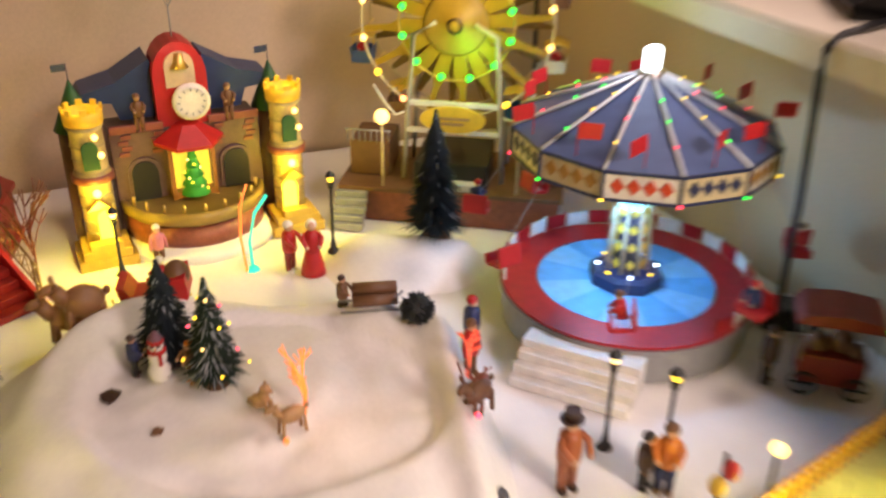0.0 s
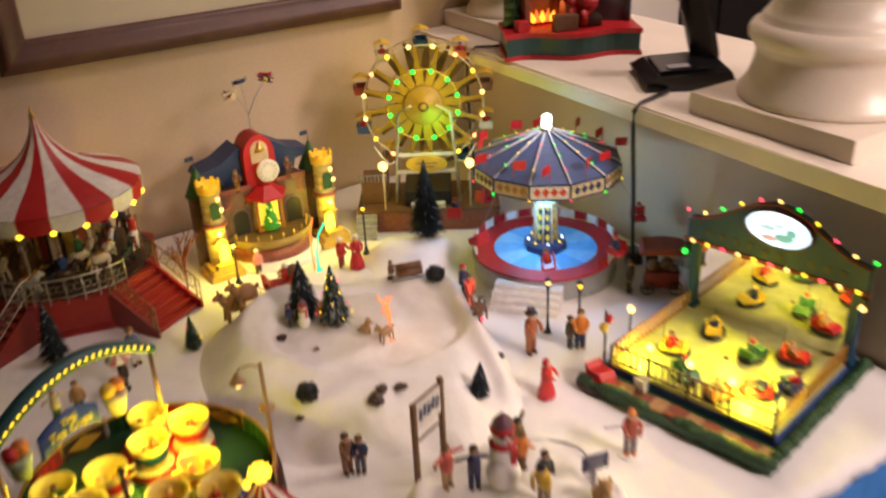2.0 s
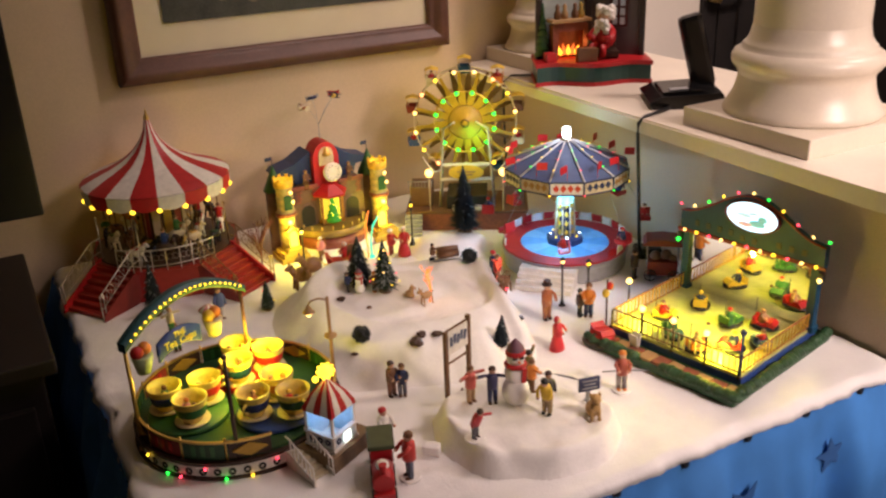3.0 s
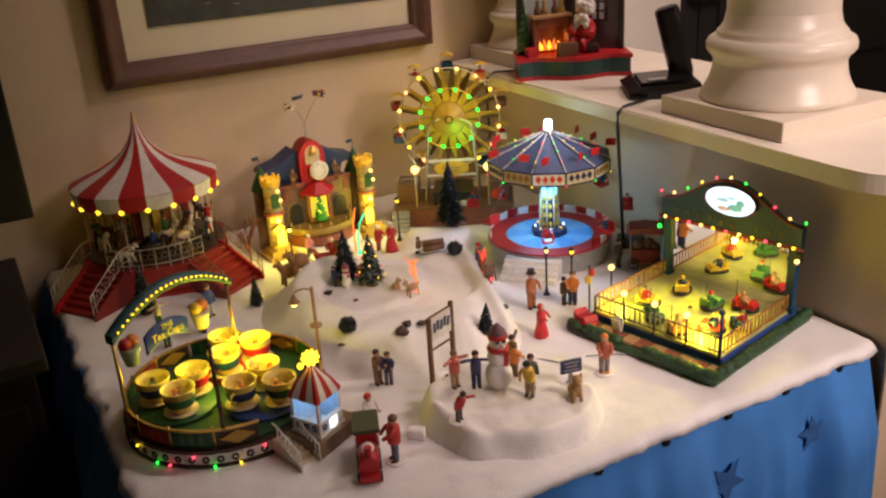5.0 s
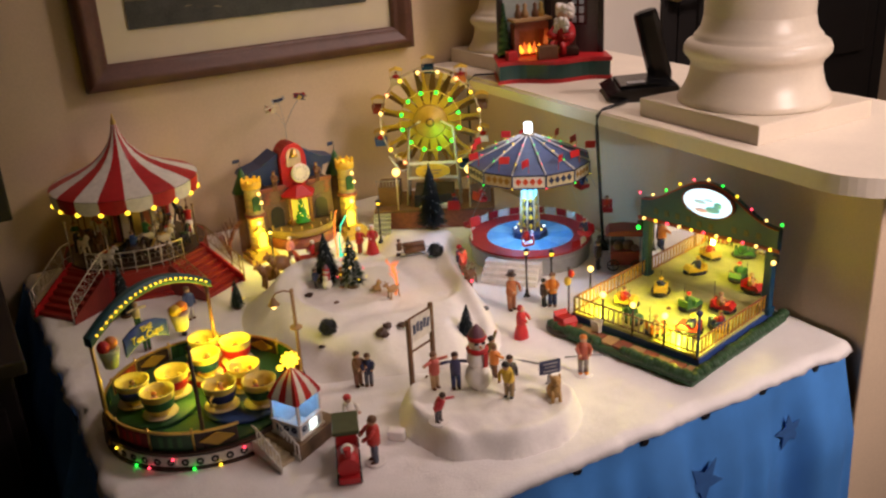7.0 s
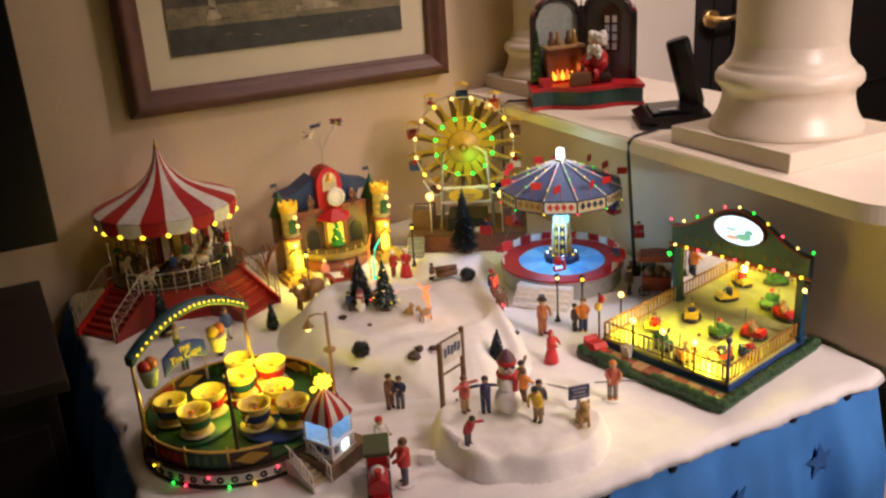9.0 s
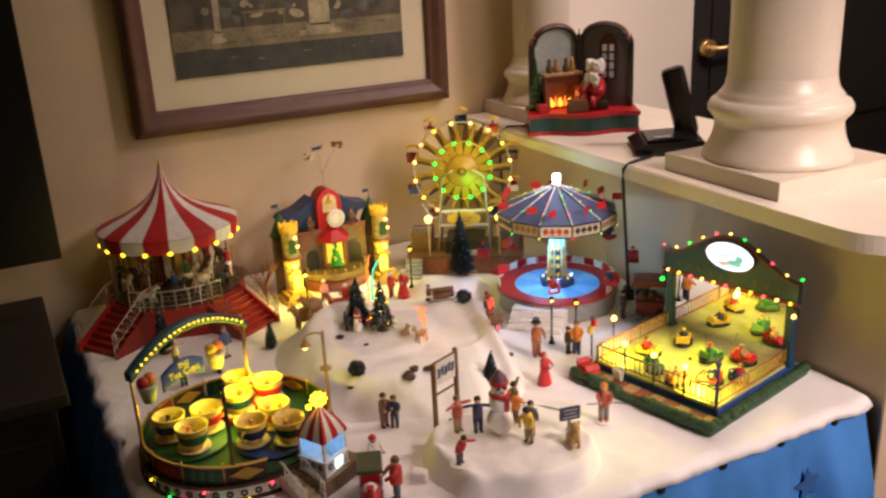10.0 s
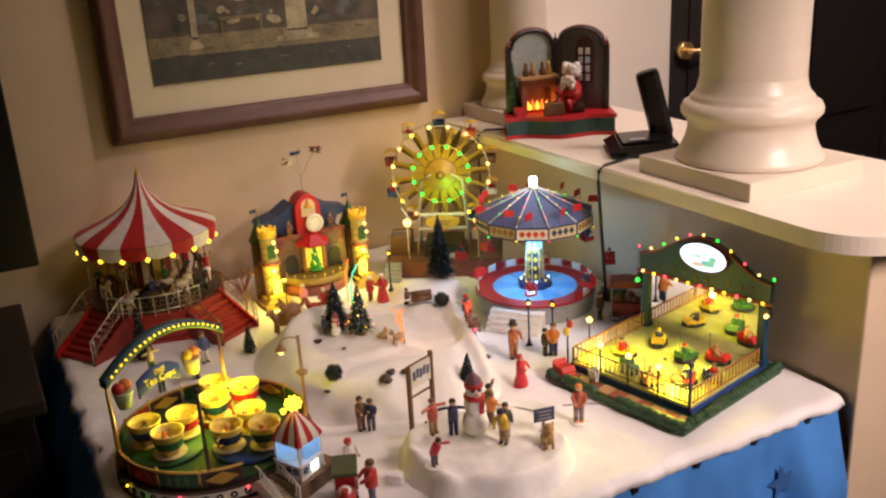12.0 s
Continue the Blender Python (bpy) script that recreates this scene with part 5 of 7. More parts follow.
def build_teacups():
    c = thing("teacup_ride", pose(0.128, 0.752, 0.0), "round teacup ride with yellow lit cups and a lit arch", "teacup ride")
    R = 0.131
    part("base", Shape().lathe([(0.0, 0.0), (R + 0.004, 0.0), (R + 0.004, 0.003), (R, 0.004), (R, 0.019), (R + 0.003, 0.020), (R + 0.003, 0.0235), (0.0, 0.0235)], seg=56, smooth=False), DKBROWN, c)
    for k in range(16):
        a = 196 + 7.6 * k
        x, y = polar(R + 0.0006, a)
        pan = part("base_panel", shared("cup_base_panel", lambda: Shape().box(0, 0, 0, 0.0174, 0.0022, 0.0135, bevel=0.0006), WHITE), None, c, "white panel with a dark ring", at=pose(x, y, 0.0115, 0, 0, a + 90))
        part("ring", shared("cup_ring", lambda: Shape().lathe([(0.0024, 0), (0.0046, 0.0004), (0.0046, 0.0012), (0.0024, 0.0014)], seg=14), BLACK), None, pan, at=pose(0, -0.0012, 0, 90))
    part("platform", Shape().lathe([(0.0, 0.0236), (R - 0.004, 0.0236), (R - 0.004, 0.027), (0.0, 0.027)], seg=56, smooth=False), DKGREEN, c, "dark green turning floor")
    hues = [RED, GREEN, YELLOW, BLUE, ORANGE, TEAL, RED, DKGREEN]
    for k in range(13):
        a = 332 + 25 * k
        if a + 12 > 332 + 308:
            continue
        f = part("fence_panel", Shape().lathe([(R - 0.003, 0.0), (R - 0.003, 0.021), (R - 0.005, 0.021), (R - 0.005, 0.0), (R - 0.003, 0.0)], seg=6, a0=a + 1, a1=a + 24, smooth=False), (DKRED, DKGREEN, DKBROWN)[k % 3], c, at=pose(0, 0, 0.0255))
        part("fence_rail", Shape().lathe([(R - 0.0022, 0.0215), (R - 0.0022, 0.0240), (R - 0.0058, 0.0240), (R - 0.0058, 0.0215), (R - 0.0022, 0.0215)], seg=6, a0=a, a1=a + 25, smooth=False).cyl(*polar(R - 0.004, a), -0.002, 0.028, 0.0015, None, 8), GOLD, f)
        x, y = polar(R - 0.0030, a + 12.5)
        u, v = polar(R - 0.0052, a + 12.5)
        if k % 3 == 2:
            for px, py in ((x, y), (u, v)):
                part("painted_diamond", shared("cup_diamond", lambda: Shape().prism([(0, 0.0015), (0.021, 0.0105), (0, 0.0195), (-0.021, 0.0105)], 0.0030), paint("diamond_gold", (0.50, 0.30, 0.03))), None, f, "gold painted diamond", at=pose(px, py, 0, 0, 0, a + 102.5))
        else:
            for dx in (-0.012, 0.0, 0.012):
                part("painted_bar", shared("cup_bar_%d" % (k % 3), lambda: Shape().box(0, 0, 0.0105, 0.0055, 0.0034, 0.014, bevel=0.0004), (RED, GREEN)[k % 3]), None, f, at=pose(*polar(R - 0.0042, a + 12.5 + dx * 445), 0, 0, 0, a + 102.5 + dx * 445))
    tables = [(180, GREEN), (302, BLUE), (60, RED)]
    trims = [RED, BLUE, GREEN, ORANGE, NAVY, DKGREEN, PINK, TEAL, RED]
    rnd = random.Random(8)
    for j, (a, hue) in enumerate(tables):
        tx, ty = polar(0.064, a)
        t = part("turntable", Shape().lathe([(0.0, 0.0), (0.050, 0.0), (0.052, 0.003), (0.050, 0.006), (0.0, 0.006)], seg=36), hue, c, at=pose(tx, ty, 0.0272))
        for i in range(3):
            b = 120 * i + 25 + 40 * j
            x, y = polar(0.0290, b)
            n = 3 * j + i
            cup = part("teacup", shared("teacup", lambda: Shape().lathe([(0.0, 0.003), (0.011, 0.003), (0.0125, 0.005), (0.0165, 0.012), (0.0195, 0.024), (0.0215, 0.034), (0.0222, 0.036), (0.0208, 0.0362), (0.0188, 0.026), (0.0150, 0.012), (0.0, 0.010)], seg=24).tube([(0.019, 0, 0.028), (0.027, 0, 0.027), (0.027, 0, 0.018), (0.0175, 0, 0.014)], 0.0020, 8), paint("cup_yellow", (0.82, 0.64, 0.16), rough=0.3)), None, c, "large pale yellow teacup", at=pose(tx + x, ty + y, 0.0335, 0, 0, 57 * n))
            part("saucer", shared("saucer", lambda: Shape().lathe([(0.0, 0.0), (0.014, 0.0), (0.0225, 0.004), (0.0220, 0.0052), (0.012, 0.003), (0.0, 0.003)], seg=24), CREAM), None, cup)
            part("painted_band", shared("cup_band_%d" % n, lambda: Shape().lathe([(0.0176, 0.014), (0.0206, 0.026), (0.0202, 0.0265), (0.0172, 0.0145)], seg=24), trims[n]), None, cup, "painted band round the cup")
            for s in (-1, 1):
                part("rider", shared("cup_rider_%d" % ((n + (s > 0)) % 4), lambda: figure_shape(0.040, "front", legs=False), [SKIN, (ORANGE, RED, GREEN, PINK)[(n + (s > 0)) % 4], NAVY, (TAN, YELLOW, BROWN, ORANGE)[(n + (s > 0)) % 4]]), None, cup, at=pose(s * 0.0085, rnd.uniform(-0.004, 0.004), -0.008, 0, 0, rnd.uniform(0, 360)))
    # arch with bulbs and a name board
    A, B = Vector((-0.128, -0.008, 0)), Vector((0.040, 0.078, 0))
    span = (B - A).length
    m = Matrix.Translation((A + B) / 2) @ pose(0, 0, 0, 0, 0, math.degrees(math.atan2(B.y - A.y, B.x - A.x)))
    post_l = part("arch_post", Shape().cyl(-span / 2, 0, 0.0, 0.154, 0.0030, 0.0026, 10).cyl(-span / 2, 0, 0.0, 0.006, 0.005, None, 10), GOLD, c, at=m)
    post_r = part("arch_post", Shape().cyl(span / 2, 0, 0.024, 0.154, 0.0026, 0.0024, 10), BROWN, c, at=m)
    part("front_post", Shape().cyl(0.091 - 0.128, 0.632 - 0.752, 0.020, 0.158, 0.0026, 0.0022, 10).ball(0.091 - 0.128, 0.632 - 0.752, 0.160, 0.0036), DKBROWN, c)
    hi = lambda t: 0.151 + 0.034 * (1 - (2 * t - 1) ** 2)
    band = Shape()
    ts = np.linspace(-0.02, 1.02, 25)
    up = [(span * (t - 0.5), hi(t) + 0.0058) for t in ts]
    dn = [(span * (t - 0.5), hi(t) - 0.0058) for t in ts]
    rows = [[(x, yy, z) for x, z in line] for line, yy in ((dn, 0.007), (up, 0.007), (up, -0.007), (dn, -0.007), (dn, 0.007))]
    band.sheet(rows)
    for e in (0, -1):
        band.bm.faces.new([band.bm.verts.new(rows[i][e]) for i in range(4)])
    arch = part("arch", band, paint("arch_blue_green", (0.03, 0.10, 0.11)), c, "dark blue-green curved arch", at=m)
    for k in range(23):
        t = 0.03 + 0.94 * k / 22
        bulb(arch, span * (t - 0.5), -0.0078, hi(t) + 0.001, L_YEL, 0.0014)
    board = Shape()
    lo_ = lambda t: 0.118 + 0.012 * (1 - (2 * t - 1) ** 2)
    ts = np.linspace(0.0, 1.0, 13)
    bx = lambda t: -0.052 + 0.078 * t
    sheet = [[(bx(t), yy, lo_(t) + dz) for t in ts] for yy, dz in ((-0.002, 0.0), (-0.002, 0.026), (0.002, 0.026), (0.002, 0.0), (-0.002, 0.0))]
    board.sheet(sheet)
    sign = part("name_board", board, BLUE, c, "blue name board with yellow letters", at=m @ pose(-0.004, 0, -0.008) @ Matrix.Diagonal((0.88, 1, 0.95, 1)))
    for words, size, z in (("THE", 0.0115, 0.1475), ("Tea Cups", 0.0150, 0.1365)):
        me = text_mesh(words, size, 0.0006)
        me.materials.append(paint("letter_yellow", (0.75, 0.62, 0.10)))
        part("lettering", me, None, sign, at=pose(-0.013, -0.0035, z, 90))
    for x, k in ((-0.074, 0), (0.040, 1)):
        cupx = part("ice_cup", Shape().lathe([(0.0, 0.112), (0.010, 0.112), (0.016, 0.140), (0.0150, 0.141), (0.0, 0.136)], seg=16), (paint("pale_green", (0.45, 0.55, 0.30)), CREAM)[k], c, "giant ice cream cup ornament", at=m @ pose(x, -0.002, 0.010) @ Matrix.Scale(0.84, 4))
        for dx, dz, hue in ((-0.007, 0.147, (RED, YELLOW)[k]), (0.006, 0.149, (ORANGE, ORANGE)[k])):
            part("scoop", Shape().ball(dx, 0, dz, 0.0100), hue, cupx)
    part("arch_figure", figure_shape(0.040, "out"), [SKIN, CREAM, GREEN, TAN], c, "small cream doll ornament", at=m @ pose(-0.022, 0.002, 0.134) @ Matrix.Scale(0.9, 4))
    # ticket booth with steps
    timber = paint("platform_timber", (0.20, 0.13, 0.07), var=0.3)
    part("booth_platform", Shape().box(0, 0, 0.011, 0.076, 0.062, 0.022, bevel=0.001), timber, c, "brown wooden platform under the booth", at=pose(0.078, -0.136, 0, 0, 0, 29))
    bo = part("ticket_booth", Shape().lathe([(0.0, 0.0), (0.033, 0.0), (0.033, 0.003), (0.0, 0.003)], seg=4, smooth=False), WHITE, c, "small square ticket booth with striped roof", at=pose(0.074, -0.141, 0.022, 0, 0, -16))
    pale = paint("booth_pale", (0.55, 0.62, 0.68))
    for k in range(4):
        x, y = polar(0.0285, 90 * k)
        part("booth_post", Shape().box(0, 0, 0.026, 0.0034, 0.0034, 0.052, bevel=0.0004), WHITE, bo, at=pose(x, y, 0, 0, 0, 45))
        x, y = polar(0.0198, 90 * k + 45)
        tall = 0.046 if k in (0, 1) else 0.017
        wall = part("booth_panel", Shape().box(0, 0, 0.003 + tall / 2, 0.037, 0.0018, tall, bevel=0.0005), pale, bo, at=pose(x, y, 0, 0, 0, 90 * k + 135))
        if k in (2, 3):
            part("counter_ledge", Shape().box(0, -0.001, 0.021, 0.045, 0.007, 0.0024, bevel=0.0006), WHITE, wall)
            for dx in (-0.012, 0.0, 0.012)[:3 if k == 2 else 1]:
                part("booth_emblem", shared("booth_emblem", lambda: Shape().lathe([(0.0022, 0), (0.0042, 0.0004), (0.0042, 0.001), (0.0022, 0.0012)], seg=12, m=pose(0, -0.0009, 0.0115, 90)), NAVY), None, wall, at=pose(dx, 0, 0))
    part("lit_counter", Shape().box(0.004, -0.0020, 0.0115, 0.012, 0.0016, 0.013), glow("booth_window", (0.80, 0.93, 0.85), 2.6), wall, "glowing white ticket window")
    eave, crown = [polar(0.0320, 90 * k) for k in range(5)], [polar(0.0045, 90 * k) for k in range(5)]
    mid = [polar(0.0215, 90 * k) for k in range(5)]
    for k in range(4):
        for j, (fa, fb) in enumerate(((0.0, 0.14), (0.14, 0.38), (0.38, 0.62), (0.62, 0.86), (0.86, 1.0))):
            rows = []
            for ring, z in ((eave, 0.0475), (eave, 0.0520), (mid, 0.0680), (crown, 0.0845)):
                (ax, ay), (bx, by) = ring[k], ring[k + 1]
                rows.append([(ax + (bx - ax) * f, ay + (by - ay) * f, z) for f in (fa, fb)])
            part("roof_stripe", Shape().sheet(rows), (RED, WHITE)[j % 2], bo)
    globe = Shape().ball(0, 0, 0.0960, 0.0088, seg=14).ball(-0.013, -0.004, 0.0890, 0.0040, seg=10)
    for k in range(10):
        px, pz = polar(0.0095, 36 * k)
        globe.ball(px, 0, 0.0960 + pz, 0.0022, seg=6)
    part("globe_lamp", globe, L_YEL, bo, "bright yellow globe lamp")
    stair = pose(0.036, -0.152, 0, 0, 0, 14) @ Matrix.Scale(0.80, 4)
    for k in range(5):
        top_z = 0.0235 - 0.0042 * k
        part("step", Shape().box(0, 0.020 - 0.0118 * k, top_z / 2, 0.030, 0.0120, top_z, bevel=0.0008), CREAM, c, at=stair)
    for sx in (-0.017, 0.017):
        part("stair_side", Shape().prism([(0.045, 0.0), (-0.030, 0.0), (-0.030, 0.026), (-0.014, 0.026), (0.041, 0.010), (0.045, 0.010)], 0.0026, m=pose(sx, 0, 0, 0, 0, -90)), paint("stair_white", (0.66, 0.62, 0.55)), c, "white stair side board", at=stair)
        hr = part("stair_rail", Shape().tube([(sx, 0.026, 0.054), (sx, 0.014, 0.053), (sx, -0.043, 0.031)], 0.0016, 6), WHITE, c, at=stair)
        for k in range(7):
            f = k / 6
            part("baluster", shared("cup_baluster_%d" % k, lambda: Shape().tube([(0, 0, 0.022 - 0.016 * f), (0, 0, 0.053 - 0.022 * f)], 0.0012, 6), WHITE), None, hr, at=pose(sx, 0.014 - 0.057 * f, 0))
    for a, lit in ((200, L_YEL), (214, L_GRN), (222, L_RED), (236, L_RED), (246, L_GRN), (259, L_YEL), (272, L_RED), (282, L_YEL)):
        x, y = polar(R + 0.006, a)
        bulb(c, x, y, 0.004 if a % 4 else 0.018, lit, 0.0019)
    return c


build_teacups()


# ---- trees ----
def bottle_tree(x, y, z, h, r, label, lights=0, snowy=0.3, seed=1, dark=False, lean=0.0):
    t = thing("model_tree", pose(x, y, z, lean, 0, 0), label, "tree", "model fir trees")
    rnd = random.Random(seed)
    part("trunk", Shape().cyl(0, 0, 0, h * 0.95, r * 0.10, r * 0.03, 8).cyl(0, 0, 0, 0.003, r * 0.45, r * 0.4, 12), BROWN, t)
    leaf, frost = bmesh.new(), bmesh.new()
    n = int(2600 + 14000 * h)
    for k in range(n):
        f = rnd.random() ** 0.8
        zz = h * (0.10 + 0.90 * f)
        rr = (r * (1 - f) ** 0.85 + 0.0012) * (0.55 + 0.55 * rnd.random()) * (0.93 + 0.09 * math.sin(f * 40))
        a = rnd.uniform(0, math.tau)
        ca, sa = math.cos(a), math.sin(a)
        tip = Vector((rr * ca, rr * sa, zz - 0.10 * r))
        root = Vector((rr * 0.45 * ca, rr * 0.45 * sa, zz + 0.05 * r))
        side = Vector((-sa, ca, rnd.uniform(-0.6, 0.6))) * (0.0009 + 0.010 * h * 0.35)
        bm = frost if rnd.random() < snowy * 0.12 else leaf
        bm.faces.new([bm.verts.new(root - side), bm.verts.new(root + side), bm.verts.new(tip)])
    for name, bm, m in (("needles", leaf, mat("fir_needles_dark" if dark else "fir_needles", (0.012, 0.022, 0.030) if dark else (0.016, 0.035, 0.026), 0.8, var=0.3)), ("frost", frost, mat("frosted_tips", (0.42, 0.46, 0.50), 0.8))):
        s = Shape()
        s.bm.free()
        s.bm = bm
        part(name, s, m, t)
    for k in range(lights):
        f = (k + 0.5) / lights
        a = 137.5 * k
        rr = r * (1 - f * 0.85) ** 0.85 * 1.02
        bulb(t, *polar(rr, a), h * (0.12 + 0.75 * f), (L_YEL, L_RED, L_YEL, L_WARM)[k % 4], 0.0012)
    return t


def on(x, y, lift=0.0):
    return x, y, ground(x, y) + lift


bottle_tree(0.672, 1.100, ground(0.672, 1.10) - 0.001, 0.132, 0.036, "tall dark frosted bottle brush fir tree", 0, 0.25, 3, True)
bottle_tree(0.398, 0.968, ground(0.398, 0.968) - 0.001, 0.086, 0.030, "dark fir tree beside the frozen pond", 0, 0.35, 4, True)
bottle_tree(0.424, 0.926, ground(0.424, 0.926) - 0.001, 0.088, 0.026, "fir tree hung with tiny coloured lights", 16, 1.6, 5)
bottle_tree(0.505, 0.706, ground(0.505, 0.706) - 0.001, 0.050, 0.015, "small dark fir tree leaning in the snow", 0, 0.3, 6, True, 5)
bottle_tree(0.262, 1.041, ground(0.262, 1.041) - 0.001, 0.052, 0.014, "small fir tree with a red bauble", 2, 0.4, 7)
bottle_tree(0.098, 1.128, 0.0, 0.092, 0.022, "dark tinsel fir tree before the carousel", 0, 0.6, 8, True)


def twig_tree(x, y, z, h, hue, label, seed, n=9):
    t = thing("twig_tree", pose(x, y, z), label, "tree", "wire twig trees")
    rnd = random.Random(seed)
    part("trunk", Shape().tube([(0, 0, 0), (0.002, 0.001, h * 0.35), (0, 0, h * 0.55)], 0.0014, 6), hue, t)
    for k in range(n):
        a = rnd.uniform(0, 360)
        z0 = h * rnd.uniform(0.25, 0.55)
        dx, dy = polar(h * rnd.uniform(0.12, 0.30), a)
        tipz = z0 + h * rnd.uniform(0.25, 0.48)
        s = Shape().tube([(0, 0, z0), (dx * 0.5, dy * 0.5, z0 + (tipz - z0) * 0.6), (dx, dy, tipz)], 0.0007, 5)
        for j in range(3):
            ex, ey = polar(h * 0.10, a + rnd.uniform(-70, 70))
            s.tube([(dx * 0.6, dy * 0.6, z0 + (tipz - z0) * 0.65), (dx * 0.6 + ex, dy * 0.6 + ey, tipz - h * 0.02 * j)], 0.0005, 5)
        part("branch", s, hue, t)
    return t


twig_tree(0.306, 1.205, 0.0, 0.110, paint("twig_red", (0.20, 0.055, 0.03), rough=0.3), "dark red wire twig tree beside the carousel stairs", 3, 14)
twig_tree(*on(0.474, 0.866), 0.058, glow("orange_fibre_tree", (1.0, 0.22, 0.04), 1.3), "glowing orange fibre twig tree on the snow", 5, 7)
twig_tree(*on(0.600, 0.868), 0.052, glow("red_fibre_tree", (1.0, 0.16, 0.08), 0.5), "glowing red twig tree on the snow ridge", 6, 7)
fib = thing("fibre_fountain", pose(0.500, 1.150, 0.0), "glowing teal and orange fibre optic arch", "fibre light")
part("stem", Shape().tube([(0, 0, 0), (-0.002, -0.004, 0.034), (0.006, 0, 0.062), (0.020, 0.006, 0.076)], 0.0017, 6), L_TEAL, fib)
part("stem", Shape().tube([(-0.006, 0, 0), (-0.010, -0.004, 0.040), (-0.007, 0, 0.072), (0.002, 0.006, 0.090)], 0.0014, 6), L_ORANGE, fib)
part("foot", Shape().cyl(0, 0, 0, 0.004, 0.007, 0.005, 12), L_TEAL, fib)


# ---- street lamps ----
def street_lamp(x, y, z, h, lit, label, hue=BLACK, globe=0.0042):
    l = thing("street_lamp", pose(x, y, z), label, "street lamp", "model street lamps")
    part("post", Shape().lathe([(0.0, 0.0), (0.0060, 0.0), (0.0060, 0.002), (0.0034, 0.005), (0.0022, 0.012), (0.0016, 0.016), (0.0015, h - 0.012), (0.0026, h - 0.010), (0.0026, h - 0.008), (0.0, h - 0.007)], seg=12), hue, l)
    part("lantern", Shape().lathe([(0.0016, h - 0.008), (0.0036, h - 0.006)], seg=8).lathe([(0.0052, h + 0.002), (0.0042, h + 0.004), (0.0, h + 0.008)], seg=8).cyl(0.0034, 0, h - 0.006, h + 0.002, 0.0003, None, 5).cyl(-0.0034, 0, h - 0.006, h + 0.002, 0.0003, None, 5), hue, l)
    bulb(l, 0, 0, h - 0.001, lit, globe * 0.8)
    return l


street_lamp(0.577, 1.132, ground(0.577, 1.132), 0.080, L_YEL, "thin black street lamp with a yellow bulb")
street_lamp(0.381, 1.188, 0.0, 0.066, L_WARM, "black street lamp beside the lit castle tower")
street_lamp(0.697, 0.752, 0.0, 0.086, L_YEL, "black street lamp near the bumper car arena")
street_lamp(0.676, 0.792, 0.0, 0.080, L_WARM, "thin black street lamp below the swing ride steps")
gl = thing("globe_lamp", pose(0.712, 0.672, 0.012), "white globe lamp on a thin dark post", "street lamp", "model street lamps")
part("post", Shape().cyl(0, 0, 0, 0.066, 0.0018, 0.0013, 8), BLACK, gl)
bulb(gl, 0, 0, 0.0705, L_WARM, 0.0048)
hook = thing("hook_lamp", pose(0.252, 0.722, 0.0), "bronze pole lamp with a hanging bell shade", "street lamp", "model street lamps")
part("pole", Shape().cyl(0, 0, 0, 0.157, 0.0026, 0.0022, 10).cyl(0, 0, 0, 0.004, 0.007, 0.006, 12).lathe([(0.0023, 0.096), (0.0085, 0.100), (0.0085, 0.1025), (0.0023, 0.104)], seg=12), TAN, hook)
part("arm", Shape().tube([(0, 0, 0.153), (-0.010, 0.004, 0.156), (-0.020, 0.008, 0.153), (-0.023, 0.010, 0.147)], 0.0011, 6), TAN, hook)
part("shade", Shape().lathe([(0.0, 0.148), (0.002, 0.147), (0.0055, 0.140), (0.0085, 0.137)], seg=14, m=pose(-0.023, 0.010, 0)), TAN, hook)
bulb(hook, -0.023, 0.010, 0.1345, L_WARM, 0.0042)

# ---- figures on the open snow ----
figurine(0.628, 0.766, 0.0, 5, paint("rust_coat", (0.42, 0.13, 0.05)), paint("rust_trousers", (0.33, 0.12, 0.06)), DKBROWN, "small painted figurine in a long rust coat", arms="front", headgear="top")
figurine(0.586, 0.679, 0.0, 30, paint("scarlet", (0.60, 0.03, 0.035)), RED, RED, "small figurine in a wide scarlet dress", h=0.055, arms="front", skirt_wide=True, headgear="bonnet")
figurine(0.689, 0.739, 0.0, -40, ORANGE, NAVY, BROWN, "small figurine in an orange jacket beside a lamp", h=0.060, arms="front")
figurine(0.678, 0.747, 0.0, 30, DKBROWN, BLACK, BLACK, "small dark figurine beside a street lamp", h=0.050, arms="down")
figurine(0.594, 0.541, 0.0, -30, paint("rust_jacket", (0.42, 0.10, 0.06)), paint("grey_trousers", (0.20, 0.17, 0.17)), ORANGE, "small figurine in a rust jacket on a snow disc", h=0.062, arms="front", base=True)
figurine(0.322, 0.693, ground(0.322, 0.693), 10, BROWN, paint("umber", (0.20, 0.09, 0.05)), DKBROWN, "small figurine in a brown coat", h=0.056, arms="front")
figurine(0.335, 0.687, ground(0.335, 0.687), -25, NAVY, paint("slate", (0.12, 0.12, 0.15)), BROWN, "small figurine in a navy coat", h=0.052, arms="front")
figurine(0.186, 1.052, 0.0, 20, paint("police_blue", (0.10, 0.14, 0.30)), WHITE, BROWN, "small figurine in a blue jacket beyond the arch", h=0.060)
figurine(0.160, 1.000, 0.0, 70, DKBROWN, BLACK, BLACK, "small dark figurine behind the teacup arch", h=0.050)
figurine(0.100, 0.985, 0.0, 0, TAN, GREEN, BROWN, "small tan figurine behind the teacup arch", h=0.048)
figurine(0.552, 1.118, 0.004, -10, RED, RED, WHITE, "white-haired figurine in a red and white dress", h=0.058, skirt_wide=True, arms="front", headgear="bonnet")
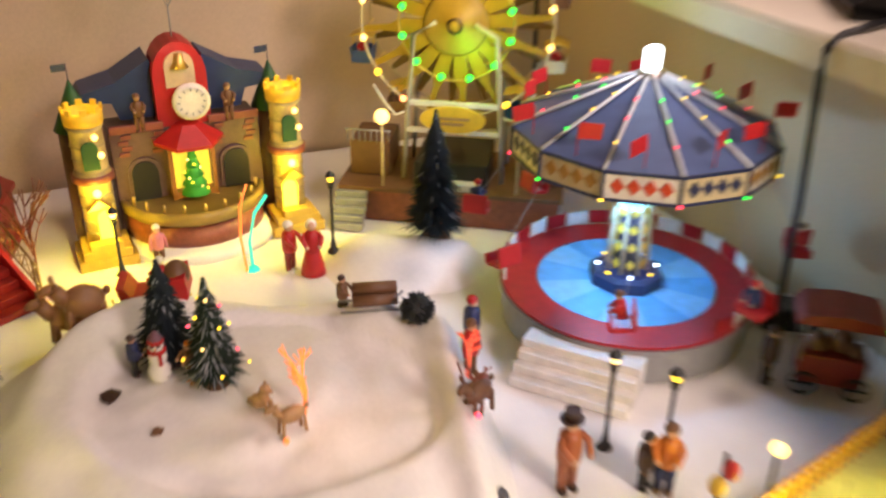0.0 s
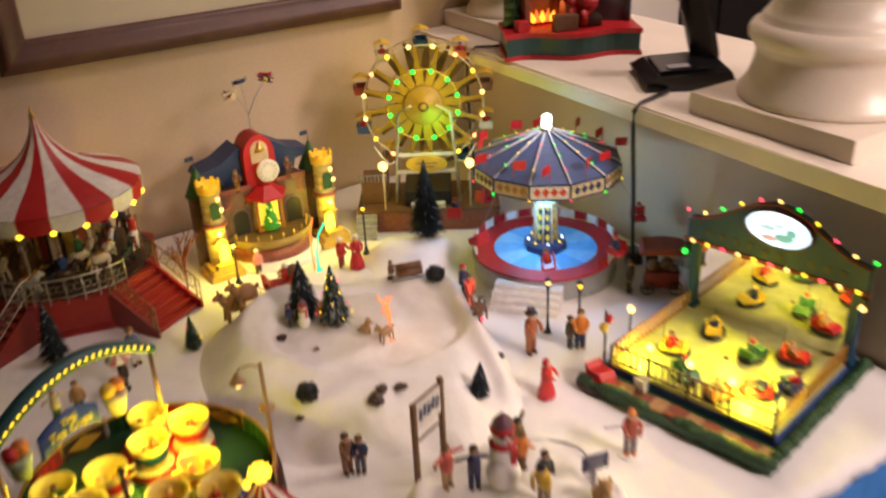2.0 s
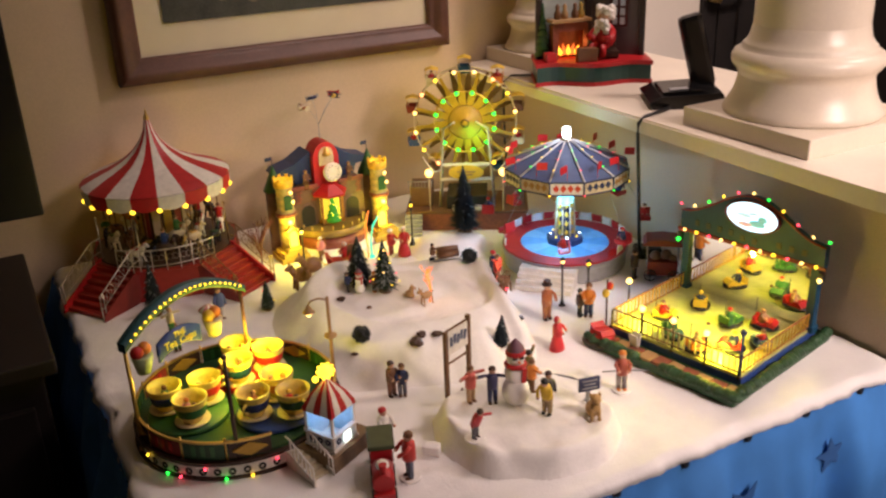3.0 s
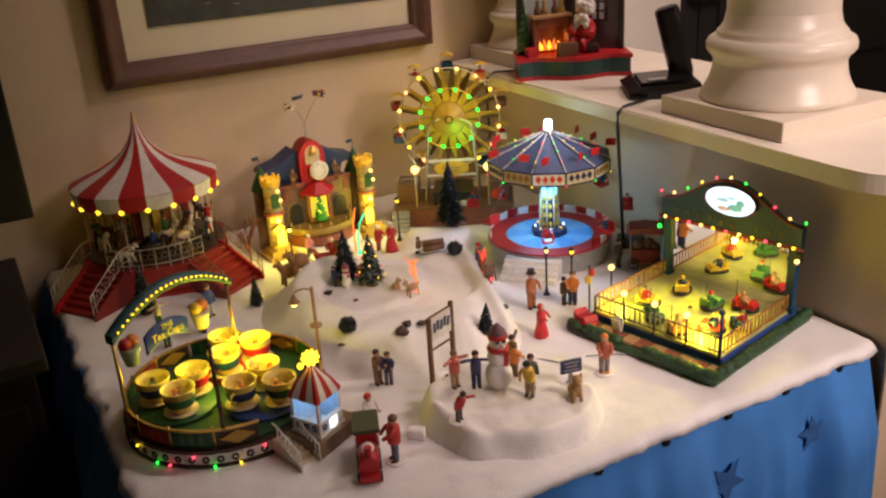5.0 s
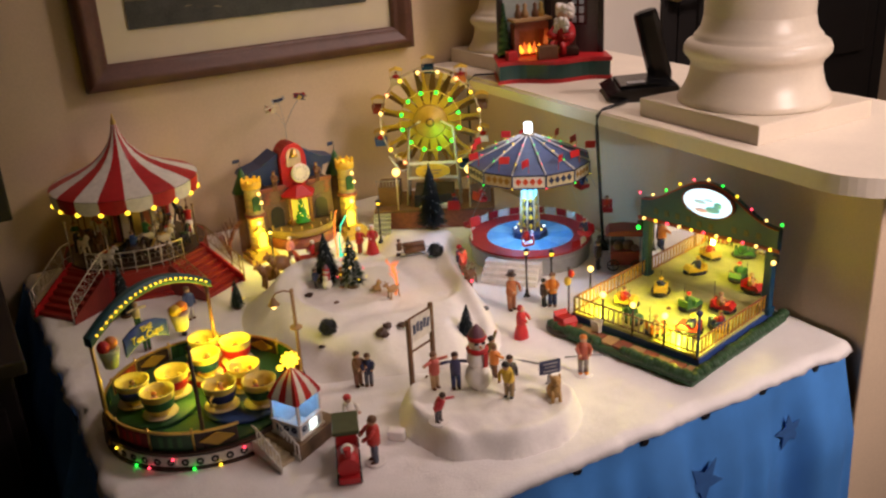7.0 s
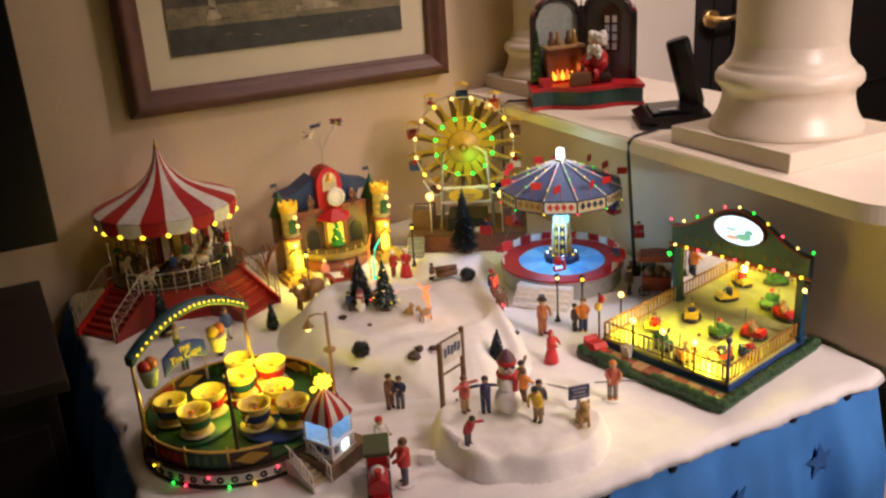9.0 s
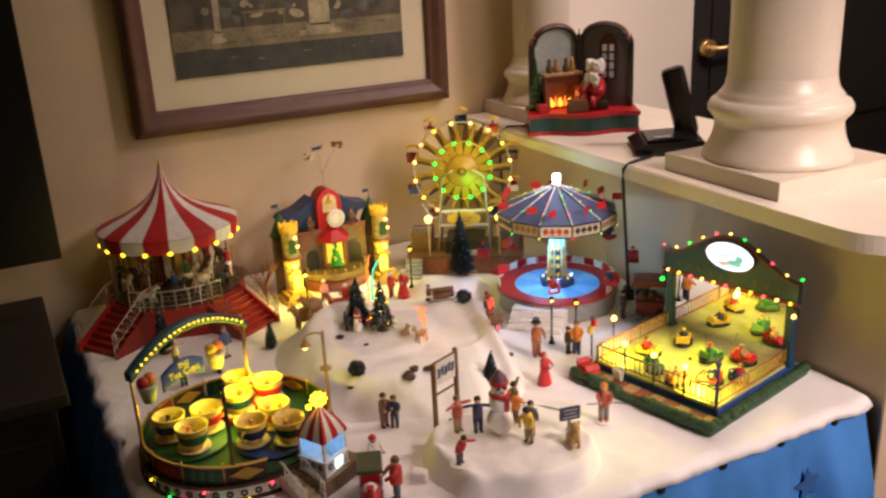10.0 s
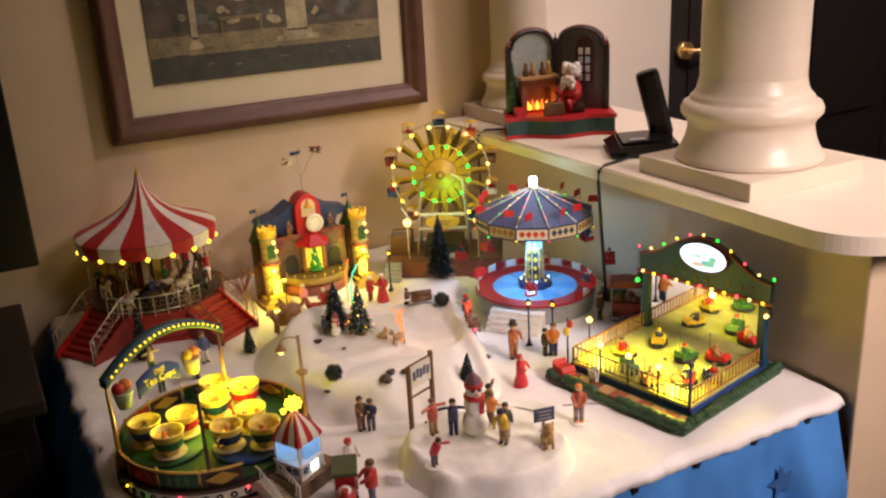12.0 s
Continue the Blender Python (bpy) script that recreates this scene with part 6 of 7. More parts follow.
figurine(0.534, 1.136, 0.0, 40, RED, DKRED, WHITE, "figurine in a red suit and white beard", h=0.056, arms="front")
figurine(0.418, 1.196, 0.0, 10, PINK, BROWN, WHITE, "small pink figurine before the castle stage", h=0.046)
figurine(0.640, 0.945, ground(0.640, 0.945), 60, NAVY, BLACK, RED, "small navy figurine beside the swing ride", h=0.056)
figurine(0.608, 0.880, ground(0.608, 0.880), 30, RED, BROWN, BROWN, "small red figurine on the snow ridge", h=0.052)

parasol = thing("parasol", pose(0.158, 1.004, 0.0) @ Matrix.Scale(0.72, 4), "small pink and white model parasol", "parasol")
part("pole", Shape().cyl(0, 0, 0, 0.070, 0.0012, None, 8).cyl(0, 0, 0, 0.003, 0.008, 0.007, 12), WHITE, parasol)
for k in range(10):
    part("canopy_panel", Shape().lathe([(0.0005, 0.078), (0.010, 0.073), (0.022, 0.064), (0.0215, 0.0625)], seg=2, a0=36 * k, a1=36 * k + 36), (PINK, WHITE)[k % 2], parasol)

# figures on the pond
figurine(*on(0.372, 0.957), 70, NAVY, BLACK, DKBROWN, "child figurine leaning towards a small snowman", "figurines on the pond", h=0.036, arms="front")
figurine(*on(0.409, 0.933), -70, BROWN, DKBROWN, ORANGE, "child figurine in brown beside a small snowman", "figurines on the pond", h=0.037, arms="front")


def snowman(x, y, z, h, label, big=False):
    k = h / 0.09
    s = Shape()
    s.paint(0).ball(0, 0, 0.020 * k, 0.0188 * k, 1, 1, 1.12, 18).ball(0, 0, 0.048 * k, 0.0150 * k, 1, 1, 1.15, 16).ball(0, 0, 0.071 * k, 0.0122 * k, 1, 1, 1.02, 16)
    s.paint(1).lathe([(0.0145 * k, 0.058 * k), (0.0155 * k, 0.061 * k), (0.0135 * k, 0.0645 * k), (0.0110 * k, 0.0635 * k)], seg=18)
    s.box(0.006 * k, -0.0155 * k, 0.050 * k, 0.006 * k, 0.003 * k, 0.022 * k, rx=8)
    s.lathe([(0.0128 * k, 0.0755 * k), (0.0138 * k, 0.0785 * k), (0.0124 * k, 0.082 * k), (0.010 * k, 0.082 * k)], seg=18)
    s.paint(2).lathe([(0.0122 * k, 0.080 * k), (0.0108 * k, 0.087 * k), (0.006 * k, 0.0925 * k), (0.002 * k, 0.097 * k), (0.0, 0.098 * k)], seg=16)
    s.paint(3).ball(-0.0045 * k, -0.0108 * k, 0.0735 * k, 0.0024 * k, 1.6, 0.6, 1, 8).ball(0.0045 * k, -0.0108 * k, 0.0735 * k, 0.0024 * k, 1.6, 0.6, 1, 8)
    s.paint(4).cyl(0, 0, 0, 0.009 * k, 0.0018 * k, 0.0002, 8, m=pose(0, -0.0115 * k, 0.0695 * k, 90))
    return solid("snowman", s, [M_FOAM, RED, paint("cap_plum", (0.16, 0.07, 0.10)), BLACK, ORANGE], pose(x, y, z, 0, 0, -12), label, "snowman")


snowman(0.388, 0.945, ground(0.388, 0.945) - 0.001, 0.040, "little white snowman on the frozen pond")
snowman(0.431, 0.552, ground(0.431, 0.552) - 0.002, 0.086, "tall white snowman with red scarf and dark cap")


def animal(name, x, y, z, turn, h, hue, label, category, sitting=False, antlers=False, fat=1.0):
    k = h / 0.03
    s = Shape()
    if sitting:
        s.ball(0, 0.003 * k, 0.009 * k, 0.0085 * k, 0.9, 1.1, 1.0, 12).ball(0, -0.003 * k, 0.016 * k, 0.0068 * k, 0.9, 0.9, 1.35, 12).ball(0, -0.006 * k, 0.0255 * k, 0.0056 * k, 1, 1.1, 1, 12).ball(0, -0.0115 * k, 0.0240 * k, 0.0028 * k, 1, 1.3, 0.9, 8)
        for sx in (-1, 1):
            s.tube([(sx * 0.0035 * k, -0.006 * k, 0.014 * k), (sx * 0.004 * k, -0.008 * k, 0.001)], 0.0019 * k, 7).ball(sx * 0.0045 * k, -0.004 * k, 0.029 * k, 0.0022 * k, 0.7, 1, 1.5, 8)
        s.tube([(0, 0.011 * k, 0.004 * k), (0.003 * k, 0.017 * k, 0.003 * k), (0.008 * k, 0.018 * k, 0.004 * k)], 0.0016 * k, 6)
    else:
        s.ball(0, 0, 0.017 * k, 0.0068 * k, 0.85 * fat, 1.7, 0.95 * fat, 12).tube([(0, -0.009 * k, 0.019 * k), (0, -0.0135 * k, 0.027 * k)], 0.0030 * k * fat, 8).ball(0, -0.0165 * k, 0.0285 * k, 0.0033 * k, 0.85, 1.6, 0.85, 10, rx=15)
        for sx in (-1, 1):
            for sy in (-1, 1):
                s.tube([(sx * 0.0034 * k, sy * 0.0085 * k, 0.015 * k), (sx * 0.0036 * k, sy * 0.0088 * k, 0.007 * k), (sx * 0.0036 * k, sy * 0.0095 * k, 0.0005)], 0.0014 * k * fat, 6)
            s.ball(sx * 0.0032 * k, -0.0135 * k, 0.0318 * k, 0.0018 * k, 0.6, 0.8, 1.6, 8, ry=sx * 30)
            if antlers:
                s.tube([(sx * 0.0015 * k, -0.0135 * k, 0.031 * k), (sx * 0.005 * k, -0.012 * k, 0.036 * k), (sx * 0.006 * k, -0.014 * k, 0.042 * k)], 0.0006 * k, 5).tube([(sx * 0.005 * k, -0.012 * k, 0.036 * k), (sx * 0.009 * k, -0.010 * k, 0.040 * k)], 0.0005 * k, 5)
        s.ball(0, 0.0125 * k, 0.020 * k, 0.0020 * k, 0.7, 1, 1.4, 8)
    return solid(name, s, hue, pose(x, y, z, 0, 0, turn), label, category, "model animals")


animal("deer", *on(0.462, 0.853), -75, 0.028, TAN, "small tan model deer on the pond", "deer")
animal("deer", *on(0.448, 0.884), 50, 0.020, TAN, "small tan model fawn sitting on the pond", "deer", sitting=True)
animal("reindeer", *on(0.589, 0.826), -60, 0.036, BROWN, "brown model reindeer with antlers on the ridge", "reindeer", antlers=True)
animal("reindeer", *on(0.601, 0.848), -40, 0.034, paint("red_brown", (0.30, 0.07, 0.04)), "red-brown model reindeer with antlers", "reindeer", antlers=True)
animal("dog", *on(0.496, 0.476), -20, 0.036, paint("golden_fur", (0.50, 0.30, 0.10), bump=0.6), "golden model dog sitting on the snow", "dog", sitting=True)
for x, y in ((0.332, 1.060), (0.345, 1.040)):
    animal("pony", *on(x, y), -80, 0.044, paint("pony_brown", (0.30, 0.15, 0.07)), "brown model pony harnessed to a red sleigh", "pony", fat=1.45)
for x, y, z in ((0.592, 0.816, 0.030), (0.470 - 0.006, 0.851 - 0.020, 0.026)):
    solid("nose_light", Shape().ball(0, 0, 0, 0.0022, seg=8), L_RED if x > 0.5 else L_ORANGE, pose(x - 0.014, y - 0.012, ground(x, y) + z), "tiny glowing red light at an animal's nose", "light")


# ---- sleigh, wagon, cart ----
sl = thing("sleigh", pose(*on(0.400, 1.045), 0, 0, 165), "red model sleigh with a driver in red", "sleigh")
part("body", Shape().prism([(-0.024, 0.006), (0.018, 0.006), (0.026, 0.016), (0.028, 0.026), (0.022, 0.024), (0.016, 0.014), (-0.008, 0.014), (-0.014, 0.030), (-0.026, 0.032), (-0.028, 0.014)], 0.030), RED, sl)
for sy in (-0.012, 0.012):
    part("runner", Shape().tube([(-0.026, sy, 0.001), (0.022, sy, 0.001), (0.032, sy, 0.006), (0.032, sy, 0.014)], 0.0012, 6), GOLD, sl)
part("driver", figure_shape(0.046, "front", legs=False), [SKIN, RED, DKRED, WHITE], sl, at=pose(-0.006, 0, 0.0, 0, 0, 90))
part("sack", Shape().ball(-0.018, 0, 0.028, 0.011, 1, 1, 1.1), BROWN, sl)
wg = thing("log_sled", pose(*on(0.556, 0.968), 0, 0, -15), "dark model sled with cut logs and a rider", "sled")
for sy in (-0.009, 0.009):
    part("runner", Shape().tube([(-0.022, sy, 0.0015), (0.024, sy, 0.0015), (0.030, sy, 0.008)], 0.0012, 6), GREY, wg)
for k, (y, z) in enumerate(((-0.006, 0.010), (0.005, 0.010), (-0.0005, 0.018))):
    part("log", Shape().cyl(0, 0, -0.018, 0.018, 0.0052, 0.0050, 12, m=pose(0.006, y, z, 0, 90)), BROWN, wg)
part("rider", figure_shape(0.036, "front", legs=False), [SKIN, BROWN, NAVY, DKBROWN], wg, at=pose(-0.020, 0, -0.004, 0, 0, 60))


def tuft(x, y, z, r, label):
    rnd = random.Random(int(x * 1000))
    s = Shape().ball(0, 0, 0, r * 0.72, seg=14)
    for k in range(420):
        d = Vector((rnd.gauss(0, 1), rnd.gauss(0, 1), rnd.gauss(0, 1))).normalized()
        side = d.orthogonal().normalized() * r * 0.10
        a, b, c = (s.bm.verts.new(d * r * 0.6 - side), s.bm.verts.new(d * r * 0.6 + side), s.bm.verts.new(d * r * rnd.uniform(0.9, 1.08)))
        s.bm.faces.new((a, b, c))
    return solid("bush_ball", s, mat("dark_tinsel", (0.020, 0.024, 0.026), 0.6, var=0.5, scale=300), pose(x, y, z), label, "bush", "dark bush balls")


tuft(0.321, 0.786, ground(0.321, 0.786) + 0.012, 0.0145, "round dark bristly bush ball on the snow slope")
tuft(0.586, 0.934, ground(0.586, 0.934) + 0.012, 0.0150, "round dark bristly bush ball behind the snow rim")


def rock(x, y, size, hue, label, seed, group="stones on the snow", tall=0.7):
    s = Shape()
    made = bmesh.ops.create_icosphere(s.bm, subdivisions=2, radius=size)["verts"]
    for v in made:
        v.co *= 1 + 0.55 * noise.noise(v.co * (1.2 / size) + Vector((seed, 0, 0)))
        v.co.z *= tall
    return solid("stone", s, hue, pose(x, y, ground(x, y) + size * tall * 0.6, 0, 0, 37 * seed), label, "stone", group)


rock(0.387, 0.742, 0.0095, paint("stone_brown", (0.06, 0.032, 0.024)), "dark brown stone on the snow slope", 1)
rock(0.400, 0.752, 0.0070, paint("stone_brown", (0.06, 0.032, 0.024)), "dark brown stone on the snow slope", 2)
rock(0.420, 0.744, 0.0080, paint("stone_brown", (0.06, 0.032, 0.024)), "flat dark brown stone on the snow slope", 3, tall=0.4)
rock(0.305, 0.775, 0.0050, paint("stone_brown", (0.06, 0.032, 0.024)), "small dark stone on the snow slope", 4, tall=0.4)
rock(0.377, 0.884, 0.0042, BROWN, "small brown stone on the pond ice", 5, tall=0.5)
rock(0.352, 0.937, 0.0072, DKBROWN, "flat dark stone at the pond edge", 6, tall=0.3)
rock(0.572, 0.757, 0.0070, paint("stone_grey", (0.09, 0.085, 0.09)), "flat grey stone in the snow tongue", 7, tall=0.35)
rock(0.378, 1.110, 0.0090, DKBROWN, "dark stone before the castle", 8, tall=0.3)
rock(0.540, 0.985, 0.0045, DKBROWN, "small dark stone behind the snow rim", 9)
solid("snow_block", Shape().box(0, 0, 0.008, 0.022, 0.012, 0.017, rz=12, rx=14, bevel=0.003), M_FOAM, pose(0.306, 0.548, -0.001, 0, 0, -55), "small white moulded snow block", "snow block")

# ---- snowman hill ----
G2 = "figurines on the snowman hill"
figurine(*on(0.384, 0.585), 15, paint("coral", (0.60, 0.13, 0.10)), paint("beige_trousers", (0.42, 0.27, 0.14)), BROWN, "skating figurine in a coral jacket", G2, h=0.056, arms="out")
figurine(*on(0.405, 0.566), -20, paint("indigo", (0.045, 0.045, 0.11)), NAVY, DKBROWN, "skating figurine in a dark blue jacket", G2, h=0.055, arms="out")
figurine(*on(0.449, 0.508), -60, YELLOW, paint("khaki", (0.34, 0.24, 0.12)), BLACK, "skating figurine in a yellow jacket leaning over", G2, h=0.058, arms="front", lean=18)
figurine(*on(0.460, 0.522), -20, paint("charcoal", (0.06, 0.055, 0.06)), TAN, DKBROWN, "skating figurine in a charcoal jacket", G2, h=0.052, arms="down")
figurine(*on(0.470, 0.580), 40, paint("olive", (0.16, 0.13, 0.03)), BLACK, BLACK, "skating figurine in a dark olive jacket", G2, h=0.054, arms="up")
figurine(*on(0.462, 0.562), 80, ORANGE, BROWN, BROWN, "skating figurine in an orange jumper", G2, h=0.050, arms="front")
figurine(*on(0.347, 0.512), 25, paint("bright_red", (0.50, 0.03, 0.04)), paint("dark_grey", (0.09, 0.085, 0.10)), DKBROWN, "crouching figurine in a red jacket pointing ahead", G2, h=0.047, arms="pointr", base=True, lean=22)
sg = thing("notice_sign", pose(*on(0.508, 0.503), 0, 0, -12), "small dark blue notice board on a post", "sign")
part("post", Shape().box(0, 0, 0.014, 0.004, 0.003, 0.030), GREY, sg)
brd = part("board", Shape().box(0, -0.002, 0.031, 0.029, 0.003, 0.019, bevel=0.0008), paint("sign_blue", (0.05, 0.06, 0.12)), sg)
for k in range(3):
    part("text_bar", Shape().box(0, -0.0040, 0.0365 - 0.0052 * k, 0.020 - 0.004 * (k % 2), 0.0008, 0.0020), GREY, brd)
bn = thing("banner", pose(0.3865, 0.6215, 0.0, 0, 0, 22), "white banner hung between two brown wooden posts", "banner")
for sx, lo, hi_z in ((-0.0232, 0.0, 0.122), (0.0232, 0.014, 0.128)):
    part("post", Shape().box(sx, 0, (lo + hi_z) / 2, 0.0052, 0.0052, hi_z - lo, bevel=0.0006), BROWN, bn)
part("rail", Shape().box(0, 0, 0.122, 0.044, 0.002, 0.002), BROWN, bn)
part("rail", Shape().box(0, 0, 0.074, 0.044, 0.002, 0.0024), BROWN, bn)
cl = part("cloth", Shape().box(0, -0.001, 0.1035, 0.0405, 0.0012, 0.034), WHITE, bn)
for k in range(5):
    part("text_bar", Shape().box(-0.014 + 0.007 * k, -0.0022, 0.1045 + 0.002 * (k % 2), 0.0046, 0.0008, 0.013, ry=3 * k), paint("banner_ink", (0.10, 0.12, 0.20)), cl)
part("brace", Shape().tube([(-0.020, -0.004, 0.004), (-0.004, -0.010, 0.034)], 0.0016, 6), BROWN, bn)
solid("wire", Shape().tube([(0.352, 0.712, 0.002), (0.378, 0.702, 0.003), (0.402, 0.692, 0.002)], 0.0009, 6), GREY, pose(0, 0, 0), "thin grey wire lying on the snow", "wire", "wires on the snow")
solid("wire", Shape().tube([(0.600, 0.590, 0.002), (0.633, 0.572, 0.003), (0.660, 0.556, 0.002), (0.688, 0.545, 0.003)], 0.0009, 6), GREY, pose(0, 0, 0), "thin grey wire lying on the snow", "wire", "wires on the snow")
solid("track", Shape().tube([(0.47 + 0.062 * math.cos(a), 0.55 + 0.050 * math.sin(a), ground(0.47 + 0.062 * math.cos(a), 0.55 + 0.050 * math.sin(a)) + 0.0006) for a in np.linspace(-0.9, 1.9, 22)], 0.0012, 6), GREY, pose(0, 0, 0), "dark curved groove wire round the snowman", "wire", "wires on the snow")

# ---- pull-along red train ----
tr = thing("toy_train", pose(0.233, 0.533, 0.0, 0, 0, -112), "red model train car with a dark green roof", "train")
part("body", Shape().box(-0.022, 0, 0.026, 0.040, 0.026, 0.030, bevel=0.002), RED, tr)
part("roof", Shape().box(-0.022, 0, 0.044, 0.046, 0.032, 0.006, bevel=0.002), paint("moss", (0.07, 0.085, 0.035)), tr)
part("engine", Shape().cyl(0, 0, -0.020, 0.016, 0.0125, 0.0125, 16, m=pose(0.024, 0, 0.022, 0, 90)).box(0.024, 0, 0.009, 0.044, 0.024, 0.008, bevel=0.001).cyl(0.034, 0, 0.030, 0.046, 0.0034, 0.0046, 12), RED, tr)
part("snow_heap", Shape().ball(0.018, 0, 0.034, 0.008, 1.2, 1, 0.7), WHITE, tr)
for wx in (-0.036, -0.010, 0.012, 0.036):
    for wy in (-0.013, 0.013):
        part("wheel", Shape().cyl(0, 0, -0.0015, 0.0015, 0.0065, None, 16, m=pose(wx, wy, 0.0065, 90)), BLACK, tr)
figurine(0.262, 0.520, 0.0, -100, paint("guard_red", (0.55, 0.04, 0.03)), paint("denim", (0.10, 0.12, 0.17)), BROWN, "small figurine in a red jersey pulling the train", h=0.066, arms="front", base=True)
figurine(0.262, 0.590, 0.0, 20, WHITE, RED, RED, "small figurine in white with a red cap", h=0.060, arms="front")

# ---- snack cart by the wall ----
ct = thing("snack_cart", pose(0.884, 0.790, 0.0, 0, 0, -40), "dark red model snack cart with a canopy", "cart")
part("box", Shape().box(0, 0, 0.022, 0.050, 0.030, 0.026, bevel=0.002), DKRED, ct)
part("canopy", Shape().prism([(-0.034, 0.066), (0.034, 0.066), (0.028, 0.074), (0.0, 0.077), (-0.028, 0.074)], 0.044), DKRED, ct)
for sx in (-0.026, 0.026):
    for sy in (-0.016, 0.016):
        part("canopy_post", Shape().cyl(sx, sy, 0.030, 0.067, 0.0011, None, 6), GREY, ct)
for sx in (-0.020, 0.020):
    part("wheel", Shape().lathe([(0.009, -0.001), (0.0105, -0.001), (0.0105, 0.001), (0.009, 0.001), (0.009, -0.001)], seg=18, m=pose(sx, -0.018, 0.0105, 90)).box(sx, -0.018, 0.0105, 0.0016, 0.0012, 0.019).box(sx, -0.018, 0.0105, 0.019, 0.0012, 0.0016), BLACK, ct)
for gx, gy, gz, gr in ((-0.012, 0, 0.040, 0.009), (0.006, 0.003, 0.041, 0.010), (0.016, -0.004, 0.038, 0.007)):
    part("goods_bag", Shape().ball(gx, gy, gz, gr), BROWN, ct)
figurine(0.842, 0.812, 0.0, 30, DKBROWN, BLACK, DKBROWN, "small dark figurine beside the snack cart", h=0.055)

# ---- on the counter: fireplace music box, telephone ----
def build_music_box():
    b = thing("fireplace_box", pose(0.975, 1.122, COUNTER, 0, 0, -29) @ Matrix.Scale(1.07, 4), "green and red fireplace scene ornament in an arched box", "ornament")
    w, d = 0.100, 0.048
    wave = [(w * t, -d - 0.010 * math.cos(math.pi * t * 1.5)) for t in np.linspace(-1, 1, 17)]
    out = wave + [(w, d), (-w, d)]

    def slab(z0, z1, grow):
        s = Shape()
        pts = [(x * grow, y * grow) for x, y in out]
        lo = [s.bm.verts.new((x, y, z0)) for x, y in pts]
        hi = [s.bm.verts.new((x, y, z1)) for x, y in pts]
        s.bm.faces.new(lo[::-1])
        s.bm.faces.new(hi)
        for i in range(len(pts)):
            j = (i + 1) % len(pts)
            s.bm.faces.new((lo[i], lo[j], hi[j], hi[i]))
        return s
    part("foot", slab(0.0, 0.007, 1.03), RED, b)
    part("base", slab(0.007, 0.033, 1.0), paint("bottle_green", (0.015, 0.06, 0.05), rough=0.3), b)
    part("ledge", slab(0.033, 0.040, 1.03), RED, b)
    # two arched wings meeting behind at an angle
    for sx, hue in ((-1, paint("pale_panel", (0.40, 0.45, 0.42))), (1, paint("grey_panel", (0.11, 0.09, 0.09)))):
        half = 0.050
        arch = [(-half, 0.040), (half, 0.040), (half, 0.158), (half * 0.84, 0.164)] + [(half * 0.84 * math.cos(a), 0.164 + 0.028 * math.sin(a)) for a in np.linspace(0.15, math.pi - 0.15, 12)] + [(-half * 0.84, 0.164), (-half, 0.158)]
        m = pose(sx * 0.047, 0.030 - 0.0, 0, 0, 0, -sx * 22)
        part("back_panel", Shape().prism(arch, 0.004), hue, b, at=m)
        part("arch_frame", Shape().tube([(x, -0.003, z) for x, z in arch[2:]], 0.0048, 8).tube([(x, -0.0075, z) for x, z in arch[2:]], 0.0018, 6), paint("frame_dark", (0.030, 0.020, 0.019), rough=0.3), b, at=m)
        part("frame_edge", Shape().tube([(x * 1.07, 0.001, 0.110 + (z - 0.110) * 1.05) for x, z in arch[2:]], 0.0024, 6), DKRED, b, at=m)
        part("side_post", Shape().box(sx * half, -0.002, 0.100, 0.010, 0.010, 0.124, bevel=0.0015), paint("frame_dark", (0.030, 0.020, 0.019), rough=0.3), b, at=m)
        part("knob", Shape().ball(sx * half, 0, 0.165, 0.004).cyl(sx * half, 0, 0.166, 0.176, 0.002, 0.0004, 8), DKRED, b, at=m)
    part("middle_post", Shape().box(0, 0.040, 0.104, 0.011, 0.010, 0.128, bevel=0.0015).ball(0, 0.040, 0.172, 0.0045).cyl(0, 0.040, 0.174, 0.186, 0.002, 0.0004, 8), paint("frame_dark", (0.030, 0.020, 0.019), rough=0.3), b)
    # fireplace
    fm = pose(-0.040, 0.010, 0.040, 0, 0, 18)
    fp = part("fireplace", Shape().box(-0.028, 0, 0.030, 0.010, 0.020, 0.060, bevel=0.001).box(0.030, 0, 0.030, 0.010, 0.020, 0.060, bevel=0.001).box(0.001, 0, 0.056, 0.062, 0.020, 0.016, bevel=0.001).box(0.001, 0.009, 0.026, 0.052, 0.004, 0.05), BRICK, b, "brick fireplace with a fire", at=fm)
    part("mantel", Shape().box(0.001, -0.003, 0.067, 0.078, 0.030, 0.006, bevel=0.0015), TAN, fp)
    for k in range(5):
        part("flame", Shape().lathe([(0.0, 0.0), (0.0048, 0.004), (0.0035, 0.011), (0.0, 0.020 + 0.003 * (k % 2))], seg=8, m=pose(-0.014 + 0.007 * k, -0.002, 0.004, 8 * (k - 2), 6 * (k - 2))), L_FIRE if k % 2 == 0 else L_ORANGE, fp)
    for dx, hue in ((-0.022, BROWN), (-0.008, TAN), (0.012, BROWN), (0.024, GOLD)):
        part("mantel_ornament", Shape().lathe([(0.0, 0.070), (0.006, 0.070), (0.007, 0.078), (0.003, 0.086), (0.0045, 0.092), (0.0, 0.097)], seg=12, m=pose(dx, -0.002, 0)), hue, fp)
    tree = Shape()
    for k in range(7):
        tree.cyl(0, 0, 0.006 + 0.012 * k, 0.026 + 0.012 * k, 0.0165 - 0.0021 * k, 0.002, 10)
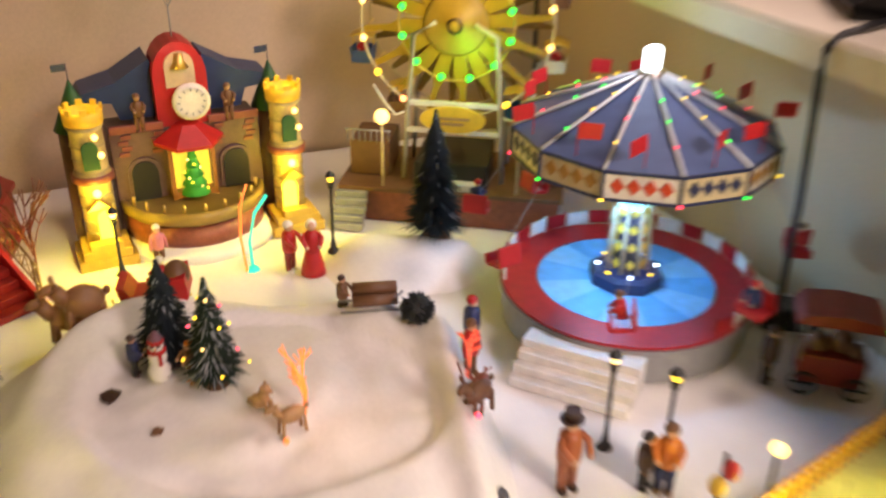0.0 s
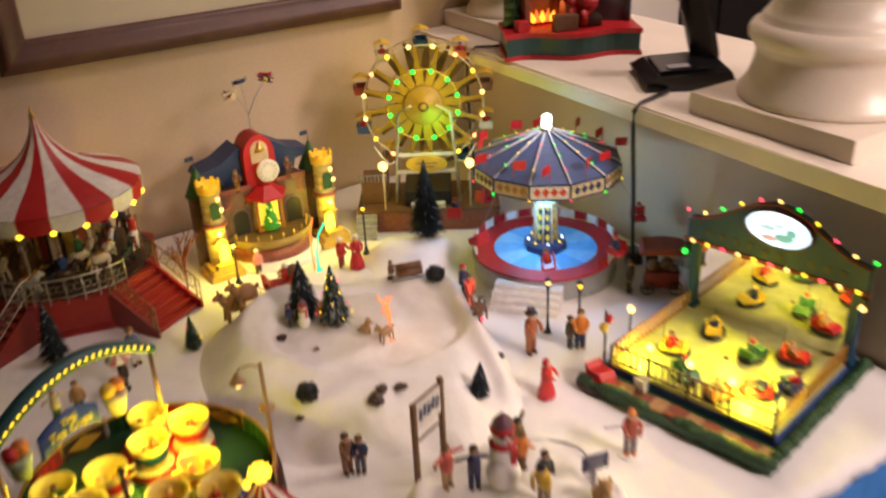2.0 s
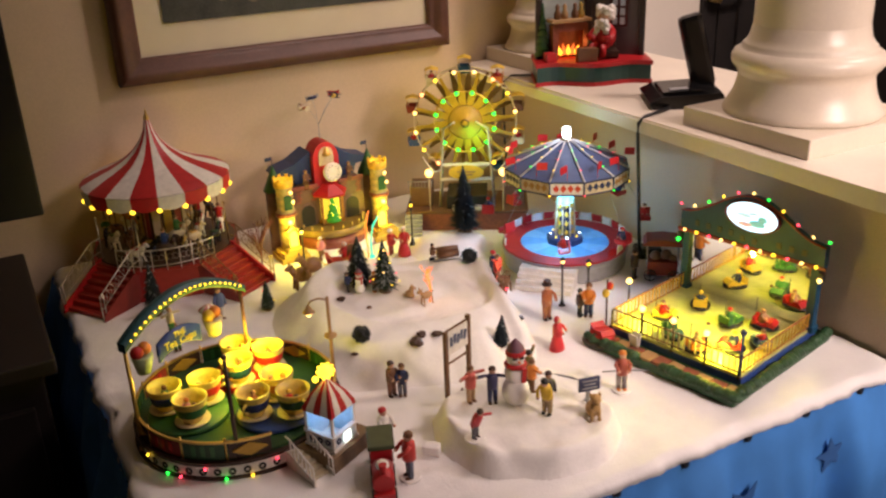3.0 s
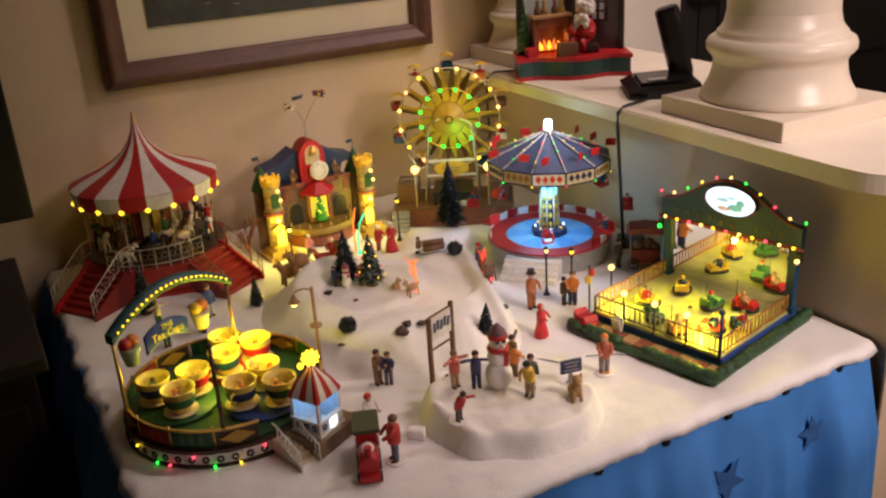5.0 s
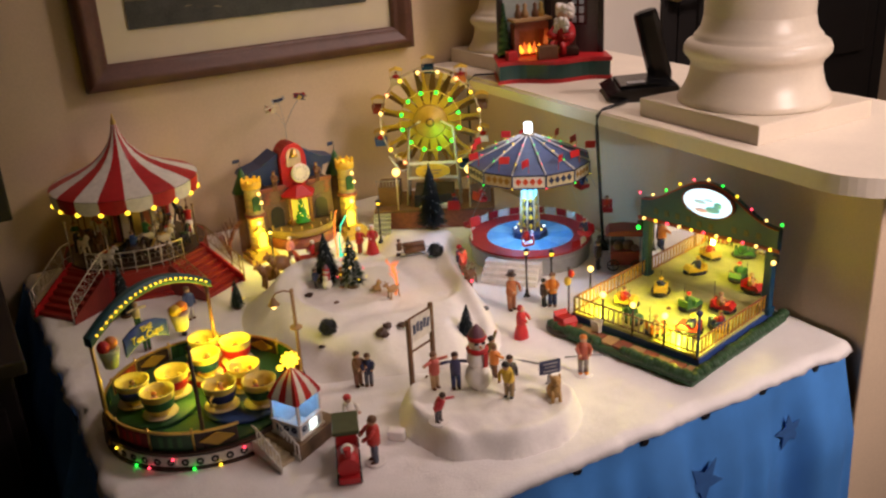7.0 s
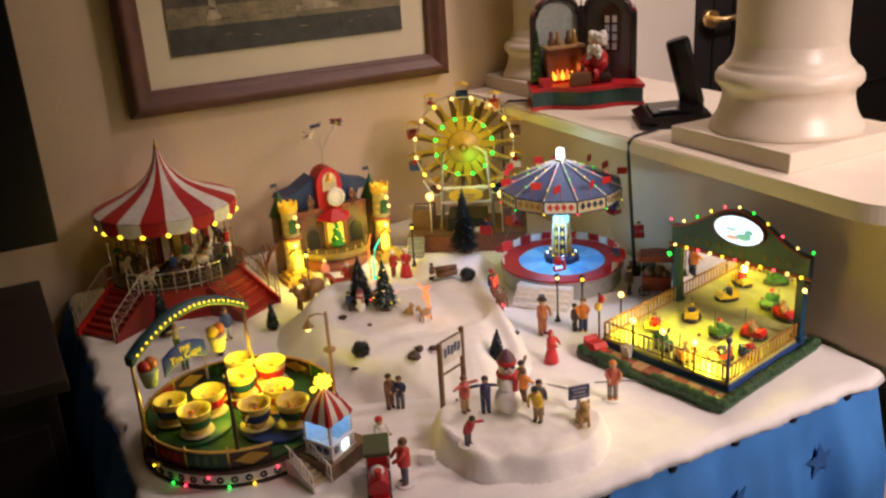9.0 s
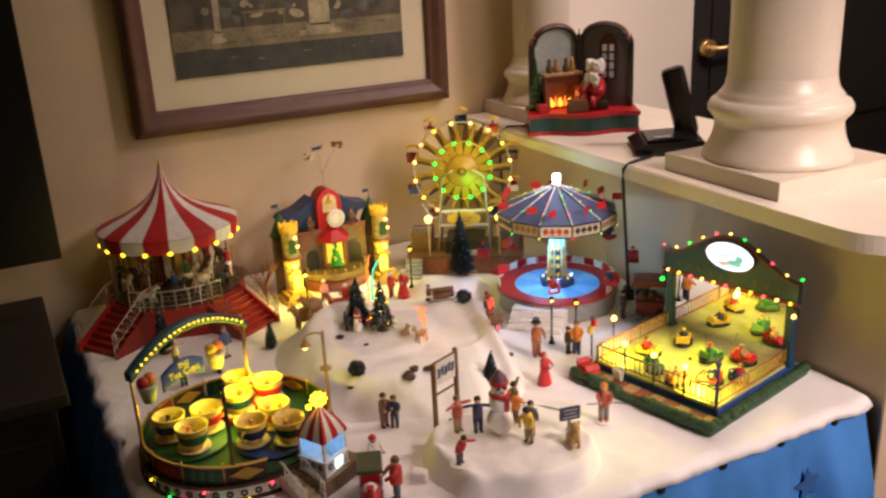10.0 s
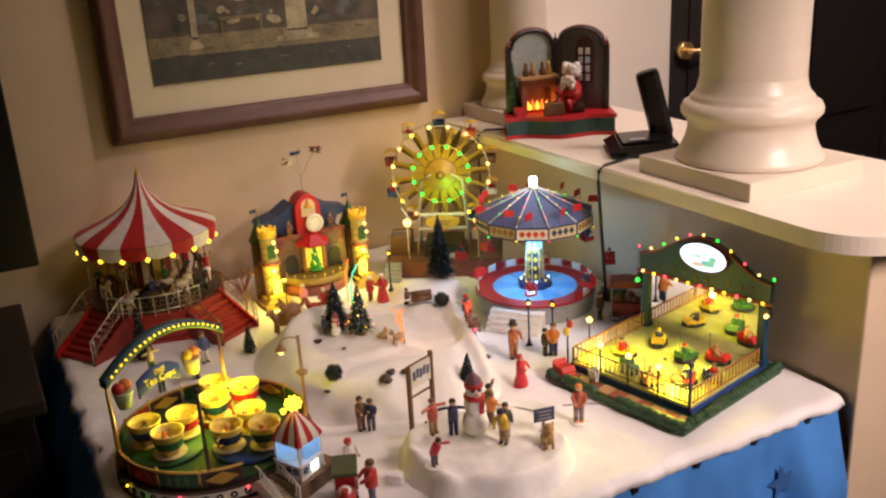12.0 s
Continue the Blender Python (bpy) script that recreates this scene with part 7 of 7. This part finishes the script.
    t = part("small_tree", tree, DKGREEN, b, "small dark green tree", at=pose(-0.086, 0.006, 0.040))
    part("gift", Shape().box(-0.076, -0.026, 0.048, 0.018, 0.016, 0.016, rz=20, bevel=0.001), RED, b)
    part("hearth_chest", Shape().box(-0.012, -0.034, 0.052, 0.036, 0.020, 0.024, rz=8, bevel=0.002), BROWN, b)
    doll = Shape().paint(1).ball(0, 0, 0.026, 0.021, 1.0, 0.9, 1.15, 14).tube([(0.016, -0.004, 0.036), (0.022, -0.016, 0.024), (0.008, -0.024, 0.022)], 0.0062, 8).tube([(-0.016, -0.004, 0.036), (-0.022, -0.016, 0.024), (-0.008, -0.024, 0.022)], 0.0062, 8).tube([(0.009, -0.010, 0.010), (0.010, -0.026, 0.010), (0.010, -0.028, -0.008)], 0.0066, 8).tube([(-0.009, -0.010, 0.010), (-0.010, -0.026, 0.010), (-0.010, -0.028, -0.008)], 0.0066, 8)
    doll.paint(0).ball(0, -0.002, 0.060, 0.0135, 1, 1, 1.0, 14).paint(3)
    for k in range(26):
        a, h = 137.5 * k, k / 25
        doll.ball(0.0125 * math.cos(radians(a)), 0.002 + 0.011 * math.sin(radians(a)), 0.058 + 0.016 * h, 0.0062, seg=8)
    for k in range(16):
        doll.ball(0.0105 * math.sin(k * 2.4), -0.0125 - 0.002 * math.cos(k * 1.7), 0.052 - 0.0014 * k, 0.0056, seg=8)
    part("doll", doll, [SKIN, RED, DKRED, WHITE], b, "plain doll shape in red and white", at=pose(0.024, -0.004, 0.054, 0, 0, -35))
    part("chair", Shape().box(0.030, 0.016, 0.062, 0.036, 0.008, 0.050, bevel=0.003).box(0.030, -0.004, 0.048, 0.036, 0.034, 0.014, bevel=0.003), DKBROWN, b)
    wn = part("window", Shape().prism([(-0.017, 0.0), (0.017, 0.0), (0.017, 0.062)] + [(0.017 * math.cos(a), 0.062 + 0.024 * math.sin(a)) for a in np.linspace(0.2, math.pi - 0.2, 7)] + [(-0.017, 0.062)], 0.003), paint("frame_maroon", (0.06, 0.012, 0.012)), b, "arched window with white panes", at=pose(0.047, 0.030, 0, 0, 0, -22) @ pose(0.008, -0.0045, 0.090))
    for sx in (-0.0068, 0.0068):
        for k in range(4):
            part("pane", Shape().box(sx, -0.002, 0.010 + 0.0165 * k, 0.0085, 0.001, 0.0125), GLASS if k < 3 else WHITE, wn)
    return b


build_music_box()
M_PHONE = mat("phone_plastic", (0.008, 0.008, 0.009), 0.22, var=0.1, bump=0.03)
ph = thing("cordless_telephone", pose(0.990, 0.885, COUNTER, 0, 0, -32), "black cordless telephone standing in its base", "telephone")
part("base", Shape().prism([(-0.058, 0.0), (0.062, 0.0), (0.066, 0.010), (0.058, 0.026), (-0.042, 0.021), (-0.062, 0.011)], 0.120), M_PHONE, ph, at=pose(0, 0, 0))
part("base_top", Shape().box(-0.004, 0, 0.0255, 0.070, 0.092, 0.005, ry=-3, bevel=0.002), M_PHONE, ph)
part("display", Shape().box(-0.010, -0.03, 0.0290, 0.030, 0.018, 0.001, ry=-3), GREY, ph)
hs = part("handset", Shape().box(0, 0, 0.066, 0.042, 0.028, 0.132, bevel=0.0105), M_PHONE, ph, "upright black handset", at=pose(0.046, 0.030, 0.016, 0, -15, 0))
part("earpiece", Shape().box(0.0125, 0, 0.118, 0.002, 0.022, 0.006), GREY, hs)
solid("telephone_cord", Shape().tube([(0.93, 0.845, 0.280), (0.895, 0.838, 0.279), (0.868, 0.834, 0.277), (0.854, 0.833, 0.268), (0.853, 0.833, 0.250), (0.858, 0.834, 0.20), (0.866, 0.838, 0.14), (0.880, 0.850, 0.08), (0.894, 0.862, 0.03), (0.905, 0.866, 0.010)], 0.0030, 8), M_BLACK, pose(0, 0, 0), "black cord hanging from the telephone", "cable")
solid("power_adapter", Shape().box(0, 0, 0.011, 0.050, 0.030, 0.022, bevel=0.004), M_BLACK, pose(0.922, 0.872, 0.0, 0, 0, -35), "black plug adapter lying on the snow", "adapter")
solid("ornament_cord", Shape().tube([(0.90, 1.215, 0.279), (0.866, 1.235, 0.279), (0.853, 1.242, 0.268), (0.852, 1.244, 0.23), (0.858, 1.248, 0.12), (0.87, 1.25, 0.02), (0.88, 1.26, 0.004)], 0.0022, 8), M_BLACK, pose(0, 0, 0), "thin black cord from the fireplace ornament", "cable")
